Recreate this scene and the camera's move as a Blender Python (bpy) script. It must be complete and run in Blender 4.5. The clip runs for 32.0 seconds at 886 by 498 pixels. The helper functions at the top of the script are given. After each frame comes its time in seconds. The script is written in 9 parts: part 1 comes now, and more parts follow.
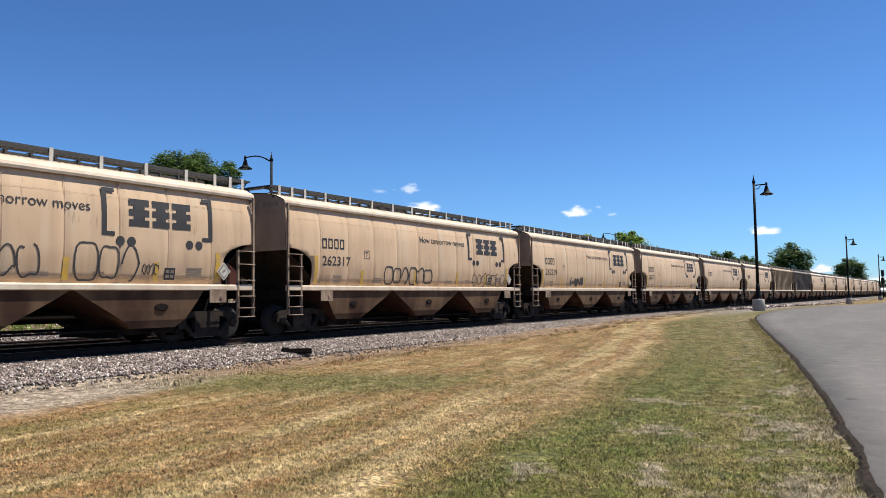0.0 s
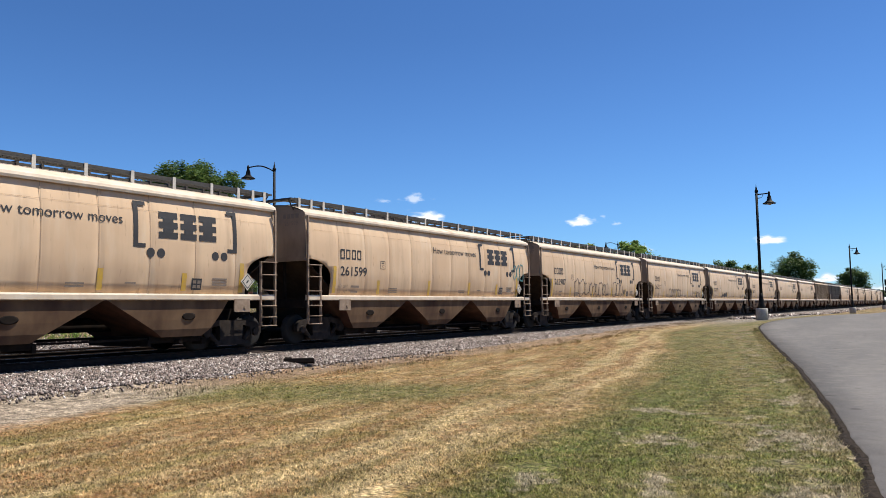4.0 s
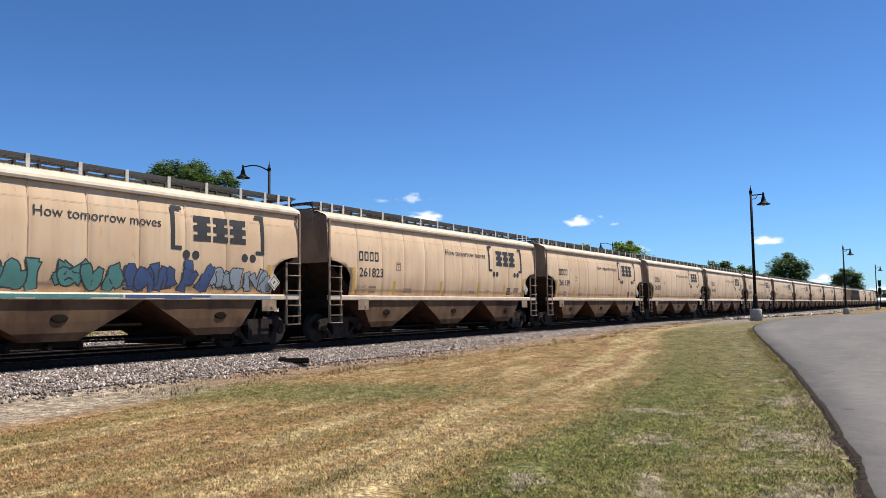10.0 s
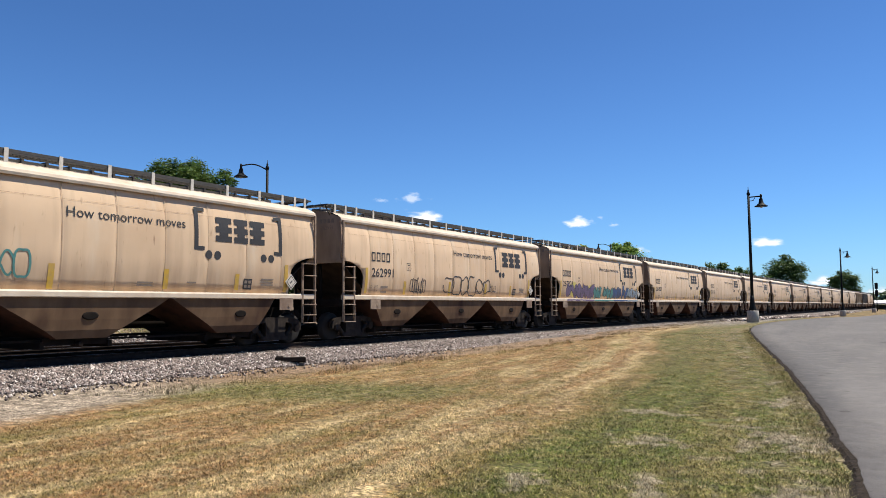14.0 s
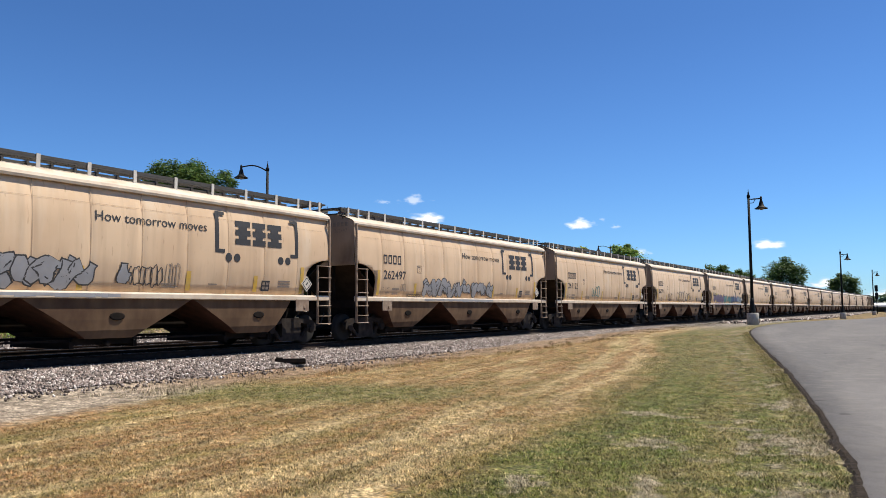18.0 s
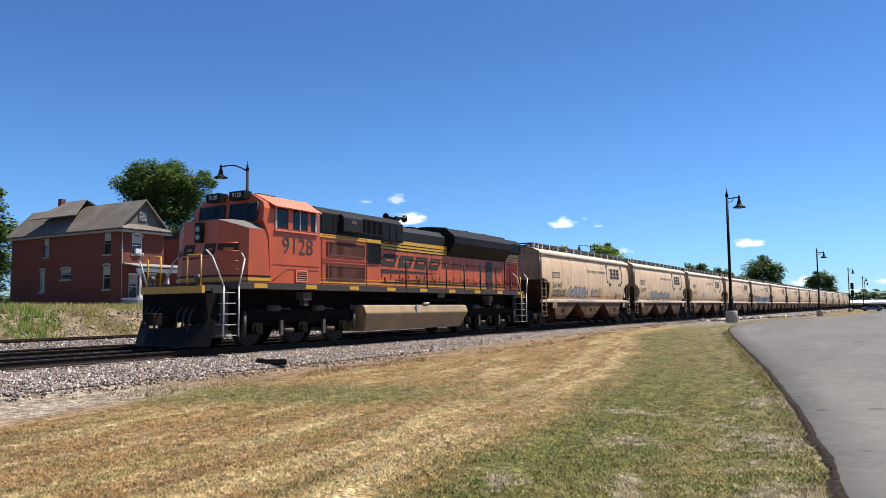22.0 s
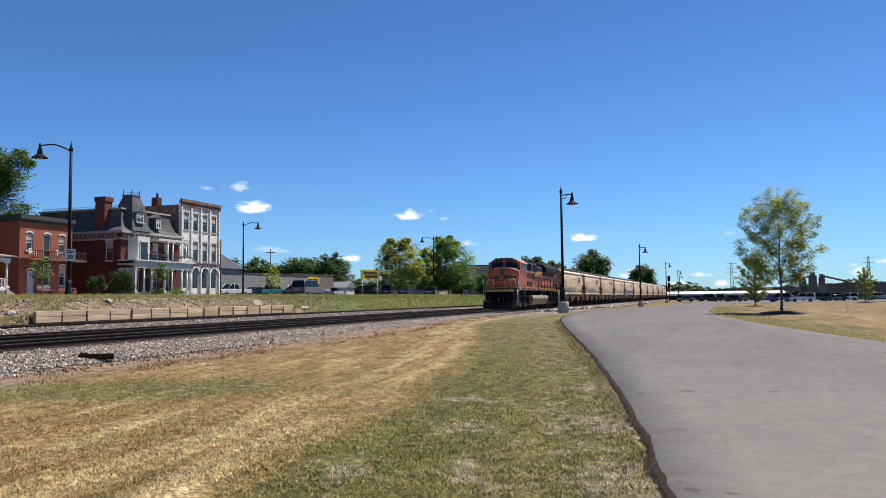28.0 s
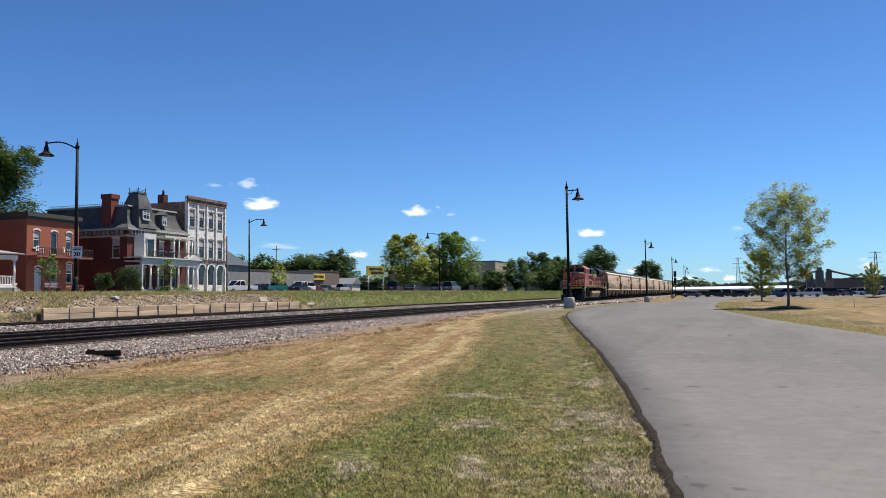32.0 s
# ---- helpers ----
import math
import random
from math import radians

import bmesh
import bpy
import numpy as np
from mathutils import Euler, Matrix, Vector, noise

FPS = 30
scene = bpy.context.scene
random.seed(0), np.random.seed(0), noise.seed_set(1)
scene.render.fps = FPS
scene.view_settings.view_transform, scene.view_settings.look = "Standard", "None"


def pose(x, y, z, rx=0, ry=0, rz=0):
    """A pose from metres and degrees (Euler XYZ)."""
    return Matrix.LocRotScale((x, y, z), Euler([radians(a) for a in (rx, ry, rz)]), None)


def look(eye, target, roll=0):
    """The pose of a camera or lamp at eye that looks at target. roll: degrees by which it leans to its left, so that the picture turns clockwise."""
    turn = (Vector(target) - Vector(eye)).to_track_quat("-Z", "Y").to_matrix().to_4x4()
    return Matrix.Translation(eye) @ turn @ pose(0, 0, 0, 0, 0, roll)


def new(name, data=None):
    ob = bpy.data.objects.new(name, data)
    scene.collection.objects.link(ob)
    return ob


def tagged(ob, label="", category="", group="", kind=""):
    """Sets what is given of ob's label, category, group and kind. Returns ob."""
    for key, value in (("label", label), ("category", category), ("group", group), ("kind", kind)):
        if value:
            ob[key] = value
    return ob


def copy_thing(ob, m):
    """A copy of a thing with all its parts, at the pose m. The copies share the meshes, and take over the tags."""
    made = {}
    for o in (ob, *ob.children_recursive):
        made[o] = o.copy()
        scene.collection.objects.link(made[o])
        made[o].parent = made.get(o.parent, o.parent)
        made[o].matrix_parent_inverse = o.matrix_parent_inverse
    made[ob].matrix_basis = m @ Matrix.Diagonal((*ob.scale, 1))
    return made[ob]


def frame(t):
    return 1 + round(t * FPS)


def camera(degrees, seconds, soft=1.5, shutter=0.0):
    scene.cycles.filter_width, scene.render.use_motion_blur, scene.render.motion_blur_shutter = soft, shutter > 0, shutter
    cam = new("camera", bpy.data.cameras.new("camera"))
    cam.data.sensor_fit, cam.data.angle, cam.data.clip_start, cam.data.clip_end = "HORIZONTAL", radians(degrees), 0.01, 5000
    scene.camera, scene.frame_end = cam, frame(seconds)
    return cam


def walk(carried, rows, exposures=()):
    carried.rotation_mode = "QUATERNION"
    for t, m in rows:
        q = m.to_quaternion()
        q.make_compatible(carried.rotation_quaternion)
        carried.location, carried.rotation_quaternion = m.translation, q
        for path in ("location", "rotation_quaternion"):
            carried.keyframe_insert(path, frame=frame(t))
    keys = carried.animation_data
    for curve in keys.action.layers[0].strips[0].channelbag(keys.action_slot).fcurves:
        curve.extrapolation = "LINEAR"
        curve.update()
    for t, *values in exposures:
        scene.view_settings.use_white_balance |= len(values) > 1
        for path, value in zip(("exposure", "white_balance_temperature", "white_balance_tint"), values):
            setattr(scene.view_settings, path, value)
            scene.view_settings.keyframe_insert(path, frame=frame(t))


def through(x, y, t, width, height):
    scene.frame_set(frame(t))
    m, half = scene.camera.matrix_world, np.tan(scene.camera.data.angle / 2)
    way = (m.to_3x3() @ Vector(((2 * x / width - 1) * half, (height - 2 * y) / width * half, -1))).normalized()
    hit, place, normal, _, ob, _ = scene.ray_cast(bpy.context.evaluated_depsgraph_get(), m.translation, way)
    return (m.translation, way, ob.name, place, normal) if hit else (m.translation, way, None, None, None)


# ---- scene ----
cam = camera(60.0, 32.0, soft=0.62)
EYE = Vector((0.0, 0.0, 1.65))


def aim(yaw, pitch, roll):
    """The camera turned left of the track's direction, tilted up and leaning."""
    a, p = radians(yaw), radians(pitch)
    way = Vector((-math.sin(a) * math.cos(p), math.cos(a) * math.cos(p), math.sin(p)))
    return look(EYE, EYE + way, roll)


PATH = [
    (0.0, 31.95, 3.67, -0.81),
    (0.5, 31.89, 3.71, -0.79),
    (1.0, 31.90, 3.78, -0.77),
    (1.5, 31.97, 3.89, -0.82),
    (2.0, 32.10, 4.02, -0.82),
    (2.5, 32.19, 4.15, -0.82),
    (3.0, 32.20, 4.25, -0.87),
    (3.5, 32.18, 4.35, -0.85),
    (5.5, 31.92, 4.44, -0.99),
    (6.0, 31.91, 4.42, -1.12),
    (6.5, 31.89, 4.38, -1.17),
    (7.0, 31.90, 4.37, -1.24),
    (7.5, 31.89, 4.32, -1.17),
    (8.0, 31.86, 4.30, -1.10),
    (8.5, 31.85, 4.29, -0.99),
    (9.0, 31.83, 4.32, -0.86),
    (9.5, 31.81, 4.36, -0.76),
    (10.0, 31.76, 4.38, -0.75),
    (10.5, 31.69, 4.37, -0.78),
    (11.0, 31.59, 4.32, -0.77),
    (11.5, 31.51, 4.31, -0.79),
    (12.0, 31.51, 4.33, -0.79),
    (12.5, 31.57, 4.36, -0.76),
    (13.0, 31.61, 4.37, -0.67),
    (13.5, 31.65, 4.37, -0.54),
    (14.0, 31.59, 4.38, -0.43),
    (14.5, 31.53, 4.41, -0.37),
    (16.5, 31.57, 4.38, -0.30),
    (17.0, 31.60, 4.38, -0.28),
    (17.5, 31.59, 4.43, -0.29),
    (18.0, 31.59, 4.50, -0.31),
    (18.5, 31.59, 4.56, -0.29),
    (19.0, 31.62, 4.63, -0.30),
    (19.5, 31.63, 4.68, -0.32),
    (20.0, 31.63, 4.68, -0.31),
    (20.5, 31.56, 4.69, -0.39),
    (21.0, 31.40, 4.67, -0.39),
    (21.5, 30.98, 4.60, -0.51),
    (22.0, 30.19, 4.46, -0.63),
    (22.5, 28.91, 4.26, -0.68),
    (23.0, 27.26, 4.04, -0.68),
    (23.5, 25.36, 3.86, -0.56),
    (24.0, 23.44, 3.74, -0.43),
    (24.5, 21.70, 3.68, -0.38),
    (25.0, 20.30, 3.66, -0.47),
    (25.5, 19.28, 3.69, -0.54),
    (27.5, 18.49, 3.70, -0.58),
    (28.0, 18.55, 3.66, -0.63),
    (28.5, 18.53, 3.64, -0.66),
    (29.0, 18.51, 3.61, -0.74),
    (29.5, 18.48, 3.62, -0.82),
    (30.0, 18.53, 3.59, -0.87),
    (30.5, 18.59, 3.56, -0.84),
    (31.0, 18.69, 3.50, -0.84),
    (31.5, 18.80, 3.43, -0.81),
    (32.0, 18.97, 3.37, -0.79),
]
EXPOSURE = ((0.0, 0.64), (17.0, 0.65), (19.0, 0.67), (20.5, 0.76), (22.0, 0.78), (23.5, 0.71), (25.0, 0.64), (28.0, 0.61), (32.0, 0.60))
walk(cam, [(t, aim(a, b, c)) for t, a, b, c in PATH], EXPOSURE)

# ---- light ----
SUN_WAY = Vector((0.44, 0.50, 1.25)).normalized()
sun = new("sun", bpy.data.lights.new("sun", "SUN"))
sun.data.energy, sun.data.angle, sun.data.color = 5.0, radians(0.53), (1.0, 0.93, 0.80)
sun.matrix_world = look(SUN_WAY * 50, (0, 0, 0))
world = bpy.data.worlds.new("world")
scene.world = world
world.use_nodes = True
wn, wl = world.node_tree.nodes, world.node_tree.links
sky = wn.new("ShaderNodeTexSky")
sky.sky_type, sky.sun_disc = "NISHITA", False
sky.sun_elevation = math.asin(SUN_WAY.z)
sky.sun_rotation = math.atan2(SUN_WAY.x, SUN_WAY.y)
sky.air_density, sky.dust_density, sky.ozone_density, sky.altitude = 1.0, 0.2, 2.6, 200
background = wn["Background"]
background.inputs["Strength"].default_value = 0.0600
tint = wn.new("ShaderNodeMix")
tint.data_type, tint.blend_type = "RGBA", "MULTIPLY"
tint.inputs[0].default_value = 1.0
rise = wn.new("ShaderNodeSeparateXYZ")
wl.new(wn.new("ShaderNodeTexCoord").outputs["Generated"], rise.inputs[0])
low_sky = wn.new("ShaderNodeMapRange")
low_sky.inputs["From Min"].default_value, low_sky.inputs["From Max"].default_value = 0.02, 0.34
wl.new(rise.outputs[2], low_sky.inputs["Value"])
hue = wn.new("ShaderNodeMix")
hue.data_type = "RGBA"
hue.inputs[6].default_value, hue.inputs[7].default_value = (0.62, 1.03, 1.58, 1), (0.50, 0.82, 1.25, 1)
wl.new(low_sky.outputs[0], hue.inputs[0])
wl.new(hue.outputs[2], tint.inputs[7])
wl.new(sky.outputs[0], tint.inputs[6])
wl.new(tint.outputs[2], background.inputs["Color"])

# ---- materials ----
def mat(name, base, rough=0.6, metal=0.0, grain=None, grain_scale=8.0, stain=None, stain_scale=0.6, stain_cut=(0.45, 0.7),
        bump=0.0, bump_scale=40.0, vary=0.0, stretch=(1, 1, 1), spec=0.5, island=False):
    """A surface with a fine grain, larger stains, relief and, where asked, a shade that differs from piece to piece."""
    m = bpy.data.materials.new(name)
    m.use_nodes = True
    n, l = m.node_tree.nodes, m.node_tree.links
    b = n["Principled BSDF"]
    b.inputs["Roughness"].default_value, b.inputs["Metallic"].default_value = rough, metal
    b.inputs["Specular IOR Level"].default_value = spec
    co = n.new("ShaderNodeTexCoord")
    mp = n.new("ShaderNodeMapping")
    mp.inputs["Scale"].default_value = stretch
    l.new(co.outputs["Object"], mp.inputs["Vector"])
    shift = n.new("ShaderNodeVectorMath")
    info = n.new("ShaderNodeObjectInfo")
    shift.operation = "MULTIPLY_ADD"
    shift.inputs[1].default_value = (1, 1, 1)
    sc = n.new("ShaderNodeVectorMath")
    sc.operation = "SCALE"
    sc.inputs[0].default_value = (37.0, 19.0, 53.0)
    l.new(info.outputs["Random"], sc.inputs["Scale"])
    l.new(mp.outputs[0], shift.inputs[0])
    l.new(sc.outputs[0], shift.inputs[2])

    def tex(scale, detail):
        t = n.new("ShaderNodeTexNoise")
        t.inputs["Scale"].default_value, t.inputs["Detail"].default_value = scale, detail
        l.new(shift.outputs[0], t.inputs["Vector"])
        return t.outputs["Fac"]

    def ramp(fac, lo, hi):
        r = n.new("ShaderNodeMapRange")
        r.inputs["From Min"].default_value, r.inputs["From Max"].default_value = lo, hi
        l.new(fac, r.inputs["Value"])
        return r.outputs[0]

    def mix(a, b2, fac):
        x = n.new("ShaderNodeMix")
        x.data_type = "RGBA"
        for sock, val in ((x.inputs[6], a), (x.inputs[7], b2)):
            if isinstance(val, tuple):
                sock.default_value = (*val, 1)
            else:
                l.new(val, sock)
        l.new(fac, x.inputs[0])
        return x.outputs[2]

    k = 0.84 if max(base) < 0.6 else 0.88
    base = tuple(c * k for c in base)
    grain = tuple(c * k for c in grain) if grain else None
    stain = tuple(c * k for c in stain) if stain else None
    col = base
    g = grain if grain else tuple(c * 0.8 for c in base)
    col = mix(base, g, ramp(tex(grain_scale, 5), 0.35, 0.65))
    if stain:
        col = mix(col, stain, ramp(tex(stain_scale, 6), *stain_cut))
    if vary:
        r = n.new("ShaderNodeMapRange")
        r.inputs["To Min"].default_value, r.inputs["To Max"].default_value = 1 - vary, 1 + vary
        if island:
            geo = n.new("ShaderNodeNewGeometry")
            l.new(geo.outputs["Random Per Island"], r.inputs["Value"])
        else:
            l.new(info.outputs["Random"], r.inputs["Value"])
        h = n.new("ShaderNodeHueSaturation")
        l.new(r.outputs[0], h.inputs["Value"])
        if isinstance(col, tuple):
            h.inputs["Color"].default_value = (*col, 1)
        else:
            l.new(col, h.inputs["Color"])
        col = h.outputs[0]
    l.new(col, b.inputs["Base Color"])
    if bump:
        bp = n.new("ShaderNodeBump")
        bp.inputs["Strength"].default_value, bp.inputs["Distance"].default_value = bump, 0.02
        l.new(tex(bump_scale, 4), bp.inputs["Height"])
        l.new(bp.outputs[0], b.inputs["Normal"])
    return m


M = {}
M["rail_top"] = mat("rail_top", (0.22, 0.21, 0.20), 0.45, metal=0.8)
M["black"] = mat("black", (0.02, 0.02, 0.02), 0.6)
M["dark"] = mat("dark", (0.012, 0.010, 0.009), 0.9, grain=(0.022, 0.016, 0.013), grain_scale=4, spec=0.08)
M["ink"] = mat("ink", (0.03, 0.03, 0.035), 0.7)
M["bark"] = mat("bark", (0.16, 0.12, 0.09), 0.95)
M["lamp"] = mat("lamp", (0.012, 0.013, 0.013), 0.65, spec=0.15)
M["concrete"] = mat("concrete", (0.45, 0.42, 0.38), 0.9)
M["wheel"] = mat("wheel", (0.016, 0.013, 0.011), 0.8, metal=0.2, grain=(0.018, 0.015, 0.014))
M["steel_dull"] = mat("steel_dull", (0.10, 0.09, 0.08), 0.6, metal=0.4)
M["beige_roof"] = mat("beige_roof", (0.66, 0.56, 0.44), 0.55, grain=(0.55, 0.44, 0.33), grain_scale=3, stain=(0.36, 0.22, 0.13), stain_scale=1.2, stain_cut=(0.6, 0.9))
# rusty hopper slopes, their shade darkened into the colour
M["slope_rust_shade"] = mat("slope_rust_shade", (0.085, 0.038, 0.026), 0.95, grain=(0.05, 0.025, 0.018), grain_scale=3, stain=(0.16, 0.085, 0.05), stain_scale=0.8, stain_cut=(0.55, 0.75), spec=0.15)
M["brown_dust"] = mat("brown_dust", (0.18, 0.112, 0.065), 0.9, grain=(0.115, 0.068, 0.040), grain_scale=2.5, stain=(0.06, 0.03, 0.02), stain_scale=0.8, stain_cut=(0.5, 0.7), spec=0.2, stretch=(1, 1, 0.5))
M["walk_dark"] = mat("walk_dark", (0.09, 0.085, 0.08), 0.7, metal=0.5)
M["bracket"] = mat("bracket", (0.62, 0.58, 0.52), 0.6)
M["yellow"] = mat("yellow", (0.62, 0.38, 0.04), 0.5, grain=(0.5, 0.33, 0.1))
M["ink_faint"] = mat("ink_faint", (0.28, 0.22, 0.17), 0.7)
M["placard"] = mat("placard", (0.6, 0.55, 0.48), 0.6)
for key, colour in (("black", (0.05, 0.045, 0.045)), ("teal", (0.09, 0.27, 0.25)), ("purple", (0.17, 0.115, 0.215)), ("olive", (0.18, 0.20, 0.08)), ("silver", (0.34, 0.335, 0.345)), ("deep", (0.055, 0.10, 0.24)), ("ice", (0.30, 0.36, 0.42)), ("haze", (0.60, 0.50, 0.13))):
    M["spray_" + key] = mat("spray_" + key, colour, 0.5, grain_scale=2)
M["deck_grey"] = mat("deck_grey", (0.055, 0.052, 0.05), 0.8, spec=0.2)
M["orange"] = mat("orange_paint", (0.52, 0.090, 0.027), 0.42, grain=(0.46, 0.085, 0.028), grain_scale=2, stain=(0.30, 0.065, 0.026), stain_scale=0.9, stain_cut=(0.56, 0.85), stretch=(1, 1, 0.3))
M["orange_pale"] = mat("orange_faded", (0.68, 0.20, 0.11), 0.5, grain=(0.62, 0.17, 0.09))
M["orange_grime"] = mat("orange_grime", (0.13, 0.035, 0.02), 0.8, grain=(0.07, 0.024, 0.016))
M["red_grime"] = mat("red_grime", (0.25, 0.03, 0.02), 0.6)
M["loco_black"] = mat("loco_black", (0.006, 0.006, 0.007), 0.55, grain=(0.010, 0.0095, 0.0105), grain_scale=3, spec=0.15)
M["loco_grey"] = mat("loco_grey", (0.016, 0.016, 0.018), 0.55, grain=(0.014, 0.014, 0.016), grain_scale=2, spec=0.2)
M["orange_dull"] = mat("orange_dull", (0.50, 0.094, 0.030), 0.5, grain=(0.43, 0.083, 0.03), grain_scale=2, stain=(0.20, 0.05, 0.024), stain_scale=0.7, stain_cut=(0.5, 0.8), stretch=(1, 1, 0.3))
M["loco_yellow"] = mat("loco_yellow", (0.60, 0.33, 0.024), 0.5, grain=(0.48, 0.26, 0.022))
M["loco_seam"] = mat("loco_seam", (0.20, 0.036, 0.016), 0.8)
M["loco_under"] = mat("loco_under", (0.007, 0.006, 0.006), 0.85, grain=(0.013, 0.011, 0.010), grain_scale=3, spec=0.05)
M["emblem_dark"] = mat("emblem_dark", (0.05, 0.04, 0.035), 0.7, spec=0.2)
M["antiglare"] = mat("antiglare", (0.16, 0.15, 0.14), 0.8)
M["window_dark"] = mat("window_dark", (0.010, 0.012, 0.015), 0.06, spec=0.25)
M["lens"] = mat("lens", (0.32, 0.31, 0.30), 0.15)
M["dusty"] = mat("dusty", (0.085, 0.066, 0.052), 0.85)
M["tank"] = mat("tank", (0.40, 0.27, 0.14), 0.6, grain=(0.31, 0.21, 0.115), grain_scale=1.5, stain=(0.22, 0.16, 0.11), stain_scale=0.7)
M["steel_light"] = mat("steel_light", (0.45, 0.44, 0.42), 0.5)
M["rail_white"] = mat("rail_white", (0.70, 0.68, 0.64), 0.5)
M["plough"] = mat("plough", (0.008, 0.008, 0.009), 0.7, grain=(0.018, 0.015, 0.013), grain_scale=5, spec=0.15)
M["brick"] = mat("brick", (0.215, 0.049, 0.031), 0.9, grain=(0.15, 0.038, 0.025), grain_scale=9, stain=(0.14, 0.04, 0.03), stain_scale=0.35, bump=0.4, bump_scale=12)
M["brick_orange"] = mat("brick_orange", (0.37, 0.108, 0.056), 0.9, grain=(0.29, 0.085, 0.048), grain_scale=9, stain=(0.28, 0.09, 0.06), stain_scale=0.4, bump=0.4, bump_scale=12)
M["brick_dark"] = mat("brick_dark", (0.135, 0.026, 0.020), 0.9, grain=(0.098, 0.021, 0.017), grain_scale=9, stain=(0.055, 0.018, 0.016), stain_scale=0.4, bump=0.4, bump_scale=12)
M["brick_old"] = mat("brick_old", (0.17, 0.080, 0.060), 0.95, grain=(0.27, 0.18, 0.15), grain_scale=2.2, stain=(0.08, 0.055, 0.05), stain_scale=0.7, bump=0.5, bump_scale=10)
M["brick_trim"] = mat("brick_trim", (0.30, 0.10, 0.07), 0.9)
M["white_wood"] = mat("white_wood", (0.74, 0.72, 0.68), 0.6, grain=(0.66, 0.64, 0.60), grain_scale=4)
M["white_paint"] = mat("white_paint", (0.60, 0.585, 0.55), 0.7, grain=(0.55, 0.54, 0.5), grain_scale=3)
M["white_peel"] = mat("white_peel", (0.84, 0.81, 0.76), 0.85, grain=(0.62, 0.58, 0.52), grain_scale=4, stain=(0.33, 0.24, 0.20), stain_scale=1.6, stain_cut=(0.58, 0.72))
M["stone_trim"] = mat("stone_trim", (0.42, 0.40, 0.37), 0.9, grain=(0.34, 0.32, 0.29))
M["grey_wood"] = mat("grey_wood", (0.33, 0.31, 0.29), 0.8, grain=(0.24, 0.22, 0.21))
M["shingle_brown"] = mat("shingle_brown", (0.17, 0.14, 0.12), 0.95, grain=(0.12, 0.10, 0.085), grain_scale=7, stain=(0.21, 0.18, 0.16), stain_scale=0.5, bump=0.5, bump_scale=9)
M["slate"] = mat("slate", (0.085, 0.088, 0.092), 0.85, grain=(0.055, 0.057, 0.06), grain_scale=6, stain=(0.12, 0.12, 0.12), stain_scale=0.8, bump=0.5, bump_scale=8)
M["roof_dark"] = mat("roof_dark", (0.06, 0.055, 0.05), 0.85)
M["iron"] = mat("iron", (0.03, 0.03, 0.03), 0.6)
M["rust_iron"] = mat("rust_iron", (0.13, 0.06, 0.045), 0.8)
M["glass_dark"] = mat("glass_dark", (0.03, 0.035, 0.04), 0.08)
M["blind"] = mat("blind", (0.45, 0.44, 0.42), 0.8)
M["door_pale"] = mat("door_pale", (0.55, 0.58, 0.62), 0.6)
M["asphalt_dark"] = mat("asphalt_dark", (0.12, 0.118, 0.115), 0.9, grain=(0.09, 0.088, 0.085), grain_scale=20)
M["timber"] = mat("timber", (0.62, 0.47, 0.31), 0.85, grain=(0.45, 0.33, 0.21), grain_scale=3, stain=(0.34, 0.25, 0.17), stain_scale=1.0, stretch=(1, 0.2, 1.5), vary=0.14)
M["sign_white"] = mat("sign_white", (0.75, 0.75, 0.74), 0.5)
M["mulch"] = mat("mulch", (0.06, 0.035, 0.022), 0.95, grain=(0.03, 0.02, 0.014), grain_scale=12, bump=0.8, bump_scale=20)
M["tail_red"] = mat("tail_red", (0.35, 0.01, 0.01), 0.2)
M["brown_siding"] = mat("brown_siding", (0.17, 0.125, 0.10), 0.85, grain=(0.14, 0.10, 0.08))
M["grey_block"] = mat("grey_block", (0.22, 0.22, 0.22), 0.9, grain=(0.18, 0.18, 0.18), stain=(0.27, 0.26, 0.25))
M["tan_brick"] = mat("tan_brick", (0.42, 0.34, 0.25), 0.9, grain=(0.36, 0.29, 0.21))
M["metal_roof"] = mat("metal_roof", (0.30, 0.32, 0.33), 0.5, metal=0.3)
M["white_roof"] = mat("white_roof", (0.82, 0.83, 0.84), 0.5)
M["bridge_steel"] = mat("bridge_steel", (0.09, 0.10, 0.11), 0.6)
M["sign_yellow"] = mat("sign_yellow", (0.75, 0.55, 0.03), 0.5)


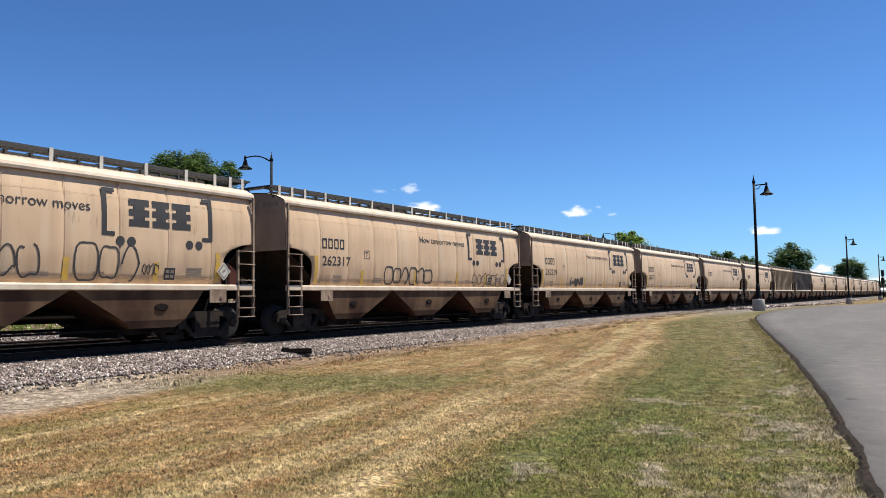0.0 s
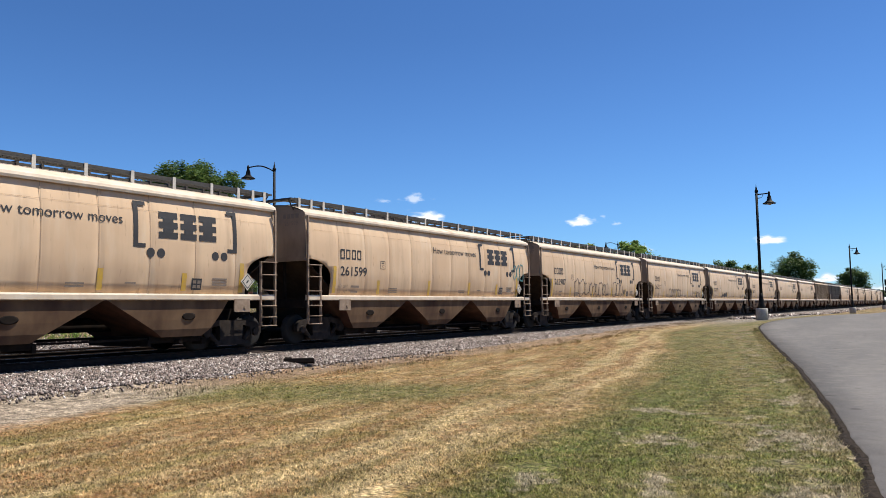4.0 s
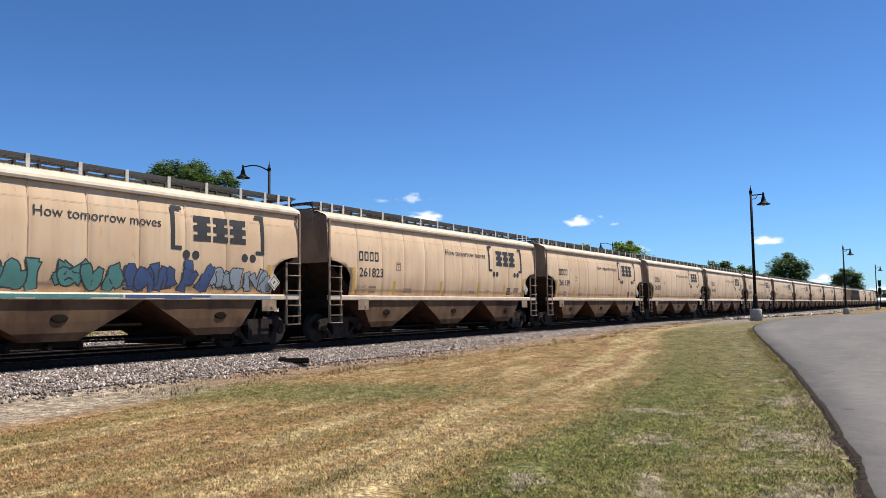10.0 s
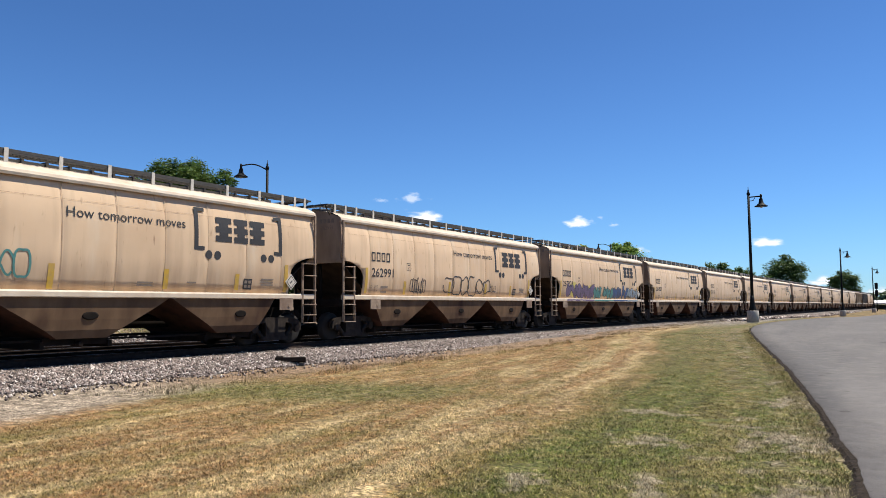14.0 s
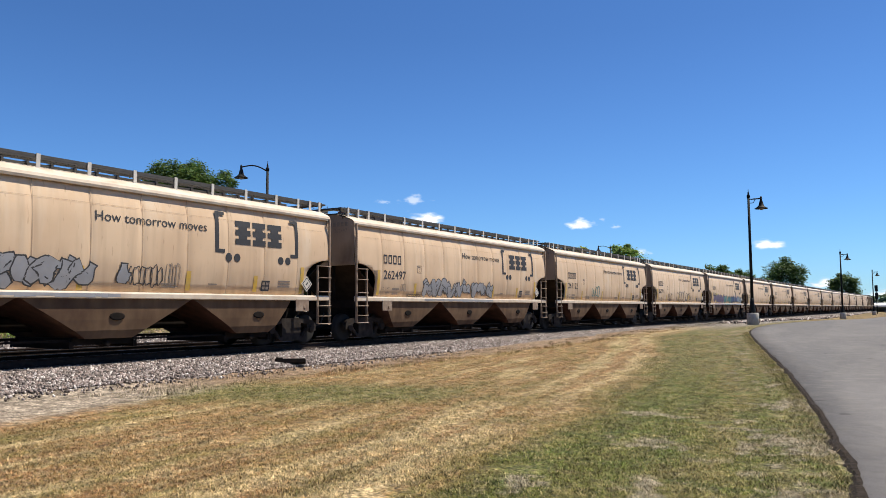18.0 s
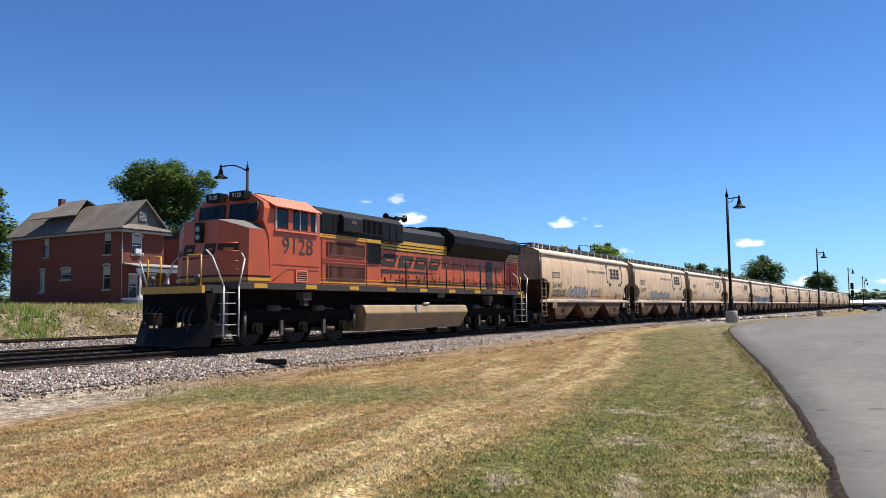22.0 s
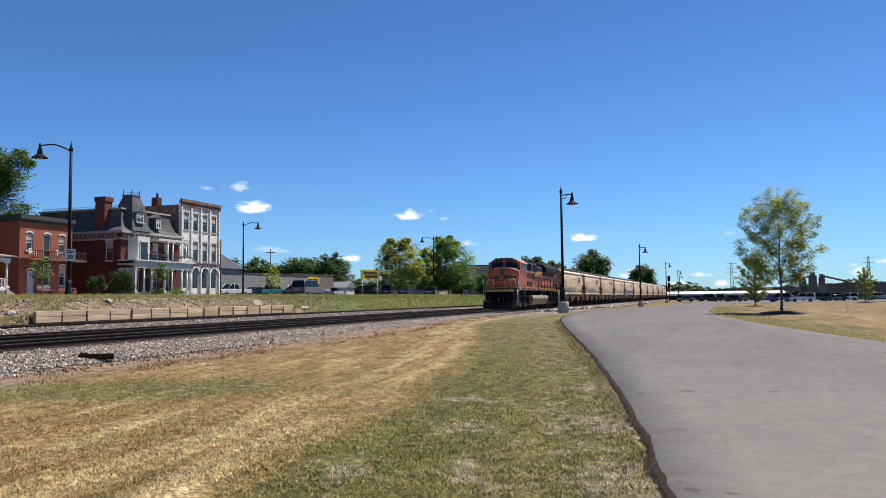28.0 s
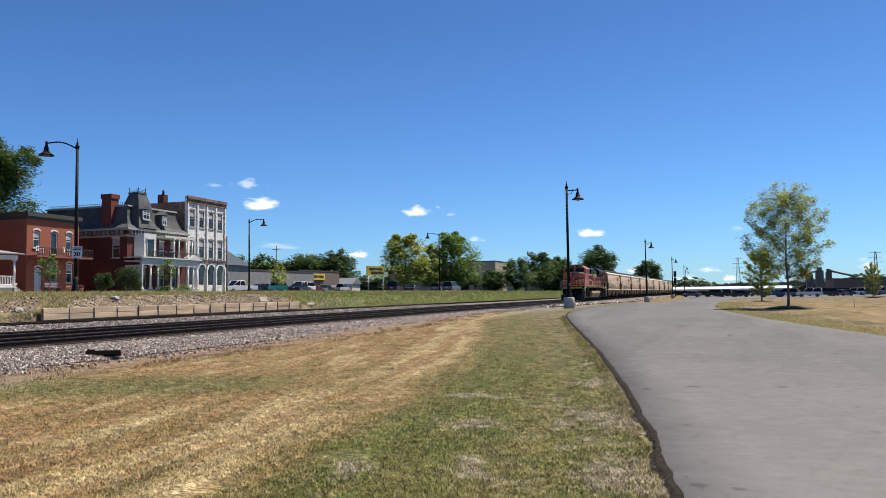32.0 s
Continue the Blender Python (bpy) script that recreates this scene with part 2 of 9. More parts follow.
def graph(name, rough=0.9):
    m = bpy.data.materials.new(name)
    m.use_nodes = True
    n, l = m.node_tree.nodes, m.node_tree.links
    b = n["Principled BSDF"]
    b.inputs["Roughness"].default_value = rough
    b.inputs["Specular IOR Level"].default_value = 0.25

    def math_(op, a, b2=0.0, clamp=False):
        q = n.new("ShaderNodeMath")
        q.operation, q.use_clamp = op, clamp
        for k, v in enumerate((a, b2)):
            if isinstance(v, (int, float)):
                q.inputs[k].default_value = v
            else:
                l.new(v, q.inputs[k])
        return q.outputs[0]

    def fit(v, lo, hi, to0=0.0, to1=1.0):
        q = n.new("ShaderNodeMapRange")
        for k, x in zip(("From Min", "From Max", "To Min", "To Max"), (lo, hi, to0, to1)):
            q.inputs[k].default_value = x
        l.new(v, q.inputs["Value"])
        return q.outputs[0]

    def blend(a, b2, fac):
        x = n.new("ShaderNodeMix")
        x.data_type = "RGBA"
        for sock, val in ((x.inputs[6], a), (x.inputs[7], b2)):
            if isinstance(val, tuple):
                sock.default_value = (*val, 1)
            else:
                l.new(val, sock)
        if isinstance(fac, (int, float)):
            x.inputs[0].default_value = fac
        else:
            l.new(fac, x.inputs[0])
        return x.outputs[2]

    def cloudy(vec, scale, detail=4, stretch=None):
        if stretch:
            mp = n.new("ShaderNodeMapping")
            mp.inputs["Scale"].default_value = stretch[:3]
            mp.inputs["Rotation"].default_value = (0, 0, radians(stretch[3]))
            l.new(vec, mp.inputs["Vector"])
            vec = mp.outputs[0]
        t = n.new("ShaderNodeTexNoise")
        t.inputs["Scale"].default_value, t.inputs["Detail"].default_value = scale, detail
        l.new(vec, t.inputs["Vector"])
        return t.outputs["Fac"]

    def ramp(fac, stops):
        r = n.new("ShaderNodeValToRGB")
        e = r.color_ramp.elements
        while len(e) < len(stops):
            e.new(0.5)
        for k, (pos, col) in enumerate(stops):
            e[k].position, e[k].color = pos, (*col, 1)
        l.new(fac, r.inputs["Fac"])
        return r.outputs["Color"]
    return m, n, l, b, math_, fit, blend, cloudy, ramp


def lawn_material(name, gain=1.0, island=False):
    """Mown grass in mid-summer: straw mowing stripes that follow the path, greener beside it, bare soil where it is worn."""
    m, n, l, b, math_, fit, blend, cloudy, ramp = graph(name)
    pos = n.new("ShaderNodeTexCoord").outputs["Object"]
    sep = n.new("ShaderNodeSeparateXYZ")
    l.new(pos, sep.inputs[0])
    x, y = sep.outputs[0], sep.outputs[1]
    wob = math_("SUBTRACT", cloudy(pos, 0.45, 4), 0.5)
    fine = math_("SUBTRACT", cloudy(pos, 2.6, 5), 0.5)
    # v: how far east of the path's west edge
    yc = math_("MINIMUM", math_("MAXIMUM", y, 0.0), 40.0)
    run_ = math_("ADD", math_("MULTIPLY", yc, 0.06), math_("MULTIPLY", math_("MULTIPLY", yc, yc), 0.0036))
    line = math_("ADD", math_("SUBTRACT", x, 0.35), run_)
    v = math_("ADD", line, math_("ADD", math_("MULTIPLY", wob, 1.6), math_("MULTIPLY", fine, 1.3)))
    green, dull, tan, straw, rust = (0.118, 0.135, 0.020), (0.205, 0.168, 0.047), (0.395, 0.25, 0.105), (0.62, 0.465, 0.245), (0.36, 0.19, 0.08)

    def at(q):
        return (q + 15) / 16
    base = ramp(fit(v, -15, 1), [(at(-14.0), (0.30, 0.20, 0.11)), (at(-11.5), rust), (at(-9.5), tan), (at(-8.2), rust), (at(-7.0), tan), (at(-6.4), rust), (at(-5.8), tan), (at(-5.3), straw), (at(-4.95), rust), (at(-4.5), straw), (at(-4.1), tan), (at(-3.7), dull), (at(-3.2), green), (at(-2.2), green), (at(-1.6), dull), (at(-1.0), green), (at(-0.4), (0.21, 0.175, 0.075))])
    lane = n.new("ShaderNodeCombineXYZ")
    l.new(math_("ADD", line, math_("MULTIPLY", wob, 0.7)), lane.inputs[0])
    l.new(math_("MULTIPLY", y, 0.13), lane.inputs[1])
    swath = cloudy(lane.outputs[0], 1.5, 5)
    thin = cloudy(lane.outputs[0], 5.0, 4)
    dry = fit(v, -3.4, -4.4, 0.10, 1.0)
    base = blend(base, rust, math_("MULTIPLY", math_("MULTIPLY", fit(swath, 0.50, 0.40), 0.75), dry))
    base = blend(base, straw, math_("MULTIPLY", math_("MULTIPLY", fit(swath, 0.53, 0.64), 0.85), dry))
    base = blend(base, straw, math_("MULTIPLY", math_("MULTIPLY", fit(thin, 0.55, 0.66), 0.6), dry))
    base = blend(base, dull, math_("MULTIPLY", fit(cloudy(lane.outputs[0], 2.1, 5), 0.53, 0.64), 0.55))
    # the lawn beyond turns dull and brown again
    base = blend(base, blend((0.25, 0.175, 0.07), (0.17, 0.145, 0.045), fit(swath, 0.42, 0.58)), math_("MULTIPLY", math_("MULTIPLY", fit(y, 14, 26), fit(v, -4.4, -3.4)), 0.7))
    # a greener hollow towards the track
    q = math_("ABSOLUTE", math_("SUBTRACT", math_("SUBTRACT", y, 16.4), math_("MULTIPLY", x, 0.42)))
    hollow = math_("MULTIPLY", fit(math_("ADD", q, math_("MULTIPLY", fine, 3.0)), 2.7, 1.0), fit(math_("ADD", x, math_("MULTIPLY", wob, 4.0)), -6.8, -8.6))
    base = blend(base, blend((0.125, 0.135, 0.030), (0.20, 0.175, 0.055), fit(cloudy(pos, 2.4, 5), 0.45, 0.62)), math_("MULTIPLY", hollow, 0.88))
    base = blend(base, (0.47, 0.36, 0.20), math_("MULTIPLY", math_("MULTIPLY", fit(cloudy(pos, 5.0, 4), 0.54, 0.66), 0.6), dry))
    base = blend(base, green, math_("MULTIPLY", fit(cloudy(pos, 0.8, 5), 0.54, 0.70), 0.40))
    base = blend(base, (0.075, 0.13, 0.016), math_("MULTIPLY", math_("MULTIPLY", fit(cloudy(pos, 1.5, 4), 0.54, 0.64), fit(v, -4.0, -3.2)), 0.55))
    base = blend(base, (0.34, 0.26, 0.12), math_("MULTIPLY", math_("MULTIPLY", fit(cloudy(pos, 3.4, 5), 0.55, 0.66), fit(v, -4.0, -3.2)), 0.6))
    base = blend(base, (0.085, 0.082, 0.020), math_("MULTIPLY", fit(cloudy(pos, 15.0, 4), 0.52, 0.62), 0.65))
    base = blend(base, (0.60, 0.48, 0.28), math_("MULTIPLY", fit(cloudy(pos, 21.0, 3), 0.58, 0.68), 0.55))
    # worn spots of pale soil and matted straw
    soil = (0.46, 0.385, 0.295)
    worn = math_("MULTIPLY", math_("MULTIPLY", fit(cloudy(pos, 2.0, 6), 0.56, 0.66), math_("MULTIPLY", fit(v, -1.9, -1.2), fit(v, 0.4, 0.0))), 0.85)
    torn = math_("MULTIPLY", math_("SUBTRACT", cloudy(pos, 3.6, 7), 0.5), 4.2)
    for sx, sy, rx, ry in ((-1.4, 10.4, 0.75, 1.0), (-0.85, 7.3, 0.6, 0.8), (-2.2, 7.2, 0.30, 0.6), (-2.9, 9.6, 0.55, 0.5), (-3.6, 12.2, 0.7, 0.35), (-1.9, 14.4, 0.5, 0.9), (-3.35, 6.8, 0.35, 0.45)):
        dx, dy = math_("DIVIDE", math_("SUBTRACT", x, sx), rx), math_("DIVIDE", math_("SUBTRACT", y, sy), ry)
        d = math_("SQRT", math_("ADD", math_("MULTIPLY", dx, dx), math_("MULTIPLY", dy, dy)))
        worn = math_("MAXIMUM", worn, fit(math_("ADD", d, torn), 0.85, 0.35, 0.0, 0.75))
    base = blend(base, blend(soil, (0.30, 0.235, 0.165), fit(cloudy(pos, 9.0, 4), 0.45, 0.6)), worn)
    # the dry verge, the sand and the bank across the line
    edge = math_("ADD", x, math_("MULTIPLY", fine, 1.4))
    base = blend(base, blend((0.40, 0.275, 0.185), (0.27, 0.185, 0.115), fit(cloudy(pos, 3.0, 5), 0.42, 0.6)), math_("MULTIPLY", fit(edge, -13.0, -13.8), 0.9))
    sand = math_("MULTIPLY", fit(math_("ADD", edge, math_("MULTIPLY", y, 0.22)), -9.9, -10.7), fit(y, 13, 10))
    base = blend(base, blend((0.52, 0.43, 0.33), (0.28, 0.225, 0.17), fit(cloudy(pos, 3.0, 6), 0.42, 0.6)), sand)
    west = fit(x, -24, -25)
    bank = blend((0.38, 0.28, 0.165), (0.21, 0.155, 0.095), fit(cloudy(pos, 1.1, 6), 0.42, 0.6))
    bank = blend(bank, (0.16, 0.125, 0.09), math_("MULTIPLY", fit(cloudy(pos, 6.0, 4), 0.52, 0.64), 0.6))
    bank = blend(bank, (0.24, 0.215, 0.075), fit(math_("ADD", x, math_("MULTIPLY", fine, 2.0)), -34.2, -35.4))
    bank = blend(bank, (0.17, 0.185, 0.06), math_("MULTIPLY", fit(y, 56, 66), 0.8))
    base = blend(base, blend((0.46, 0.40, 0.34), (0.16, 0.135, 0.115), fit(cloudy(pos, 5.0, 6), 0.42, 0.58)), math_("MULTIPLY", math_("MULTIPLY", fit(math_("ADD", x, math_("MULTIPLY", fine, 2.0)), -9.6, -10.6), fit(y, 46, 58)), 0.9))
    east = math_("MULTIPLY", fit(math_("ADD", x, math_("MULTIPLY", y, 0.2)), 6.5, 8.5), 0.9)
    base = blend(base, blend(blend((0.33, 0.21, 0.095), (0.15, 0.125, 0.042), fit(cloudy(pos, 0.35, 6, (1.0, 0.4, 1, 12)), 0.44, 0.60)), (0.46, 0.34, 0.17), math_("MULTIPLY", fit(cloudy(pos, 0.7, 6, (1.8, 0.3, 1, 20)), 0.52, 0.66), 0.8)), east)
    base = blend(base, bank, west)
    clump = n.new("ShaderNodeHueSaturation")
    l.new(math_("MULTIPLY", fit(cloudy(pos, 7.5, 4), 0.36, 0.64, 0.62, 1.38), fit(cloudy(lane.outputs[0], 3.2, 4), 0.36, 0.64, 0.84, 1.16)), clump.inputs["Value"])
    l.new(base, clump.inputs["Color"])
    base = clump.outputs[0]
    h = n.new("ShaderNodeHueSaturation")
    if island:
        geo = n.new("ShaderNodeNewGeometry")
        rnd = geo.outputs["Random Per Island"]
        wn_ = n.new("ShaderNodeTexWhiteNoise")
        wn_.noise_dimensions = "1D"
        l.new(rnd, wn_.inputs["W"])
        base = blend(base, (0.56, 0.45, 0.25), math_("MULTIPLY", fit(wn_.outputs["Value"], 0.72, 0.95), 0.55))
        base = blend(base, (0.075, 0.115, 0.018), math_("MULTIPLY", fit(wn_.outputs["Value"], 0.36, 0.12), 0.5))
        l.new(fit(rnd, 0, 1, 0.18 * gain, 1.9 * gain), h.inputs["Value"])
    else:
        l.new(fit(cloudy(pos, 26, 3), 0.34, 0.66, 0.38, 1.55), h.inputs["Value"])
        bp = n.new("ShaderNodeBump")
        bp.inputs["Strength"].default_value, bp.inputs["Distance"].default_value = 1.0, 0.06
        l.new(cloudy(pos, 18, 4), bp.inputs["Height"])
        l.new(bp.outputs[0], b.inputs["Normal"])
    l.new(base, h.inputs["Color"])
    l.new(blend(h.outputs[0], (0.0, 0.0, 0.0), 0.385), b.inputs["Base Color"])
    return m


def leaf_material(name, colour, through=0.35, spread=0.45):
    """Leaves that let part of the light through, each spray a little different."""
    m, n, l, b, math_, fit, blend, cloudy, ramp = graph(name, 0.6)
    geo = n.new("ShaderNodeNewGeometry")
    h = n.new("ShaderNodeHueSaturation")
    h.inputs["Color"].default_value = (*colour, 1)
    l.new(fit(geo.outputs["Random Per Island"], 0, 1, 1 - spread, 1 + spread), h.inputs["Value"])
    wb = n.new("ShaderNodeTexWhiteNoise")
    wb.noise_dimensions = "1D"
    l.new(geo.outputs["Random Per Island"], wb.inputs["W"])
    l.new(fit(wb.outputs["Value"], 0, 1, 0.47, 0.53), h.inputs["Hue"])
    l.new(h.outputs[0], b.inputs["Base Color"])
    tr = n.new("ShaderNodeBsdfTranslucent")
    l.new(h.outputs[0], tr.inputs["Color"])
    mx = n.new("ShaderNodeMixShader")
    mx.inputs[0].default_value = through
    l.new(b.outputs[0], mx.inputs[1])
    l.new(tr.outputs[0], mx.inputs[2])
    l.new(mx.outputs[0], n["Material Output"].inputs["Surface"])
    return m


def stone_material(name):
    m, n, l, b, math_, fit, blend, cloudy, ramp = graph(name, 0.95)
    geo = n.new("ShaderNodeNewGeometry")
    col = ramp(geo.outputs["Random Per Island"], [(0.0, (0.035, 0.030, 0.028)), (0.3, (0.17, 0.14, 0.125)), (0.6, (0.36, 0.30, 0.27)), (0.78, (0.27, 0.19, 0.165)), (0.88, (0.62, 0.55, 0.51)), (1.0, (0.84, 0.77, 0.72))])
    pos = n.new("ShaderNodeTexCoord").outputs["Object"]
    col = blend(col, (0.22, 0.18, 0.165), math_("MULTIPLY", fit(cloudy(pos, 14, 4), 0.5, 0.7), 0.5))
    l.new(blend(col, (0.0, 0.0, 0.0), 0.25), b.inputs["Base Color"])
    return m


def ballast_material(name):
    """Crushed stone seen from farther off: cells of many greys with dark gaps."""
    m, n, l, b, math_, fit, blend, cloudy, ramp = graph(name, 0.95)
    pos = n.new("ShaderNodeTexCoord").outputs["Object"]
    vo = n.new("ShaderNodeTexVoronoi")
    vo.inputs["Scale"].default_value = 13
    l.new(pos, vo.inputs["Vector"])
    sx = n.new("ShaderNodeSeparateXYZ")
    l.new(vo.outputs["Color"], sx.inputs[0])
    col = ramp(sx.outputs[0], [(0.0, (0.09, 0.075, 0.07)), (0.4, (0.27, 0.23, 0.21)), (0.75, (0.40, 0.325, 0.29)), (1.0, (0.74, 0.69, 0.64))])
    col = blend(col, (0.05, 0.042, 0.04), fit(vo.outputs["Distance"], 0.35, 0.75))
    col = blend(col, (0.20, 0.155, 0.13), math_("MULTIPLY", fit(cloudy(pos, 0.5, 5), 0.45, 0.65), 0.5))
    l.new(blend(col, (0.0, 0.0, 0.0), 0.28), b.inputs["Base Color"])
    bp = n.new("ShaderNodeBump")
    bp.inputs["Strength"].default_value, bp.inputs["Distance"].default_value = 1.0, 0.05
    bp.invert = True
    l.new(vo.outputs["Distance"], bp.inputs["Height"])
    l.new(bp.outputs[0], b.inputs["Normal"])
    return m


def asphalt_material(name):
    """Worn path asphalt: fine stones, pale dusty wheel tracks, a few dark drips."""
    m, n, l, b, math_, fit, blend, cloudy, ramp = graph(name, 0.92)
    pos = n.new("ShaderNodeTexCoord").outputs["Object"]
    col = blend((0.168, 0.157, 0.156), (0.218, 0.203, 0.197), fit(cloudy(pos, 0.22, 5), 0.40, 0.62))
    col = blend(col, (0.115, 0.111, 0.116), math_("MULTIPLY", fit(cloudy(pos, 0.30, 3, (1.0, 0.12, 1, 12)), 0.50, 0.58), 0.7))
    col = blend(col, (0.16, 0.148, 0.138), math_("MULTIPLY", fit(cloudy(pos, 34, 4), 0.46, 0.66), 0.55))
    col = blend(col, (0.33, 0.305, 0.275), math_("MULTIPLY", fit(cloudy(pos, 46, 4), 0.54, 0.70), 0.5))
    col = blend(col, (0.19, 0.176, 0.165), math_("MULTIPLY", fit(cloudy(pos, 0.5, 5, (1, 0.25, 1, 12)), 0.5, 0.66), 0.5))
    col = blend(col, (0.34, 0.32, 0.295), math_("MULTIPLY", fit(cloudy(pos, 120, 2), 0.52, 0.66), 0.55))
    col = blend(col, (0.14, 0.13, 0.125), math_("MULTIPLY", fit(cloudy(pos, 150, 2), 0.56, 0.7), 0.6))
    col = blend(col, (0.27, 0.25, 0.225), math_("MULTIPLY", fit(cloudy(pos, 2.6, 6), 0.48, 0.66), 0.5))
    col = blend(col, (0.155, 0.143, 0.132), math_("MULTIPLY", fit(cloudy(pos, 7.0, 6), 0.50, 0.66), 0.5))
    col = blend(col, (0.07, 0.065, 0.06), math_("MULTIPLY", fit(cloudy(pos, 2.3, 2), 0.68, 0.72), 0.8))
    col = blend(col, (0.08, 0.072, 0.066), math_("MULTIPLY", fit(cloudy(pos, 11.0, 2), 0.72, 0.76), 0.7))
    at_ = n.new("ShaderNodeSeparateXYZ")
    l.new(pos, at_.inputs[0])
    # paler close by: the brightness change with view angle, put into the colour
    col = blend(col, (0.36, 0.335, 0.315), math_("MULTIPLY", fit(math_("ADD", at_.outputs[1], math_("MULTIPLY", cloudy(pos, 0.8, 4), 6.0)), 24, 7), 0.30))
    l.new(blend(col, (0.0, 0.0, 0.0), 0.37), b.inputs["Base Color"])
    bp = n.new("ShaderNodeBump")
    bp.inputs["Strength"].default_value, bp.inputs["Distance"].default_value = 0.5, 0.01
    l.new(cloudy(pos, 110, 3), bp.inputs["Height"])
    l.new(bp.outputs[0], b.inputs["Normal"])
    return m


def car_paint_material(name):
    """Sun-bleached beige car paint: dust, streaks that run down, rust bleeding from the seams, scuffs."""
    m, n, l, b, math_, fit, blend, cloudy, ramp = graph(name, 0.5)
    tc = n.new("ShaderNodeTexCoord").outputs["Object"]
    info = n.new("ShaderNodeObjectInfo")
    sh = n.new("ShaderNodeVectorMath")
    sh.operation = "MULTIPLY_ADD"
    sh.inputs[1].default_value = (1, 1, 1)
    sc = n.new("ShaderNodeVectorMath")
    sc.operation = "SCALE"
    sc.inputs[0].default_value = (0, 71.0, 13.0)
    l.new(info.outputs["Random"], sc.inputs["Scale"])
    l.new(tc, sh.inputs[0])
    l.new(sc.outputs[0], sh.inputs[2])
    pos = sh.outputs[0]
    col = blend((0.67, 0.49, 0.325), (0.60, 0.425, 0.275), fit(cloudy(pos, 0.5, 5), 0.4, 0.62))
    col = blend(col, (0.47, 0.335, 0.22), math_("MULTIPLY", fit(cloudy(pos, 2.2, 5, (1, 1.6, 0.16, 0)), 0.5, 0.72), 0.55))
    col = blend(col, (0.69, 0.57, 0.425), math_("MULTIPLY", fit(cloudy(pos, 1.6, 4, (1, 1.2, 0.25, 0)), 0.56, 0.72), 0.5))
    col = blend(col, (0.27, 0.155, 0.085), math_("MULTIPLY", fit(cloudy(pos, 7, 6, (1, 1.5, 0.3, 0)), 0.64, 0.78), 0.7))
    sep = n.new("ShaderNodeSeparateXYZ")
    l.new(tc, sep.inputs[0])
    low = math_("MULTIPLY", fit(sep.outputs[2], 2.7, 1.5), fit(cloudy(pos, 1.4, 4, (1, 2.0, 0.3, 0)), 0.3, 0.7))
    col = blend(col, (0.40, 0.275, 0.18), math_("MULTIPLY", low, 0.85))
    h = n.new("ShaderNodeHueSaturation")
    l.new(fit(info.outputs["Random"], 0, 1, 0.93, 1.05), h.inputs["Value"])
    l.new(col, h.inputs["Color"])
    l.new(blend(h.outputs[0], (0.0, 0.0, 0.0), 0.07), b.inputs["Base Color"])
    return m


def cloud_material(name):
    """Fair-weather cloud: white, thick in the middle, torn and thin at its edge."""
    m, n, l, b, math_, fit, blend, cloudy, ramp = graph(name, 1.0)
    pos = n.new("ShaderNodeTexCoord").outputs["Object"]
    sep = n.new("ShaderNodeSeparateXYZ")
    l.new(pos, sep.inputs[0])
    u, w = sep.outputs[0], sep.outputs[2]
    low = math_("MULTIPLY", math_("MINIMUM", w, 0.0), 1.9)
    rad = math_("SQRT", math_("ADD", math_("MULTIPLY", u, u), math_("ADD", math_("MULTIPLY", math_("MAXIMUM", w, 0.0), math_("MAXIMUM", w, 0.0)), math_("MULTIPLY", low, low))))
    info = n.new("ShaderNodeObjectInfo")
    sh = n.new("ShaderNodeVectorMath")
    sh.operation = "ADD"
    co = n.new("ShaderNodeCombineXYZ")
    l.new(math_("MULTIPLY", info.outputs["Random"], 40.0), co.inputs[1])
    l.new(pos, sh.inputs[0])
    l.new(co.outputs[0], sh.inputs[1])
    big = cloudy(sh.outputs[0], 1.3, 3, (1.0, 1, 0.7, 0))
    det = cloudy(sh.outputs[0], 3.6, 8)
    dens = math_("ADD", math_("SUBTRACT", 0.62, rad), math_("ADD", math_("MULTIPLY", math_("SUBTRACT", big, 0.5), 1.5), math_("MULTIPLY", math_("SUBTRACT", det, 0.5), 0.9)))
    edge = math_("SUBTRACT", 1.0, math_("POWER", math_("MINIMUM", rad, 1.0), 4.0))
    body = n.new("ShaderNodeSeparateColor")
    l.new(info.outputs["Color"], body.inputs[0])
    alpha = math_("MULTIPLY", math_("MULTIPLY", fit(dens, 0.0, 0.42), edge, True), body.outputs[0])
    # the sunlit white is emitted by the sheet itself, bluer where thin
    em = n.new("ShaderNodeEmission")
    l.new(ramp(fit(dens, 0.0, 0.8), [(0.0, (0.62, 0.76, 0.95)), (0.5, (0.88, 0.93, 1.0)), (1.0, (1.0, 1.0, 1.0))]), em.inputs["Color"])
    em.inputs["Strength"].default_value = 0.76
    tr = n.new("ShaderNodeBsdfTransparent")
    mx = n.new("ShaderNodeMixShader")
    l.new(alpha, mx.inputs[0])
    l.new(tr.outputs[0], mx.inputs[1])
    l.new(em.outputs[0], mx.inputs[2])
    l.new(mx.outputs[0], n["Material Output"].inputs["Surface"])
    return m


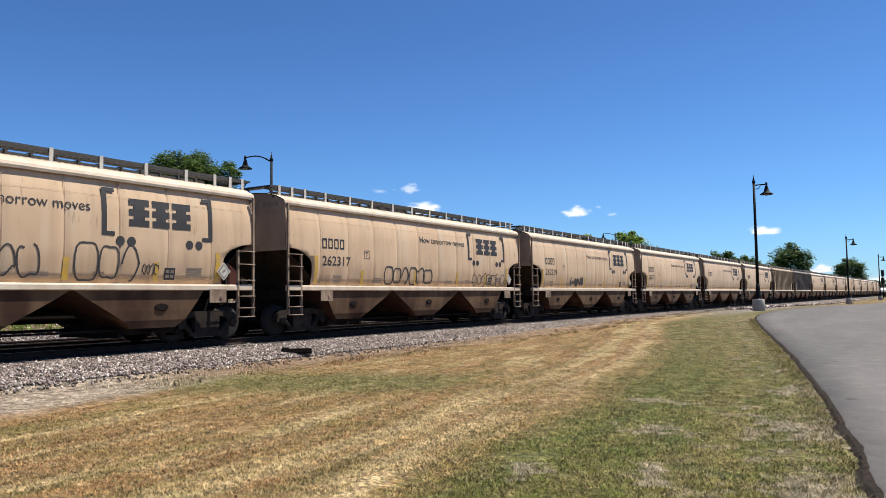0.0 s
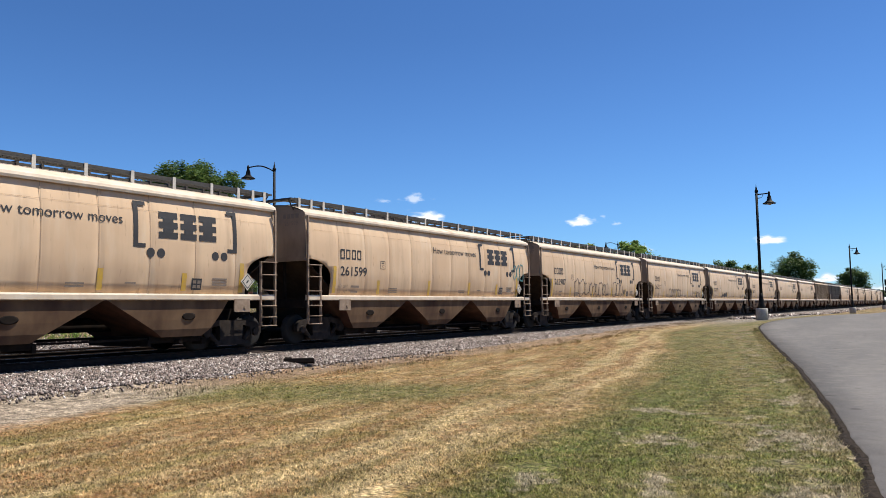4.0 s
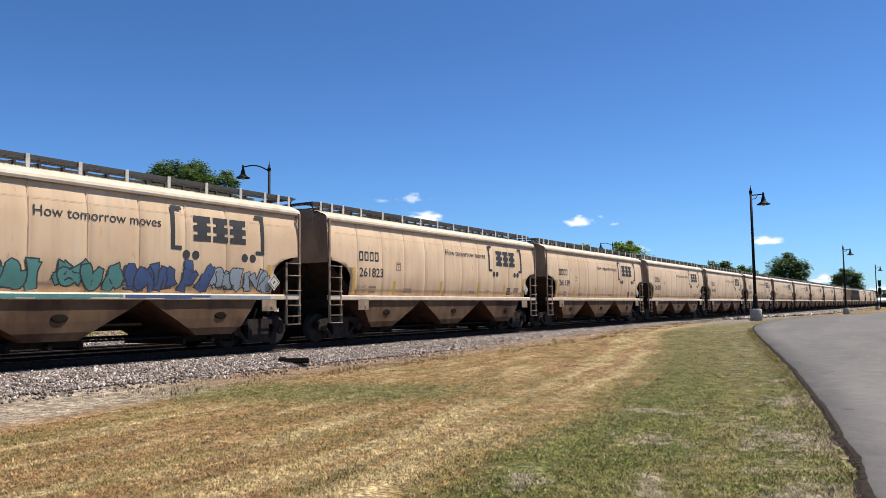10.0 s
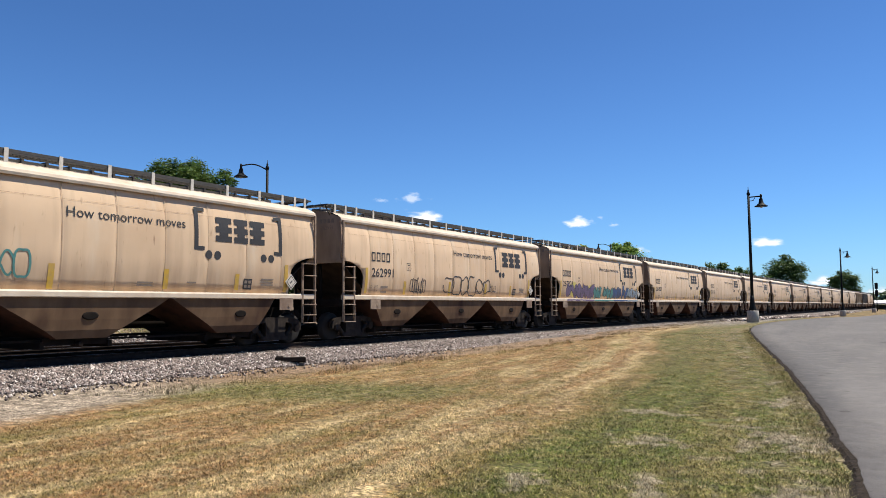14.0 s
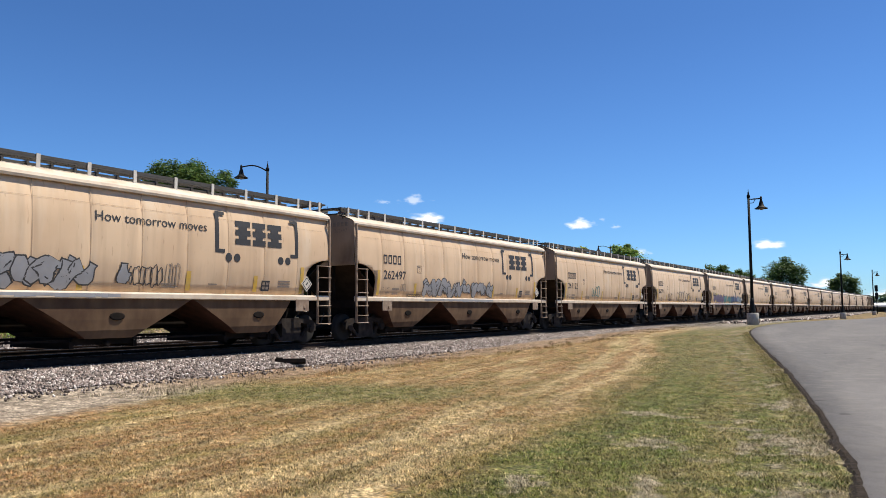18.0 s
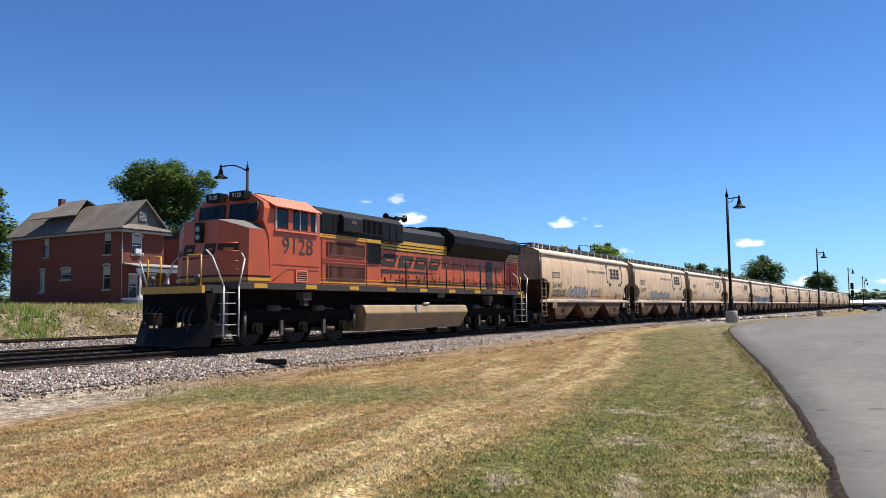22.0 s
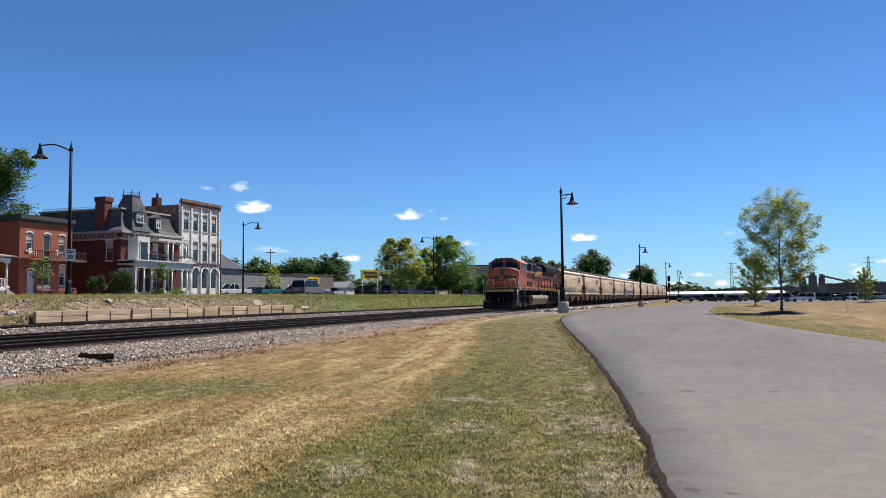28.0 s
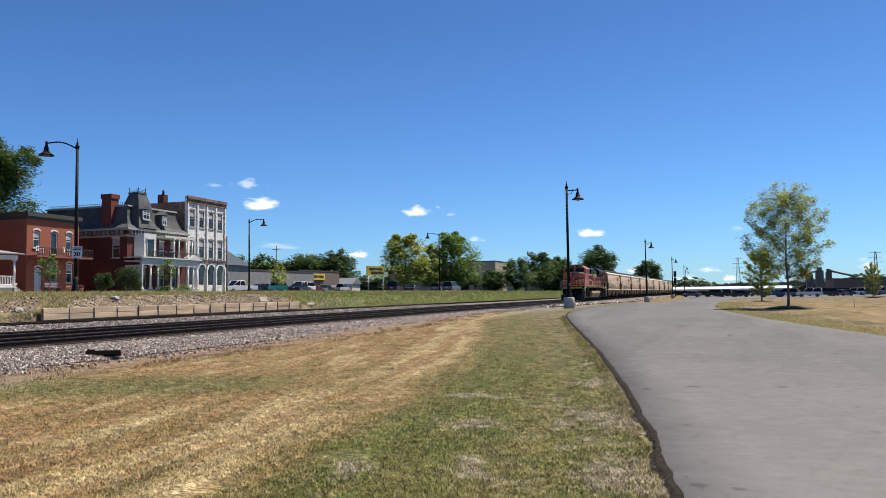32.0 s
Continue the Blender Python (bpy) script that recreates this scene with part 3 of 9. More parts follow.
M["grass"] = lawn_material("lawn")
M["blade"] = lawn_material("lawn_blade", 1.35, True)
M["asphalt"] = asphalt_material("path_asphalt")
M["ballast"] = ballast_material("ballast")
M["stone"] = stone_material("stone")
M["beige"] = car_paint_material("beige_car_paint")
M["leaf"] = leaf_material("leaf", (0.14, 0.205, 0.05), 0.42)
M["leaf_light"] = leaf_material("leaf_light", (0.32, 0.355, 0.075), 0.45)
M["leaf_far"] = leaf_material("leaf_far", (0.075, 0.12, 0.034), 0.35)
M["leaf_deep"] = leaf_material("leaf_deep", (0.080, 0.13, 0.032), 0.35)
M["leaf_bush"] = leaf_material("leaf_bush", (0.045, 0.082, 0.020), 0.25)
M["leaf_street"] = leaf_material("leaf_street", (0.17, 0.25, 0.055), 0.45)
M["leaf_ridge"] = leaf_material("leaf_ridge", (0.11, 0.15, 0.085), 0.2, 0.3)
M["blade_wild"] = leaf_material("blade_wild", (0.33, 0.29, 0.12), 0.3, 0.5)
M["blade_green"] = leaf_material("blade_green", (0.205, 0.275, 0.065), 0.3, 0.5)
M["cloud"] = cloud_material("cloud")
M["white"] = mat("white", (0.75, 0.73, 0.68), 0.7)
M["rail"] = mat("rail", (0.040, 0.027, 0.022), 0.85, grain=(0.022, 0.016, 0.014), spec=0.15)
M["tie"] = mat("tie", (0.10, 0.078, 0.065), 0.95, grain=(0.055, 0.045, 0.04), vary=0.35, stretch=(0.3, 2, 1))
M["rock_pale"] = mat("rock_pale", (0.38, 0.32, 0.25), 0.95, grain=(0.28, 0.23, 0.18), bump=0.6, bump_scale=12)
M["terracotta"] = mat("terracotta", (0.42, 0.16, 0.09), 0.8)
M["petal"] = leaf_material("petal", (0.55, 0.25, 0.25), 0.3, 0.5)
# bare soil, with the paving edge's shadow in its black
M["edge_soil_shade"] = mat("edge_soil_shade", (0.016, 0.012, 0.010), 0.95, grain=(0.045, 0.034, 0.025), grain_scale=25, bump=0.8, bump_scale=40, spec=0.1)
M["porch_felt"] = mat("porch_felt", (0.30, 0.29, 0.265), 0.9, grain=(0.24, 0.23, 0.21), grain_scale=5)
M["beige_grimy"] = mat("beige_grimy", (0.34, 0.25, 0.18), 0.8, grain=(0.23, 0.165, 0.115), grain_scale=6, stain=(0.16, 0.10, 0.07), stain_scale=2.0)
M["car_tan"] = mat("car_tan", (0.46, 0.36, 0.25), 0.8, grain=(0.38, 0.29, 0.19), grain_scale=2, stain=(0.24, 0.16, 0.10), stain_scale=0.8, stretch=(1, 1, 0.3))
M["car_grey"] = mat("car_grey", (0.20, 0.185, 0.165), 0.8, grain=(0.15, 0.135, 0.12), grain_scale=2, stain=(0.10, 0.08, 0.07), stain_scale=0.8, stretch=(1, 1, 0.3))
# beige of the end walls: grime, and their shade darkened into the base
M["beige_end_shade"] = mat("beige_end_shade", (0.40, 0.30, 0.215), 0.8, grain=(0.33, 0.245, 0.175), grain_scale=2.5, stain=(0.14, 0.09, 0.06), stain_scale=0.9, stain_cut=(0.52, 0.75), stretch=(1, 1, 0.4))
M["truck_rust"] = mat("truck_rust", (0.042, 0.033, 0.028), 0.85, grain=(0.022, 0.017, 0.015), grain_scale=5, spec=0.15)
M["slope_shade"] = mat("slope_shade", (0.035, 0.024, 0.018), 0.95, grain=(0.06, 0.04, 0.028), grain_scale=3, spec=0.1)
M["seam_rust"] = mat("seam_rust", (0.36, 0.24, 0.16), 0.85, grain=(0.50, 0.37, 0.25), grain_scale=1.5, stretch=(1, 1, 0.6))

# ---- building tools ----
def thing(name, label, category, group="", kind="", at=None):
    ob = new(name)
    ob.empty_display_size = 0.2
    if at is not None:
        ob.matrix_world = at
    return tagged(ob, label, category, group, kind)


def part(name, bm, material, parent=None, label="", smooth=False, m=None):
    """Links a bmesh as one mesh object under a thing or a part."""
    me = bpy.data.meshes.new(name)
    bm.to_mesh(me)
    bm.free()
    for s in (material if isinstance(material, (list, tuple)) else [material]):
        me.materials.append(s)
    if smooth:
        me.shade_smooth()
    ob = new(name, me)
    ob.parent = parent
    if m is not None:
        ob.matrix_basis = m
    if label:
        ob["label"] = label
    return ob


def share(name, me, parent, m, label=""):
    """One more object on a mesh that another object has already."""
    ob = new(name, me)
    ob.parent = parent
    ob.matrix_basis = m
    if label:
        ob["label"] = label
    return ob


def box(bm, x0, x1, y0, y1, z0, z1, m=None, mi=0):
    p = [(x0, y0, z0), (x1, y0, z0), (x1, y1, z0), (x0, y1, z0), (x0, y0, z1), (x1, y0, z1), (x1, y1, z1), (x0, y1, z1)]
    v = [bm.verts.new(m @ Vector(q) if m else q) for q in p]
    for f in ((0, 3, 2, 1), (4, 5, 6, 7), (0, 1, 5, 4), (1, 2, 6, 5), (2, 3, 7, 6), (3, 0, 4, 7)):
        bm.faces.new([v[i] for i in f]).material_index = mi
    return v


def bev(bm, w=0.01, seg=1):
    bmesh.ops.bevel(bm, geom=list(bm.edges), offset=w, segments=seg, affect="EDGES", profile=0.5, clamp_overlap=True)
    return bm


def cyl(bm, a, b, r0, r1=None, n=12, caps=True, mi=0):
    """A tapered round bar from a to b."""
    a, b = Vector(a), Vector(b)
    r1 = r0 if r1 is None else r1
    d = (b - a).normalized()
    u = d.orthogonal().normalized()
    w = d.cross(u)
    rings = []
    for c, r in ((a, r0), (b, r1)):
        rings.append([bm.verts.new(c + (u * math.cos(k * math.tau / n) + w * math.sin(k * math.tau / n)) * r) for k in range(n)])
    for k in range(n):
        f = bm.faces.new((rings[0][k], rings[0][(k + 1) % n], rings[1][(k + 1) % n], rings[1][k]))
        f.smooth, f.material_index = True, mi
    if caps:
        bm.faces.new(rings[0][::-1]).material_index = mi
        bm.faces.new(rings[1]).material_index = mi


def tube(bm, pts, r, n=6):
    for a, b in zip(pts, pts[1:]):
        cyl(bm, a, b, r, n=n)


def turned(bm, profile, n=16, m=None):
    """A turned shape about z: profile of (radius, height)."""
    rings = []
    for r, z in profile:
        ring = []
        for k in range(n):
            p = Vector((r * math.cos(k * math.tau / n), r * math.sin(k * math.tau / n), z))
            ring.append(bm.verts.new(m @ p if m else p))
        rings.append(ring)
    for a, b in zip(rings, rings[1:]):
        for k in range(n):
            f = bm.faces.new((a[k], a[(k + 1) % n], b[(k + 1) % n], b[k]))
            f.smooth = True
    bm.faces.new(rings[0][::-1])
    bm.faces.new(rings[-1])


def sheet(bm, rows, mi=0, smooth=False):
    """A skin over rows of points, all rows equally long."""
    vs = [[bm.verts.new(p) for p in row] for row in rows]
    for a, b in zip(vs, vs[1:]):
        for k in range(len(a) - 1):
            f = bm.faces.new((a[k], a[k + 1], b[k + 1], b[k]))
            f.material_index, f.smooth = mi, smooth
    return vs


def prism(bm, outline, axis, lo, hi, mi=0):
    """A flat outline pushed along an axis from lo to hi."""
    def at(p, q):
        return {"x": (q, p[0], p[1]), "y": (p[0], q, p[1]), "z": (p[0], p[1], q)}[axis]
    a = [bm.verts.new(at(p, lo)) for p in outline]
    b = [bm.verts.new(at(p, hi)) for p in outline]
    fs = [bm.faces.new(a), bm.faces.new(b[::-1])]
    for k in range(len(a)):
        fs.append(bm.faces.new((a[k], b[k], b[(k + 1) % len(a)], a[(k + 1) % len(a)])))
    for f in fs:
        f.material_index = mi
    bmesh.ops.recalc_face_normals(bm, faces=fs)


def smooth_step(a, b, v):
    u = min(max((v - a) / (b - a), 0.0), 1.0)
    return u * u * (3 - 2 * u)


def fast_mesh(name, verts, faces, material):
    """A mesh straight from arrays of corners and of faces that all have the same number of corners."""
    me = bpy.data.meshes.new(name)
    v, f = np.asarray(verts, dtype=np.float32), np.asarray(faces, dtype=np.int32)
    k = f.shape[1]
    me.vertices.add(len(v))
    me.vertices.foreach_set("co", v.ravel())
    me.loops.add(f.size)
    me.loops.foreach_set("vertex_index", f.ravel())
    me.polygons.add(len(f))
    me.polygons.foreach_set("loop_start", np.arange(0, f.size, k, dtype=np.int32))
    me.update(calc_edges=True)
    me.materials.append(material)
    return me

# ---- ground, tracks, path and street ----
TRACKS = (-17.5, -21.3, -30.3)
RAIL_Z, TIE_Z = 0.60, 0.42


def lawn(x, y):
    z = 0.42 * smooth_step(18, 60, y) * (1 - smooth_step(70, 130, y))
    return z * (1 - smooth_step(20, 60, x))


def bend(y):
    """How far the line swings gently to the east, then away to the west."""
    if y <= 0:
        return 0.0
    d = max(0.0, y - 240)
    return 6.4e-5 * min(y, 240) ** 2 + 0.03072 * d - d * d / 1600


BANK = ((-200.0, 2.2), (-58, 2.2), (-55.6, 2.12), (-55.5, 2.0), (-38.5, 1.95), (-38.4, 2.02), (-36.5, 1.98), (-35.2, 1.86))


def height(x, y):
    """The ground's height under lawn, ballast, bank and street."""
    east = lawn(x, y)
    if x > -14.3:
        return east
    if x > -16.0:
        return east + (0.30 - east) * smooth_step(-14.3, -16.0, x) if east < 0.30 else east * 0.5 + 0.15
    if x > -31.6:
        return 0.28 - 0.1 * smooth_step(-23.6, -25.5, x) + 0.1 * smooth_step(-26.5, -28, x)
    if x > -35.2:
        walled = smooth_step(28.5, 30.6, y) * (1 - smooth_step(57, 60, y))
        soft = 0.3 + 1.56 * smooth_step(-31.6, -35.2, x)
        hard = 0.3 if x > -32.2 else 1.02 + 0.84 * smooth_step(-32.2, -35.0, x)
        n = 0.10 * noise.noise((x * 0.9, y * 0.9, 1.0))
        return soft * (1 - walled) + hard * walled + n * smooth_step(-31.6, -33, x)
    for (xa, za), (xb, zb) in zip(BANK, BANK[1:]):
        if xa <= x <= xb:
            return za + (zb - za) * (x - xa) / (xb - xa)
    return BANK[0][1]


def spread(lo, hi, fine_lo, fine_hi, step, grow=1.25):
    vals, v, s = [], fine_lo, step
    while v < fine_hi:
        vals.append(v)
        v += step
    vals.append(fine_hi)
    s, v = step, fine_hi
    while v < hi:
        s *= grow
        v = min(v + s, hi)
        vals.append(v)
    s, v = step, fine_lo
    while v > lo:
        s *= grow
        v = max(v - s, lo)
        vals.insert(0, v)
    return vals


def build_ground():
    xs = sorted(set(spread(-2500, 2500, -36, 8, 0.7)) | {-16.0, -14.3, -31.6, -32.15, -32.3, -35.2, -38.4, -38.5, -55.5, -55.6, -58.0})
    ys = spread(-1500, 3500, -4, 70, 1.0, 1.15)
    bm = bmesh.new()
    sheet(bm, [[(x, y, height(x, y) - (0.02 if x > -14.3 else 0)) for x in xs] for y in ys], smooth=True)
    bmesh.ops.recalc_face_normals(bm, faces=bm.faces)
    if sum(f.normal.z for f in bm.faces) < 0:
        bmesh.ops.reverse_faces(bm, faces=bm.faces)
    return tagged(part("ground", bm, M["grass"]), "dry mown lawn turning straw yellow with green patches", "ground", kind="structure")


build_ground()


def build_ballast():
    bm = bmesh.new()
    ys = spread(-150, 900, -5, 60, 0.6, 1.1)
    prof = [(-14.8, None), (-15.4, 0.25), (-16.0, 0.35), (-16.6, 0.37), (-19.6, 0.40), (-22.9, 0.42), (-23.6, 0.46), (-25.2, 0.54), (-26.8, 0.56), (-28.2, 0.50), (-29.0, 0.42), (-31.4, 0.40), (-31.75, 0.3)]
    rows = []
    for y in ys:
        row = []
        for k, (x, z) in enumerate(prof):
            wob = 0.35 * noise.noise((y * 0.35, k * 0.3, 5)) if k < 2 and y < 80 else 0.0
            zz = height(x, y) - 0.01 if z is None else z + 0.03 * noise.noise((x * 2, y * 1.3, 2))
            row.append((x + wob + bend(y), y, max(zz, height(x, y) + 0.02) if z else zz))
        rows.append(row)
    sheet(bm, rows, smooth=True)
    bmesh.ops.recalc_face_normals(bm, faces=bm.faces)
    if sum(f.normal.z for f in bm.faces) < 0:
        bmesh.ops.reverse_faces(bm, faces=bm.faces)
    return tagged(part("ballast", bm, M["ballast"]), "grey and pinkish crushed stone ballast bed", "ballast", kind="structure")


build_ballast()


def build_track(k, xc):
    t = thing("railway_track", "rusty steel rails on dark timber sleepers in ballast", "railway track", "tracks", kind="structure")
    ys = [-150 + 15 * i for i in range(70)]
    for s in (-0.753, 0.753):
        bm = bmesh.new()
        prof = [(-0.07, 0), (-0.07, 0.02), (-0.012, 0.04), (-0.012, 0.13), (-0.036, 0.145), (-0.036, 0.178), (0.036, 0.178), (0.036, 0.145), (0.012, 0.13), (0.012, 0.04), (0.07, 0.02), (0.07, 0)]
        vs = sheet(bm, [[(xc + s + px + bend(y), y, TIE_Z + pz) for px, pz in prof] for y in ys])
        for f in bm.faces:
            if all(v.co.z > RAIL_Z - 0.004 for v in f.verts):
                f.material_index = 1
        bmesh.ops.recalc_face_normals(bm, faces=bm.faces)
        part("rail", bm, [M["rail"], M["rail_top"]], t)
    return t


for k, xc in enumerate(TRACKS):
    build_track(k, xc)

# the paved path: west edge and east edge from south to north
WEST_EDGE = ((9, -90), (4.5, -45), (1.9, -18), (0.9, -6), (0.35, 0), (0.0, 4), (-0.25, 6.5), (-0.57, 8.9), (-1.02, 11.7), (-1.61, 15.05), (-2.96, 22.1), (-4.62, 29.8), (-6.64, 39.1), (-8.05, 46.5), (-8.75, 54), (-8.75, 64), (-7.7, 80), (-6.6, 105), (-5.6, 133), (-3.5, 160), (-2, 190))
EAST_EDGE = ((24, -90), (19, -45), (15.6, -18), (14, -6), (12.5, 0), (11.2, 4), (10.4, 6.5), (9.8, 8.9), (9.0, 11.7), (8.1, 15.05), (6.9, 22.1), (5.1, 29.8), (2.9, 39.1), (1.55, 46.5), (0.7, 54), (0.45, 64), (0.9, 80), (1.8, 105), (3.2, 133), (9, 160), (60, 190))


def edge_at(edge, u):
    """A smooth line through the edge's points."""
    n = len(edge) - 1
    s = min(max(u * n, 0), n - 1e-6)
    i = int(s)
    f = s - i
    p = [Vector((*edge[min(max(i + d, 0), n)], 0)) for d in (-1, 0, 1, 2)]
    return 0.5 * (2 * p[1] + (p[2] - p[0]) * f + (2 * p[0] - 5 * p[1] + 4 * p[2] - p[3]) * f * f + (3 * p[1] - p[0] - 3 * p[2] + p[3]) * f ** 3)


def ragged(y):
    """How the paving's west edge wanders in and out."""
    return 0.03 * noise.noise((y * 2.5, 0, 9)) + 0.04 * noise.noise((y * 0.7, 0, 4)) + 0.012 * noise.noise((y * 9.0, 0, 6))


def build_path():
    bm = bmesh.new()
    rows = []
    for i in range(961):
        a, b = edge_at(WEST_EDGE, i / 960), edge_at(EAST_EDGE, i / 960)
        a.x += ragged(a.y)
        row = []
        for k in range(13):
            p = a.lerp(b, k / 12)
            crown = 0.03 + 0.03 * (1 - (2 * k / 12 - 1) ** 2)
            row.append((p.x, p.y, lawn(p.x, p.y) + crown))
        row.insert(0, (row[0][0] - 0.03, row[0][1], row[0][2] - 0.09))
        row.append((row[-1][0] + 0.03, row[-1][1], row[-1][2] - 0.09))
        rows.append(row)
    sheet(bm, rows, smooth=True)
    bmesh.ops.recalc_face_normals(bm, faces=bm.faces)
    if sum(f.normal.z for f in bm.faces) < 0:
        bmesh.ops.reverse_faces(bm, faces=bm.faces)
    return tagged(part("path", bm, M["asphalt"]), "wide curving path of worn grey asphalt", "path", kind="structure")


build_path()


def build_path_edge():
    """A crumbling strip of dark bare soil where the lawn ends at the paving; its black also paints the broken edge's
    shade.
    """
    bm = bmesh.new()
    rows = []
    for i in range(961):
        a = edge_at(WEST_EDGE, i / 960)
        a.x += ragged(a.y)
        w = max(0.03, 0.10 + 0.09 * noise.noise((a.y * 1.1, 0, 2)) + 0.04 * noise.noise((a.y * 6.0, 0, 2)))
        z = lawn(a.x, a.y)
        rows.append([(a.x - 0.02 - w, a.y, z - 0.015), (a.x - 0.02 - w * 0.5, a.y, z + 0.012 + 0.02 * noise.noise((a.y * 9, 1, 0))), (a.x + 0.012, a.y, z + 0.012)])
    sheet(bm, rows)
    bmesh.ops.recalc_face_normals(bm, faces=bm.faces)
    return tagged(part("path_edge", bm, M["edge_soil_shade"]), "strip of crumbling soil along the path, blackened for edge shade", "soil edge", kind="structure")


build_path_edge()


def stones(name, label, n, seed, lo, hi, y0, y1, bias, small=0.022, large=0.055, on_ground=False):
    """Loose crushed stone lying on the ballast, as one mesh."""
    rng = np.random.default_rng(seed)
    x = rng.uniform(lo, hi, n)
    y = y0 + (y1 - y0) * rng.uniform(size=n) ** bias
    prof = np.interp(-x, [14.3, 14.8, 15.4, 16.0, 16.6, 17.2, 22.9, 23.6, 25.2, 26.8, 28.2, 29.0, 31.4], [0.01, 0.09, 0.26, 0.355, 0.37, 0.40, 0.42, 0.46, 0.54, 0.56, 0.50, 0.42, 0.40])
    keep = np.ones(n, bool)
    for xc in TRACKS:
        for s in (-0.753, 0.753):
            keep &= np.abs(x - xc - s) > 0.12
    if on_ground:
        prof = np.array([height(a, b) - 0.01 for a, b in zip(x, y)])
    if not on_ground:
        x = x + 6.4e-5 * y ** 2
    c = np.stack([x, y, prof + rng.uniform(0.0, 0.03, n)], 1)[keep]
    n = len(c)
    oct_ = np.array([(1, 0, 0), (0, 1, 0), (-1, 0, 0), (0, -1, 0), (0, 0, 1), (0, 0, -1)], float)
    tri = np.array([(0, 1, 4), (1, 2, 4), (2, 3, 4), (3, 0, 4), (1, 0, 5), (2, 1, 5), (3, 2, 5), (0, 3, 5)])
    size = rng.uniform(small, large, n)
    v = oct_[None] * rng.uniform(0.55, 1.35, (n, 6, 1)) * size[:, None, None] * rng.uniform(0.6, 1.3, (n, 1, 3))
    a, b = rng.uniform(0, math.tau, n), rng.uniform(-0.9, 0.9, n)
    ca, sa, cb, sb = np.cos(a), np.sin(a), np.cos(b), np.sin(b)
    z0 = np.zeros(n)
    R = np.stack([np.stack([ca, -sa * cb, sa * sb], 1), np.stack([sa, ca * cb, -ca * sb], 1), np.stack([z0, sb, cb], 1)], 1)
    v = np.einsum("nij,nkj->nki", R, v) + c[:, None]
    f = tri[None] + (np.arange(n) * 6)[:, None, None]
    return tagged(new(name, fast_mesh(name, v.reshape(-1, 3), f.reshape(-1, 3), M["stone"])), label, "stones", kind="stuff")


stones("ballast_stones", "loose grey and pink crushed stones beside the track", 88000, 21, -16.72, -14.75, 4, 60, 1.5, 0.017, 0.046)
stones("stray_stones", "scattered crushed stones at the foot of the ballast", 2200, 24, -15.2, -14.3, 5, 40, 1.2, 0.015, 0.045)
stones("pale_rubble", "pale broken stone heaped along the track's edge", 1500, 27, -13.6, -11.2, 64, 210, 1.0, 0.07, 0.22, True)
stones("middle_stones", "crushed stones between the tracks", 30000, 22, -31.4, -19.4, 10, 75, 1.3)
stones("bank_gravel", "gravel and broken stone strewn over the bank", 8000, 25, -34.6, -31.7, 0, 66, 1.0, 0.025, 0.075, True)
track_one = bpy.data.objects["railway_track"]
tie_mesh = None
for k in range(300):
    m = pose(TRACKS[0] + bend(2.0 + 0.52 * k) + 0.05 * noise.noise((k * 1.7, 0, 0)), 2.0 + 0.52 * k, TIE_Z - 0.10, 0, 0, 1.5 * noise.noise((k * 0.9, 3, 0)))
    if tie_mesh is None:
        bm = bmesh.new()
        box(bm, -1.3, 1.3, -0.115, 0.115, -0.08, 0.10)
        tie_mesh = part("sleeper", bm, M["tie"], track_one, m=m).data
    else:
        share("sleeper", tie_mesh, track_one, m)
for xc, ob in zip(TRACKS[1:], (bpy.data.objects["railway_track.001"], bpy.data.objects["railway_track.002"])):
    bm = bmesh.new()
    for k in range(340):
        y = 2.0 + 0.52 * k
        box(bm, xc + bend(y) - 1.3, xc + bend(y) + 1.3, y - 0.115, y + 0.115, TIE_Z - 0.18, TIE_Z)
    part("sleepers", bm, M["tie"], ob)["kind"] = "stuff"
bm = bmesh.new()
box(bm, -0.13, 0.13, -0.42, 0.42, 0.0, 0.12)
box(bm, -0.07, 0.07, -0.40, -0.2, 0.12, 0.16)
plate = part("scrap_plate", bev(bm, 0.012), M["dark"])
plate.matrix_basis = pose(-14.95, 16.15, 0.17, 0, -12, -52)
tagged(plate, "dark scrap steel plate lying on the ballast", "scrap metal")

# ---- the train ----
PITCH, CAR_COUNT = 16.636, 35
SPEED, SLOWING, T_REF = 8.454, -0.0035, 18.0
CAR_ONE, LOCO_AT = 11.19, -8.45


def run(t):
    d = t - T_REF
    slack = np.interp(t, (0, 3, 6, 9, 13, 16, 19, 22, 24, 25, 26, 28, 30, 32), (0.18, -0.02, -0.15, -0.13, -0.03, 0.06, 0.11, 0.10, 0.37, 0.65, 1.02, 1.80, 2.2, 2.5))
    return SPEED * d + SLOWING * d * d + float(slack)


def on_line(s):
    """The pose of a vehicle whose middle has come to s along the near track."""
    y = s
    if s > 240:
        y, left = 240.0, s - 240.0
        while left > 0:
            step = min(left, 4.0)
            y += step / math.hypot(1, 0.03072 - (y - 240) / 800)
            left -= step
    slope = 0.0 if y <= 0 else 1.28e-4 * y if y <= 240 else 0.03072 - (y - 240) / 800
    return pose(TRACKS[0] + bend(y), y, RAIL_Z, 0, 0, -math.degrees(math.atan(slope)))


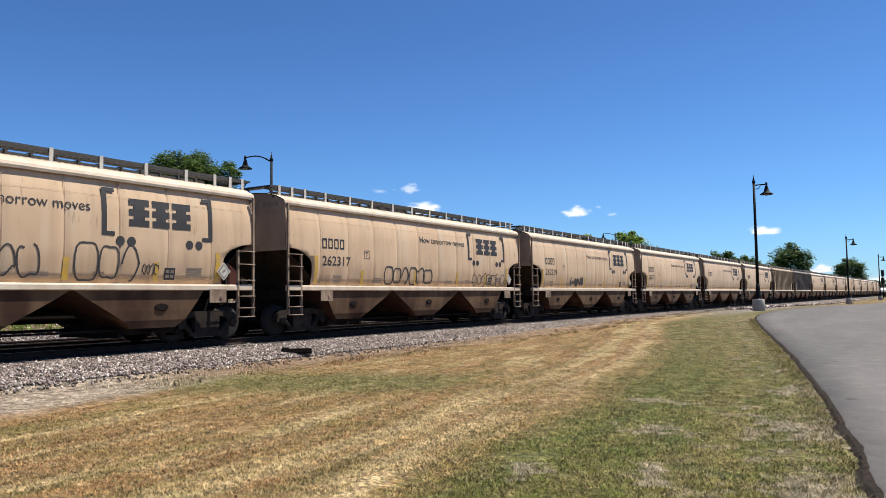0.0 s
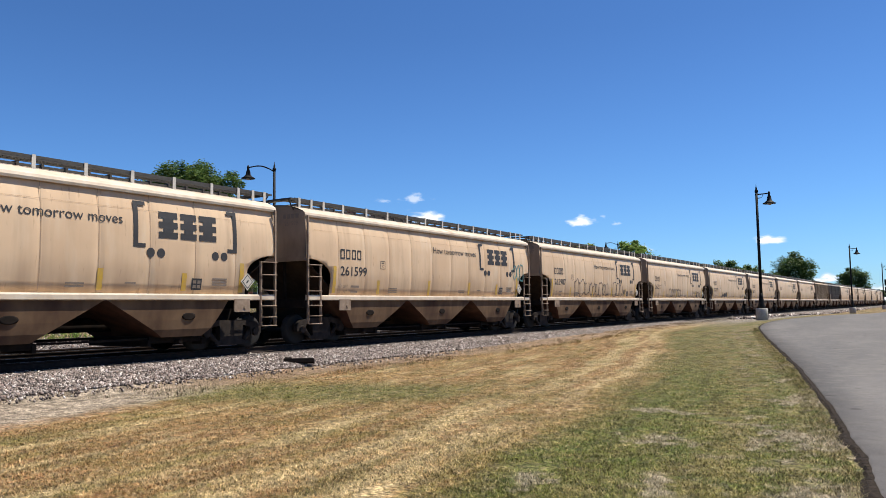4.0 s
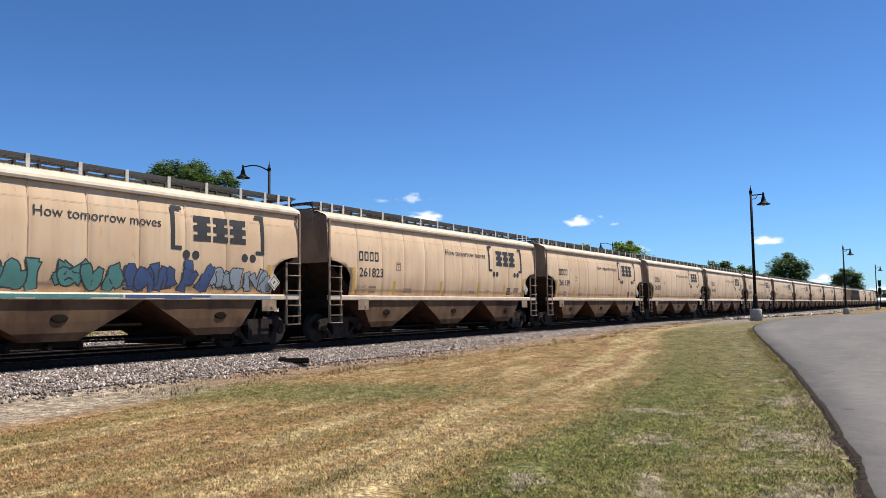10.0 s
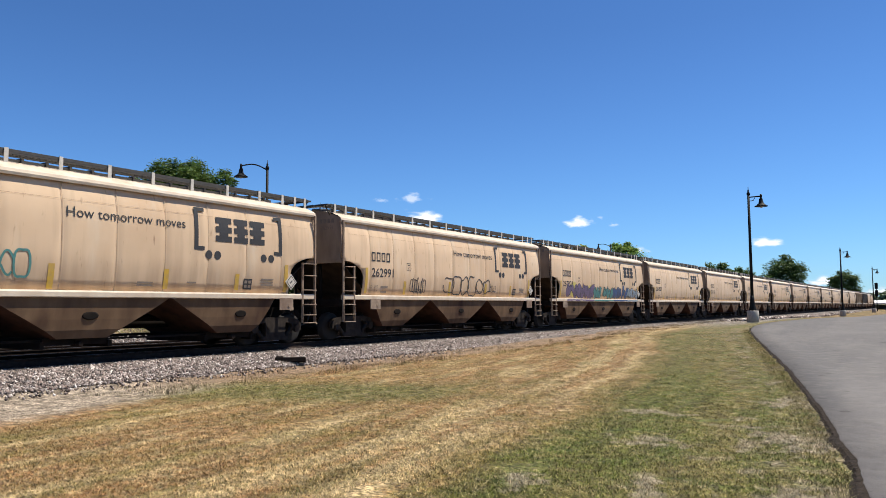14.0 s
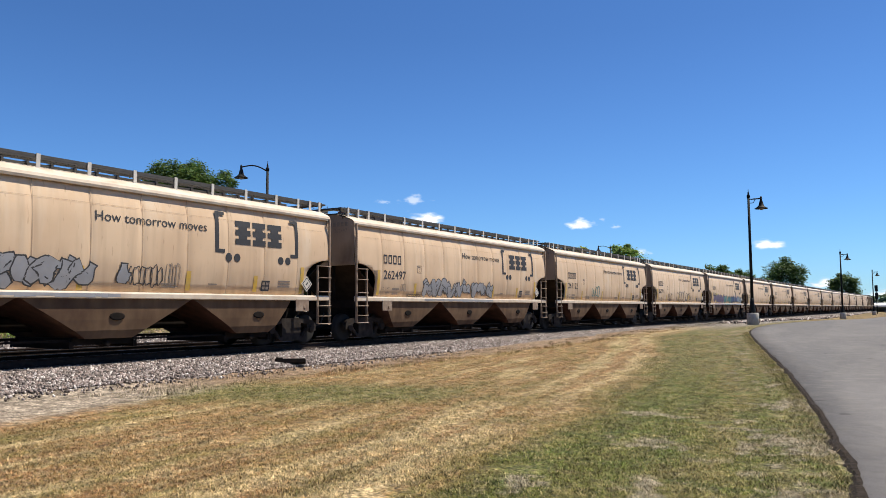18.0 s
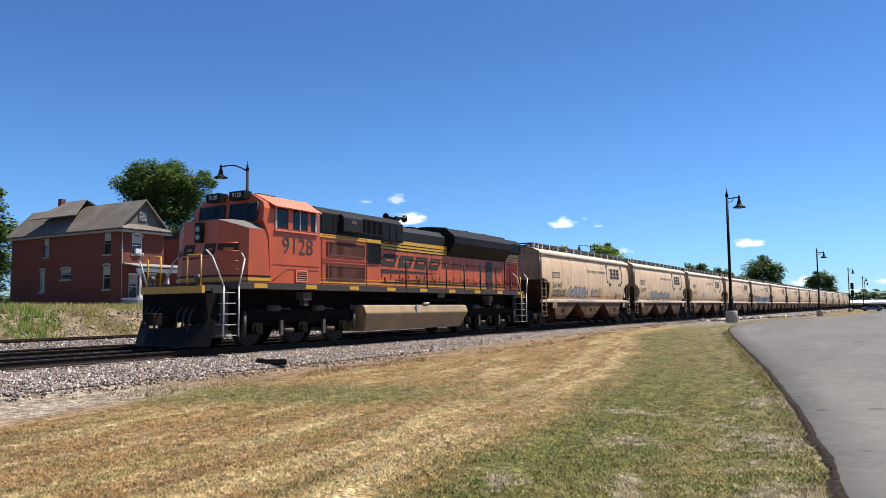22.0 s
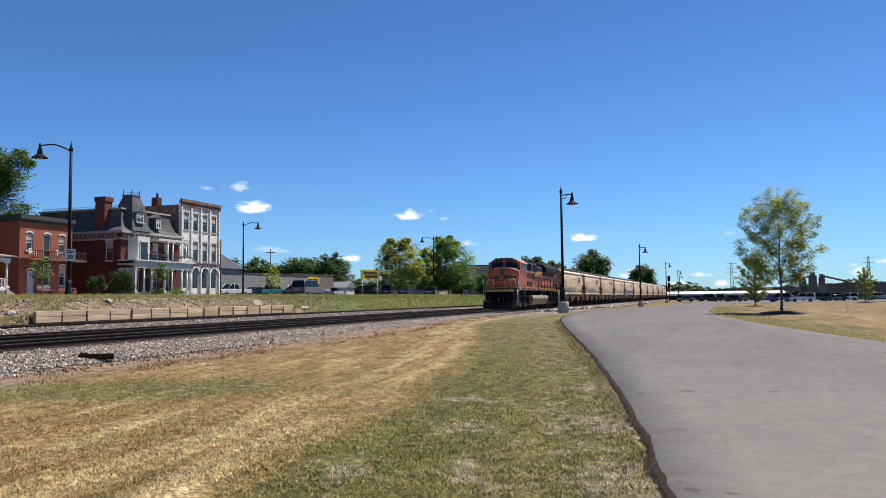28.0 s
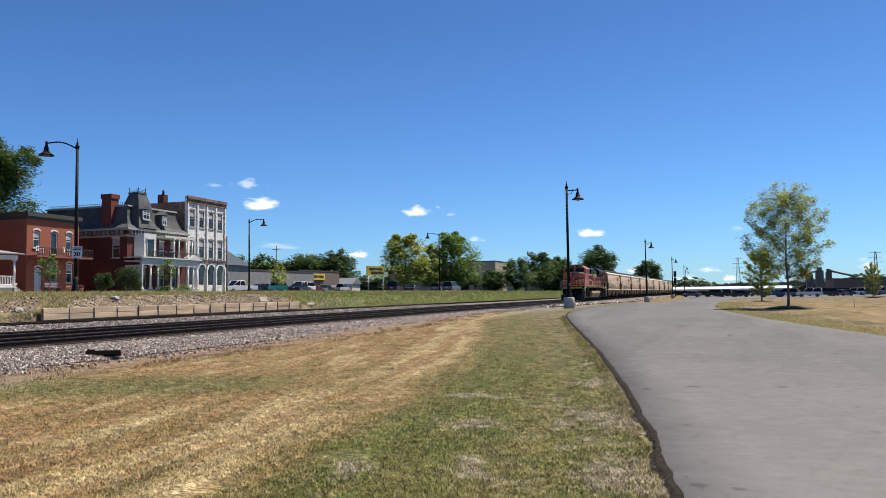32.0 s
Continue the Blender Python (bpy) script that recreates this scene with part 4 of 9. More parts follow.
def lettering(text, size, depth=0.004, stretch=1.0, bold=0.0):
    """The mesh of a line of words, upright in the xz plane, its middle at the origin."""
    cu = bpy.data.curves.new("words", "FONT")
    cu.body, cu.size, cu.extrude, cu.offset = text, size, 0.0, bold
    cu.align_x, cu.align_y, cu.resolution_u = "CENTER", "CENTER", 3
    ob = new("words", cu)
    me = bpy.data.meshes.new_from_object(ob)
    bpy.data.objects.remove(ob)
    me.transform(Matrix.Diagonal((stretch, 1, 1, 1)))
    return me


EAST_FACE = Matrix(((0, 0, 1, 0), (1, 0, 0, 0), (0, 1, 0, 0), (0, 0, 0, 1)))  # writing read from the east, running north


def side_x(z):
    """Half the width of a hopper car's side at the height z."""
    return 1.60 - 0.17 * max(0.0, (z - 2.9) / 1.25) ** 2 - 0.10 * max(0.0, (2.4 - z) / 0.9) ** 2


BRACKETS = (-7.55, -7.0, -6.42, -5.45, -4.2, -2.97, -1.74, -0.51, 0.72, 1.95, 3.18, 4.41, 5.64, 6.6, 7.15, 7.6)
SEAMS = [-6.15 + 1.367 * k for k in range(10)]


def build_wheelset(parent, y, r=0.457):
    bm = bmesh.new()
    for s in (-1, 1):
        m = Matrix.Translation((s * 0.76, 0, 0)) @ Euler((0, radians(90 * s), 0)).to_matrix().to_4x4()
        turned(bm, [(0.10, 0.09), (r - 0.09, 0.075), (r - 0.07, 0.07), (r, 0.07), (r, -0.06), (r + 0.028, -0.075), (r + 0.02, -0.10), (r - 0.07, -0.09), (r - 0.10, -0.02), (0.14, -0.01), (0.1, -0.07)][::-1], 24, m)
    cyl(bm, (-0.98, 0, 0), (0.98, 0, 0), 0.075, n=10)
    for s in (-1, 1):
        for k in range(3):
            a = k * math.tau / 3
            cyl(bm, (s * 0.86, 0.05 * math.cos(a), 0.05 * math.sin(a)), (s * 1.0, 0.05 * math.cos(a), 0.05 * math.sin(a)), 0.02, n=5)
    return part("wheelset", bm, M["wheel"], parent, "dark worn steel wheels on an axle", m=Matrix.Translation((0, y, r)))


def build_truck(parent, y, wb=1.778):
    h = wb / 2
    bm = bmesh.new()
    box(bm, -1.0, 1.0, -0.22, 0.22, 0.55, 0.78)
    box(bm, -0.35, 0.35, -0.35, 0.35, 0.78, 0.95)
    truck = part("truck", bev(bm, 0.02), M["dark"], parent, "black cast-steel truck", m=Matrix.Translation((0, y, 0)))
    for s in (-1, 1):
        bm = bmesh.new()
        x0, x1 = sorted((s * 0.94, s * 1.10))
        prism(bm, [(-h - 0.22, 0.40), (-h - 0.22, 0.60), (-h - 0.05, 0.74), (-0.45, 0.80), (0.45, 0.80), (h + 0.05, 0.74), (h + 0.22, 0.60), (h + 0.22, 0.40), (h - 0.16, 0.40), (h - 0.2, 0.6), (0.42, 0.66), (0.40, 0.25), (0.6, 0.2), (0.45, 0.12), (-0.45, 0.12), (-0.6, 0.2), (-0.40, 0.25), (-0.42, 0.66), (-h + 0.2, 0.6), (-h + 0.16, 0.40)], "x", x0, x1)
        for q in (-1, 1):
            a, b = Vector((s * 1.02, q * 0.45, 0.17)), Vector((s * 1.02, q * (h - 0.1), 0.52))
            cyl(bm, a, b, 0.07, n=6)
        part("side_frame", bm, M["truck_rust"], truck)
        bm = bmesh.new()
        for q in (-0.26, -0.09, 0.09, 0.26):
            for k in range(5):
                cyl(bm, (s * 1.03, q, 0.24 + 0.065 * k), (s * 1.03, q, 0.28 + 0.065 * k), 0.07, n=8)
        part("spring_set", bm, M["truck_rust"], truck)
        for q in (-h, h):
            bm = bmesh.new()
            cyl(bm, (s * 1.06, q, 0.457), (s * 1.16, q, 0.457), 0.12, n=10)
            part("bearing_cap", bm, M["truck_rust"], truck)
    return truck


def build_hopper_car(near=True, ribbed=None, label="beige covered hopper railway car rolling on the track"):
    car = thing("hopper_car", label, "freight car", "hopper cars")
    skin, trim = (ribbed, ribbed) if ribbed else (M["beige"], M["beige_roof"])
    zs = [1.50, 1.75, 2.05, 2.2, 2.33, 2.44, 2.53, 2.59, 2.62, 2.75, 3.1, 3.45, 3.75, 4.0, 4.10]

    def end_y(z):
        """How far the side plate reaches at the height z: cut away in a round arch behind the ladder."""
        u = min(1.0, max(0.0, (2.62 - z) / 0.55))
        return 7.66 - 1.12 * math.sqrt(1 - (1 - u) ** 2)
    for s in (-1, 1):
        bm = bmesh.new()
        joints = [-7.66] + SEAMS + [7.66]
        ylist = sorted(set(a + (b - a) * f for a, b in zip(joints, joints[1:]) for f in (0, 0.035, 0.15, 0.35, 0.65, 0.85, 0.965, 1)))
        rows = []
        for z in zs:
            row = []
            for y0 in ylist:
                a, b = next((p, q) for p, q in zip(joints, joints[1:]) if p <= y0 <= q)
                f = (y0 - a) / (b - a)
                ins = 0.005 * (1 - math.sin(math.pi * f)) + (0.018 if f in (0.0, 1.0) else 0.0)
                y = max(-end_y(z), min(end_y(z), y0))
                row.append((s * (1.50 if ribbed else side_x(z) - ins), y, z))
            rows.append(row)
        sheet(bm, rows, smooth=not ribbed)
        bmesh.ops.remove_doubles(bm, verts=bm.verts, dist=0.0005)
        bmesh.ops.recalc_face_normals(bm, faces=bm.faces)
        ob = part("side_plate", bm, skin, car, "beige side plates with welded seams, dusty and scratched")
        ob.modifiers.new("thick", "SOLIDIFY").thickness = 0.02
        for k in range(17 if ribbed else 0):
            bm = bmesh.new()
            y = -7.2 + 0.9 * k
            box(bm, *sorted((s * 1.50, s * 1.60)), y - 0.06, y + 0.06, 1.50 if abs(y) < 6 else 2.4, 4.08)
            part("rib", bm, skin, car, "upright pressed steel rib")
    # roof with its eave beads
    bm = bmesh.new()
    arc = [(1.42, 4.07), (1.545, 4.06), (1.56, 4.12), (1.54, 4.19), (1.46, 4.245), (1.2, 4.36), (0.8, 4.46), (0.4, 4.50), (0, 4.51)]
    arc = arc + [(-x, z) for x, z in arc[-2::-1]]
    sheet(bm, [[(x, y, z) for x, z in arc] for y in (-7.7, -7.5, 7.5, 7.7)])
    bmesh.ops.recalc_face_normals(bm, faces=bm.faces)
    part("roof", bm, trim, car, "arched roof", smooth=False)
    for q in (-1, 1):
        bm = bmesh.new()
        prism(bm, [(-1.5, 2.62), (1.5, 2.62), (1.55, 3.2), (1.5, 4.2), (0.8, 4.45), (0, 4.5), (-0.8, 4.45), (-1.5, 4.2), (-1.55, 3.2)], "y", q * 7.60, q * 7.66)
        box(bm, -1.56, 1.56, *sorted((q * 7.60, q * 7.72)), 2.55, 2.68)
        part("end_wall", bm, ribbed or M["beige_end_shade"], car, "grimy shaded end wall")
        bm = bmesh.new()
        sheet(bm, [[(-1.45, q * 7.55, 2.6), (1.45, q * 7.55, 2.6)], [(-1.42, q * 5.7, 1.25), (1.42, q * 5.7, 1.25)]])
        # near-black colour stands in for the shade under the car's end
        ob = part("slope_sheet", bm, M["slope_shade"], car, "underside slope sheet darkened for the shade below")
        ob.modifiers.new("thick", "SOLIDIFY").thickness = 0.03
        bm = bmesh.new()
        for x in (-0.55, 0.55):
            cyl(bm, (x, q * 7.55, 2.6), (x, q * 7.5, 1.2), 0.05, n=6)
        box(bm, -1.5, 1.5, *sorted((q * 7.3, q * 7.68)), 1.12, 1.38)
        box(bm, -0.3, 0.3, *sorted((q * 5.2, q * 7.9)), 0.72, 1.12)
        part("end_frame", bm, M["dark"], car)
        bm = bmesh.new()
        box(bm, -0.09, 0.09, *sorted((q * 7.8, q * 8.2)), 0.74, 0.92)
        box(bm, -0.13, 0.13, *sorted((q * 8.1, q * 8.33)), 0.68, 1.0)
        part("coupler", bev(bm, 0.02), M["dark"], car, "rusty dark knuckle coupler")
        bm = bmesh.new()
        tube(bm, [(0.35, q * 7.8, 0.95), (0.38, q * 8.0, 0.6), (0.2, q * 8.25, 0.45), (0.1, q * 8.32, 0.55)], 0.025)
        part("brake_hose", bm, M["black"], car)
    for s in (-1, 1):
        bm = bmesh.new()
        prism(bm, [(s * 1.50, 1.34), (s * 1.60, 1.34), (s * 1.62, 1.36), (s * 1.62, 1.46), (s * 1.60, 1.50), (s * 1.50, 1.50)], "y", -7.62, 7.62)
        part("side_sill", bm, M["beige_roof"], car, "pale side sill with rust along its lower edge")
        for q in (-1, 1):
            bm = bmesh.new()
            for y in (7.06, 7.62):
                box(bm, *sorted((s * 1.575, s * 1.63)), *sorted((q * y - 0.03, q * y + 0.03)), 0.62, 4.1 if y > 7.2 else 2.45)
            ladder = part("ladder", bm, M["beige_grimy"], car, "beige end ladder with round rungs")
            bm = bmesh.new()
            for z in (0.62, 0.86, 1.18, 1.62, 2.06, 2.42):
                cyl(bm, (s * 1.66, q * 7.04, z), (s * 1.66, q * 7.64, z), 0.016, n=6)
                if z < 1.1:
                    for y in (7.06, 7.62):
                        cyl(bm, (s * 1.66, q * y, z), (s * 1.62, q * y, z + 0.4), 0.014, n=5)
                if near:
                    part("rung", bm, M["beige_grimy"], ladder)
                    bm = bmesh.new()
            if near:
                bm.free()
            else:
                part("rungs", bm, M["beige_grimy"], ladder)["kind"] = "stuff"
    # hoppers
    for c in (-4.55, 0.0, 4.55):
        bm = bmesh.new()
        vs = []
        for hx, hy, ho, z in ((1.54, 2.27, 1.40, 1.36), (1.53, 1.82, 1.22, 1.10), (1.50, 1.36, 1.04, 0.85), (1.46, 0.93, 0.86, 0.61), (1.38, 0.62, 0.62, 0.42)):
            ends = {-1: ho if c < 0 else hy, 1: ho if c > 0 else hy}
            vs.append([bm.verts.new((hx * sx, c + ends[sy] * sy, z)) for sx, sy in ((-1, -1), (1, -1), (1, 1), (-1, 1))])
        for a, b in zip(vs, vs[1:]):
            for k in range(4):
                # faces along y take the darker colour: rust plus painted shade
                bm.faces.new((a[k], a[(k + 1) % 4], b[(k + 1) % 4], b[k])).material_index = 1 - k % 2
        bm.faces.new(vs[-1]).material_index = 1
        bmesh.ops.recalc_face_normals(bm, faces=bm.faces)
        hop = part("hopper", bm, [M["brown_dust"], M["slope_rust_shade"]], car, "dusty brown-beige discharge hopper")
        bm = bmesh.new()
        box(bm, -1.15, 1.15, c - 0.80, c + 0.80, 0.27, 0.44)
        box(bm, -1.2, 1.2, c - 0.88, c - 0.78, 0.20, 0.36)
        box(bm, -1.2, 1.2, c + 0.78, c + 0.88, 0.20, 0.36)
        cyl(bm, (1.0, c, 0.3), (1.35, c, 0.3), 0.06, n=8)
        part("gate", bm, M["dark"], hop)
        if near:
            bm = bmesh.new()
            m = Matrix.Translation((1.512, c + 0.1, 0.93)) @ EAST_FACE @ Matrix.Diagonal((1.6, 0.75, 1, 1))
            turned(bm, [(0.13, -0.01), (0.13, 0.008), (0.10, 0.014)], 12, m)
            part("inspection_cover", bm, M["dark"], hop, "dark oily inspection cover")
    for x in (-1.05, 1.05):
        bm = bmesh.new()
        box(bm, x - 0.03, x + 0.03, -5.4, 5.4, 0.36, 0.41)
        part("gate_rail", bm, M["dark"], car)
    bm = bmesh.new()
    cyl(bm, (-0.3, -7.0, 0.75), (-0.3, 7.0, 0.75), 0.18, n=8)
    part("centre_beam", bm, M["dark"], car)
    # roof walk: brackets along both eaves, grating and hatch trough
    for s in (-1, 1):
        bm = bmesh.new()
        x0, x1 = sorted((s * 0.62, s * 1.16))
        for k in range(6):
            xx = x0 + (x1 - x0) * k / 5
            box(bm, xx - 0.012, xx + 0.012, -7.75, 7.75, 4.60, 4.655)
        for k in range(104):
            box(bm, x0, x1, -7.72 + k * 0.15, -7.70 + k * 0.15, 4.61, 4.645)
        part("roof_walk", bm, M["walk_dark"], car, "dark open steel grating walkway")
        bm = bmesh.new()
        box(bm, *sorted((s * 1.15, s * 1.17)), -7.75, 7.75, 4.56, 4.665)
        part("walk_edge", bm, M["walk_dark"], car)
        br = None
        if not near:
            bm = bmesh.new()
            for y in BRACKETS:
                box(bm, *sorted((s * 1.175, s * 1.195)), y - 0.045, y + 0.045, 4.34, 4.68)
            part("brackets", bm, M["bracket"], car, "pale galvanised upright brackets")["kind"] = "stuff"
            continue
        for y in BRACKETS:
            if br is None:
                bm = bmesh.new()
                box(bm, *sorted((s * 1.175, s * 1.195)), -0.045, 0.045, 4.34, 4.68)
                br = part("bracket", bm, M["bracket"], car, "pale galvanised upright bracket", m=Matrix.Translation((0, y, 0)))
            else:
                share("bracket", br.data, car, Matrix.Translation((0, y, 0)), "pale galvanised upright bracket")
    bm = bmesh.new()
    box(bm, -0.42, 0.42, -6.9, 6.9, 4.44, 4.60)
    for k in range(24):
        box(bm, -0.46, 0.46, -6.8 + k * 0.58, -6.74 + k * 0.58, 4.48, 4.64)
    part("hatch_trough", bm, M["walk_dark"], car)
    for q in (-1, 1):
        bm = bmesh.new()
        box(bm, -0.75, 1.17, *sorted((q * 7.62, q * 7.92)), 4.60, 4.65)
        for x in (-0.65, 0.2, 1.05):
            cyl(bm, (x, q * 7.88, 4.6), (x, q * 7.66, 4.3), 0.02, n=5)
        part("end_platform", bm, M["walk_dark"], car)
    for q in (-6.45, 6.45):
        tr = build_truck(car, q)
        build_wheelset(car, q - 0.889)
        build_wheelset(car, q + 0.889)
    for s in (1,):
        for q in (-5.9, 6.35):
            bm = bmesh.new()
            box(bm, 1.60, 1.63, q - 0.28, q + 0.28, 1.02, 1.37)
            cyl(bm, (1.63, q + 0.1, 1.15), (1.65, q + 0.1, 1.15), 0.05, n=8)
            part("jacking_pad", bm, M["beige_grimy"], car)
    # the eaves, roof and walkway sit a little lower than the plain section
    for me in {ob.data for ob in car.children}:
        for v in me.vertices:
            v.co.z -= 0.16 * smooth_step(3.3, 4.0, v.co.z)
    return car


def mark(name, material, car, y, z, w, h, label="", lift=0.005, dx=0.0, parts_=None):
    """A thin painted plate on the east side of a car, bent to the side's curve."""
    bm = bmesh.new()
    rows = []
    n = max(1, int(h / 0.15))
    for k in range(n + 1):
        zz = z - h / 2 + h * k / n
        rows.append([(side_x(zz) + lift, y - w / 2, zz), (side_x(zz) + lift, y + w / 2, zz)])
    sheet(bm, rows)
    return part(name, bm, material, car, label)


def words_on(name, text, size, material, car, y, z, label, stretch=1.0, bold=0.0, lift=0.006):
    me = lettering(text, size, stretch=stretch, bold=bold)
    me.materials.append(material)
    for v in me.vertices:
        p = EAST_FACE @ v.co
        zz = p.z + z
        v.co = Vector((side_x(zz) + lift, p.y + y, zz))
    return share(name, me, car, Matrix(), label)


def strokes(name, material, car, seed, y0, y1, z0, z1, label, width=0.035, n=9, lift=0.007):
    """Sprayed scrawl: looping ribbons of paint that spell nothing."""
    rng = random.Random(seed)
    w = (y1 - y0) / n
    for k in range(n):
        cy, cz = y0 + (k + 0.5) * w, (z0 + z1) / 2
        a0, turns, ph = rng.uniform(0, 6.28), rng.uniform(1.0, 1.9), rng.uniform(0, 6.28)
        ry, rz = w * rng.uniform(0.4, 0.62), (z1 - z0) / 2 * rng.uniform(0.7, 1.0)
        pts = []
        for i in range(26):
            a = a0 + turns * math.tau * i / 25 * 0.7
            pts.append(Vector((0, cy + ry * math.cos(a) + 0.12 * ry * math.cos(3 * a + ph), cz + rz * math.sin(a + 0.6 * math.sin(2 * a + ph)))))
        rows = []
        for i, p in enumerate(pts):
            d = (pts[min(i + 1, 25)] - pts[max(i - 1, 0)]).normalized()
            o = Vector((0, -d.z, d.y)) * width / 2
            rows.append([(side_x((p + e).z) + lift + 0.001 * (k % 4), (p + e).y, (p + e).z) for e in (-o, o)])
        bm = bmesh.new()
        sheet(bm, rows)
        part(name, bm, material, car, label)


def throw_up(car, seed, y0, y1, z0, z1, n, key, outline="spray_black", thick=0.25, filled=True):
    """A row of fat sprayed shapes with dark outlines that spell nothing, each one part."""
    rng = random.Random(seed)
    w = (y1 - y0) / n
    for k in range(n):
        plan, turn = [], rng.choice((1, -1))
        for q in range(rng.choice((1, 2, 2))):   # bent strokes that wander over the whole cell
            line, up = [], rng.random() < 0.5
            for i in range(rng.randint(3, 6)):
                line.append((rng.uniform(-0.12, 1.12), rng.uniform(0.62, 1.0) if up else rng.uniform(0.0, 0.38)))
                up = not up
            plan.append(line)
        slant, lift_z, tall = rng.uniform(-0.12, 0.2), rng.uniform(-0.04, 0.04), rng.uniform(0.92, 1.06)
        bm = bmesh.new()
        for q, line in enumerate(plan):
            pts = []
            for a, b in zip(line, line[1:]):
                for i in range(6):
                    u = i / 6
                    pts.append((a[0] + (b[0] - a[0]) * u, a[1] + (b[1] - a[1]) * u))
            pts.append(line[-1])
            soft = [tuple(sum(pts[min(max(i + d, 0), len(pts) - 1)][c] for d in (-2, -1, 0, 1, 2)) / 5 for c in (0, 1)) for i in range(len(pts))]
            place = []
            for u, h in soft:
                zz = z0 + (z1 - z0) * (lift_z + tall * h * 0.9)
                place.append(Vector((0, y0 + (k + 0.5 + turn * (u - 0.5) * 1.05) * w + slant * (h - 0.5) * w, zz)))
            for layer, grow in ((0, 0.07), (1, 0.0)):
                if layer == 1 and not filled:
                    continue
                rows = []
                for i, p in enumerate(place):
                    d = (place[min(i + 1, len(place) - 1)] - place[max(i - 1, 0)]).normalized()
                    wide = thick / 2
                    if filled:
                        wide = (thick * (0.8 + 0.35 * math.sin(i * 0.9 + k)) + grow) / 2
                        if i in (0, len(place) - 1):
                            p = p + d * (grow * 0.5 * (1 if i else -1))
                    o = Vector((0, -d.z, d.y)) * wide
                    row = []
                    for e in (-o, o):
                        zc = max((p + e).z, 1.515)
                        row.append((side_x(zc) + 0.004 + 0.003 * k + 0.0012 * q + 0.0006 * layer, (p + e).y, zc))
                    rows.append(row)
                sheet(bm, rows, mi=layer)
        part("graffiti_letter", bm, [M[outline], M[key]], car, "fat sprayed graffiti shape with a dark outline" if filled else "sprayed black outline scrawl")


def sill_paint(car, y0, y1, key):
    """Spray that ran on over the sill."""
    rng = random.Random(int(y0 * 10))
    y = y0
    while y < y1:
        e = min(y1, y + rng.uniform(0.15, 0.5))
        bm = bmesh.new()
        box(bm, 1.6205, 1.6235, y, e - 0.004, rng.uniform(1.355, 1.40), 1.459)
        part("sill_spray", bm, M[key], car)
        y = e


def dress_car(car, near=True):
    """Slogan, emblem and data panels on a car's east side."""
    for k in range(4):   # the owner's mark, as plain blocks
        bm = bmesh.new()
        y = -5.98 + 0.285 * k
        for a, b, c, d in ((-0.105, -0.06, -0.16, 0.16), (0.06, 0.105, -0.16, 0.16), (-0.06, 0.06, 0.11, 0.16), (-0.06, 0.06, -0.16, -0.11)):
            sheet(bm, [[(side_x(2.83 + e) + 0.005, y + a, 2.83 + e), (side_x(2.83 + e) + 0.005, y + b, 2.83 + e)] for e in (c, d)])
        part("owner_mark", bm, M["ink"], car)
    words_on("slogan", "How tomorrow moves", 0.34, M["ink"], car, 1.02, 3.24, "dark painted slogan", 1.02)
    for q, d in ((3.0, 1), (6.1, -1)):   # brackets round the emblem
        mark("emblem_bracket", M["ink"], car, q, 3.17, 0.13, 1.12)
        for z in (3.68, 2.66):
            mark("emblem_bracket", M["ink"], car, q + d * 0.16, z, 0.22, 0.10, lift=0.007)
    for k, w in enumerate((0.56, 0.50, 0.56)):   # emblem as three plain blocky shapes
        bm = bmesh.new()
        y = 3.93 + 0.62 * k
        for zz, hh, a, b in ((3.45, 0.16, -1, 1), (3.325, 0.09, -0.55, 0.55), (3.20, 0.16, -1, 1), (3.075, 0.09, -0.55, 0.55), (2.95, 0.16, -1, 1)):
            r = []
            for u in (zz - hh / 2, zz + hh / 2):
                r.append([(side_x(u) + 0.006, y + a * w / 2, u), (side_x(u) + 0.006, y + b * w / 2, u)])
            sheet(bm, r)
        part("emblem", bm, M["ink"], car, "dark blocky emblem shape")
    for q in (3.42, 3.72, 5.42, 5.72):
        bm = bmesh.new()
        m = Matrix.Translation((side_x(2.5) + 0.003, q, 2.50)) @ EAST_FACE
        turned(bm, [(0.115, 0), (0.115, 0.004)], 16, m)
        part("emblem_dot", bm, M["ink"], car)
    for q, z, hh in ((-6.36, 2.0, 0.86), (-4.05, 1.78, 0.48), (-0.9, 1.80, 0.55), (2.1, 1.82, 0.5), (4.45, 1.8, 0.45), (6.36, 1.95, 0.8)):
        mark("reflective_strip", M["yellow"], car, q, z, 0.145, hh, "faded yellow reflective strip")
    for y in SEAMS:
        mark("weld_seam", M["seam_rust"], car, y, 2.71, 0.018, 2.4, lift=-0.010)
    mark("weld_seam", M["seam_rust"], car, 0.0, 3.52, 14.6, 0.007, lift=0.002)
    if not near:
        return car
    for q, z, w, h in ((-5.32, 1.79, 0.42, 0.07), (-5.34, 1.62, 0.35, 0.07), (-3.2, 1.75, 0.5, 0.04), (-3.2, 1.68, 0.5, 0.04), (-3.2, 1.62, 0.5, 0.04), (1.5, 1.72, 0.45, 0.04), (1.5, 1.65, 0.45, 0.04), (5.6, 1.9, 0.5, 0.04), (5.6, 1.82, 0.5, 0.04), (5.6, 1.74, 0.5, 0.04), (2.9, 1.75, 0.3, 0.04)):
        mark("stencil_line", M["ink_faint"], car, q, z, w, h)
    words_on("load_limit", "LD", 0.13, M["ink_faint"], car, -6.08, 1.79, "small dark stencilled word")
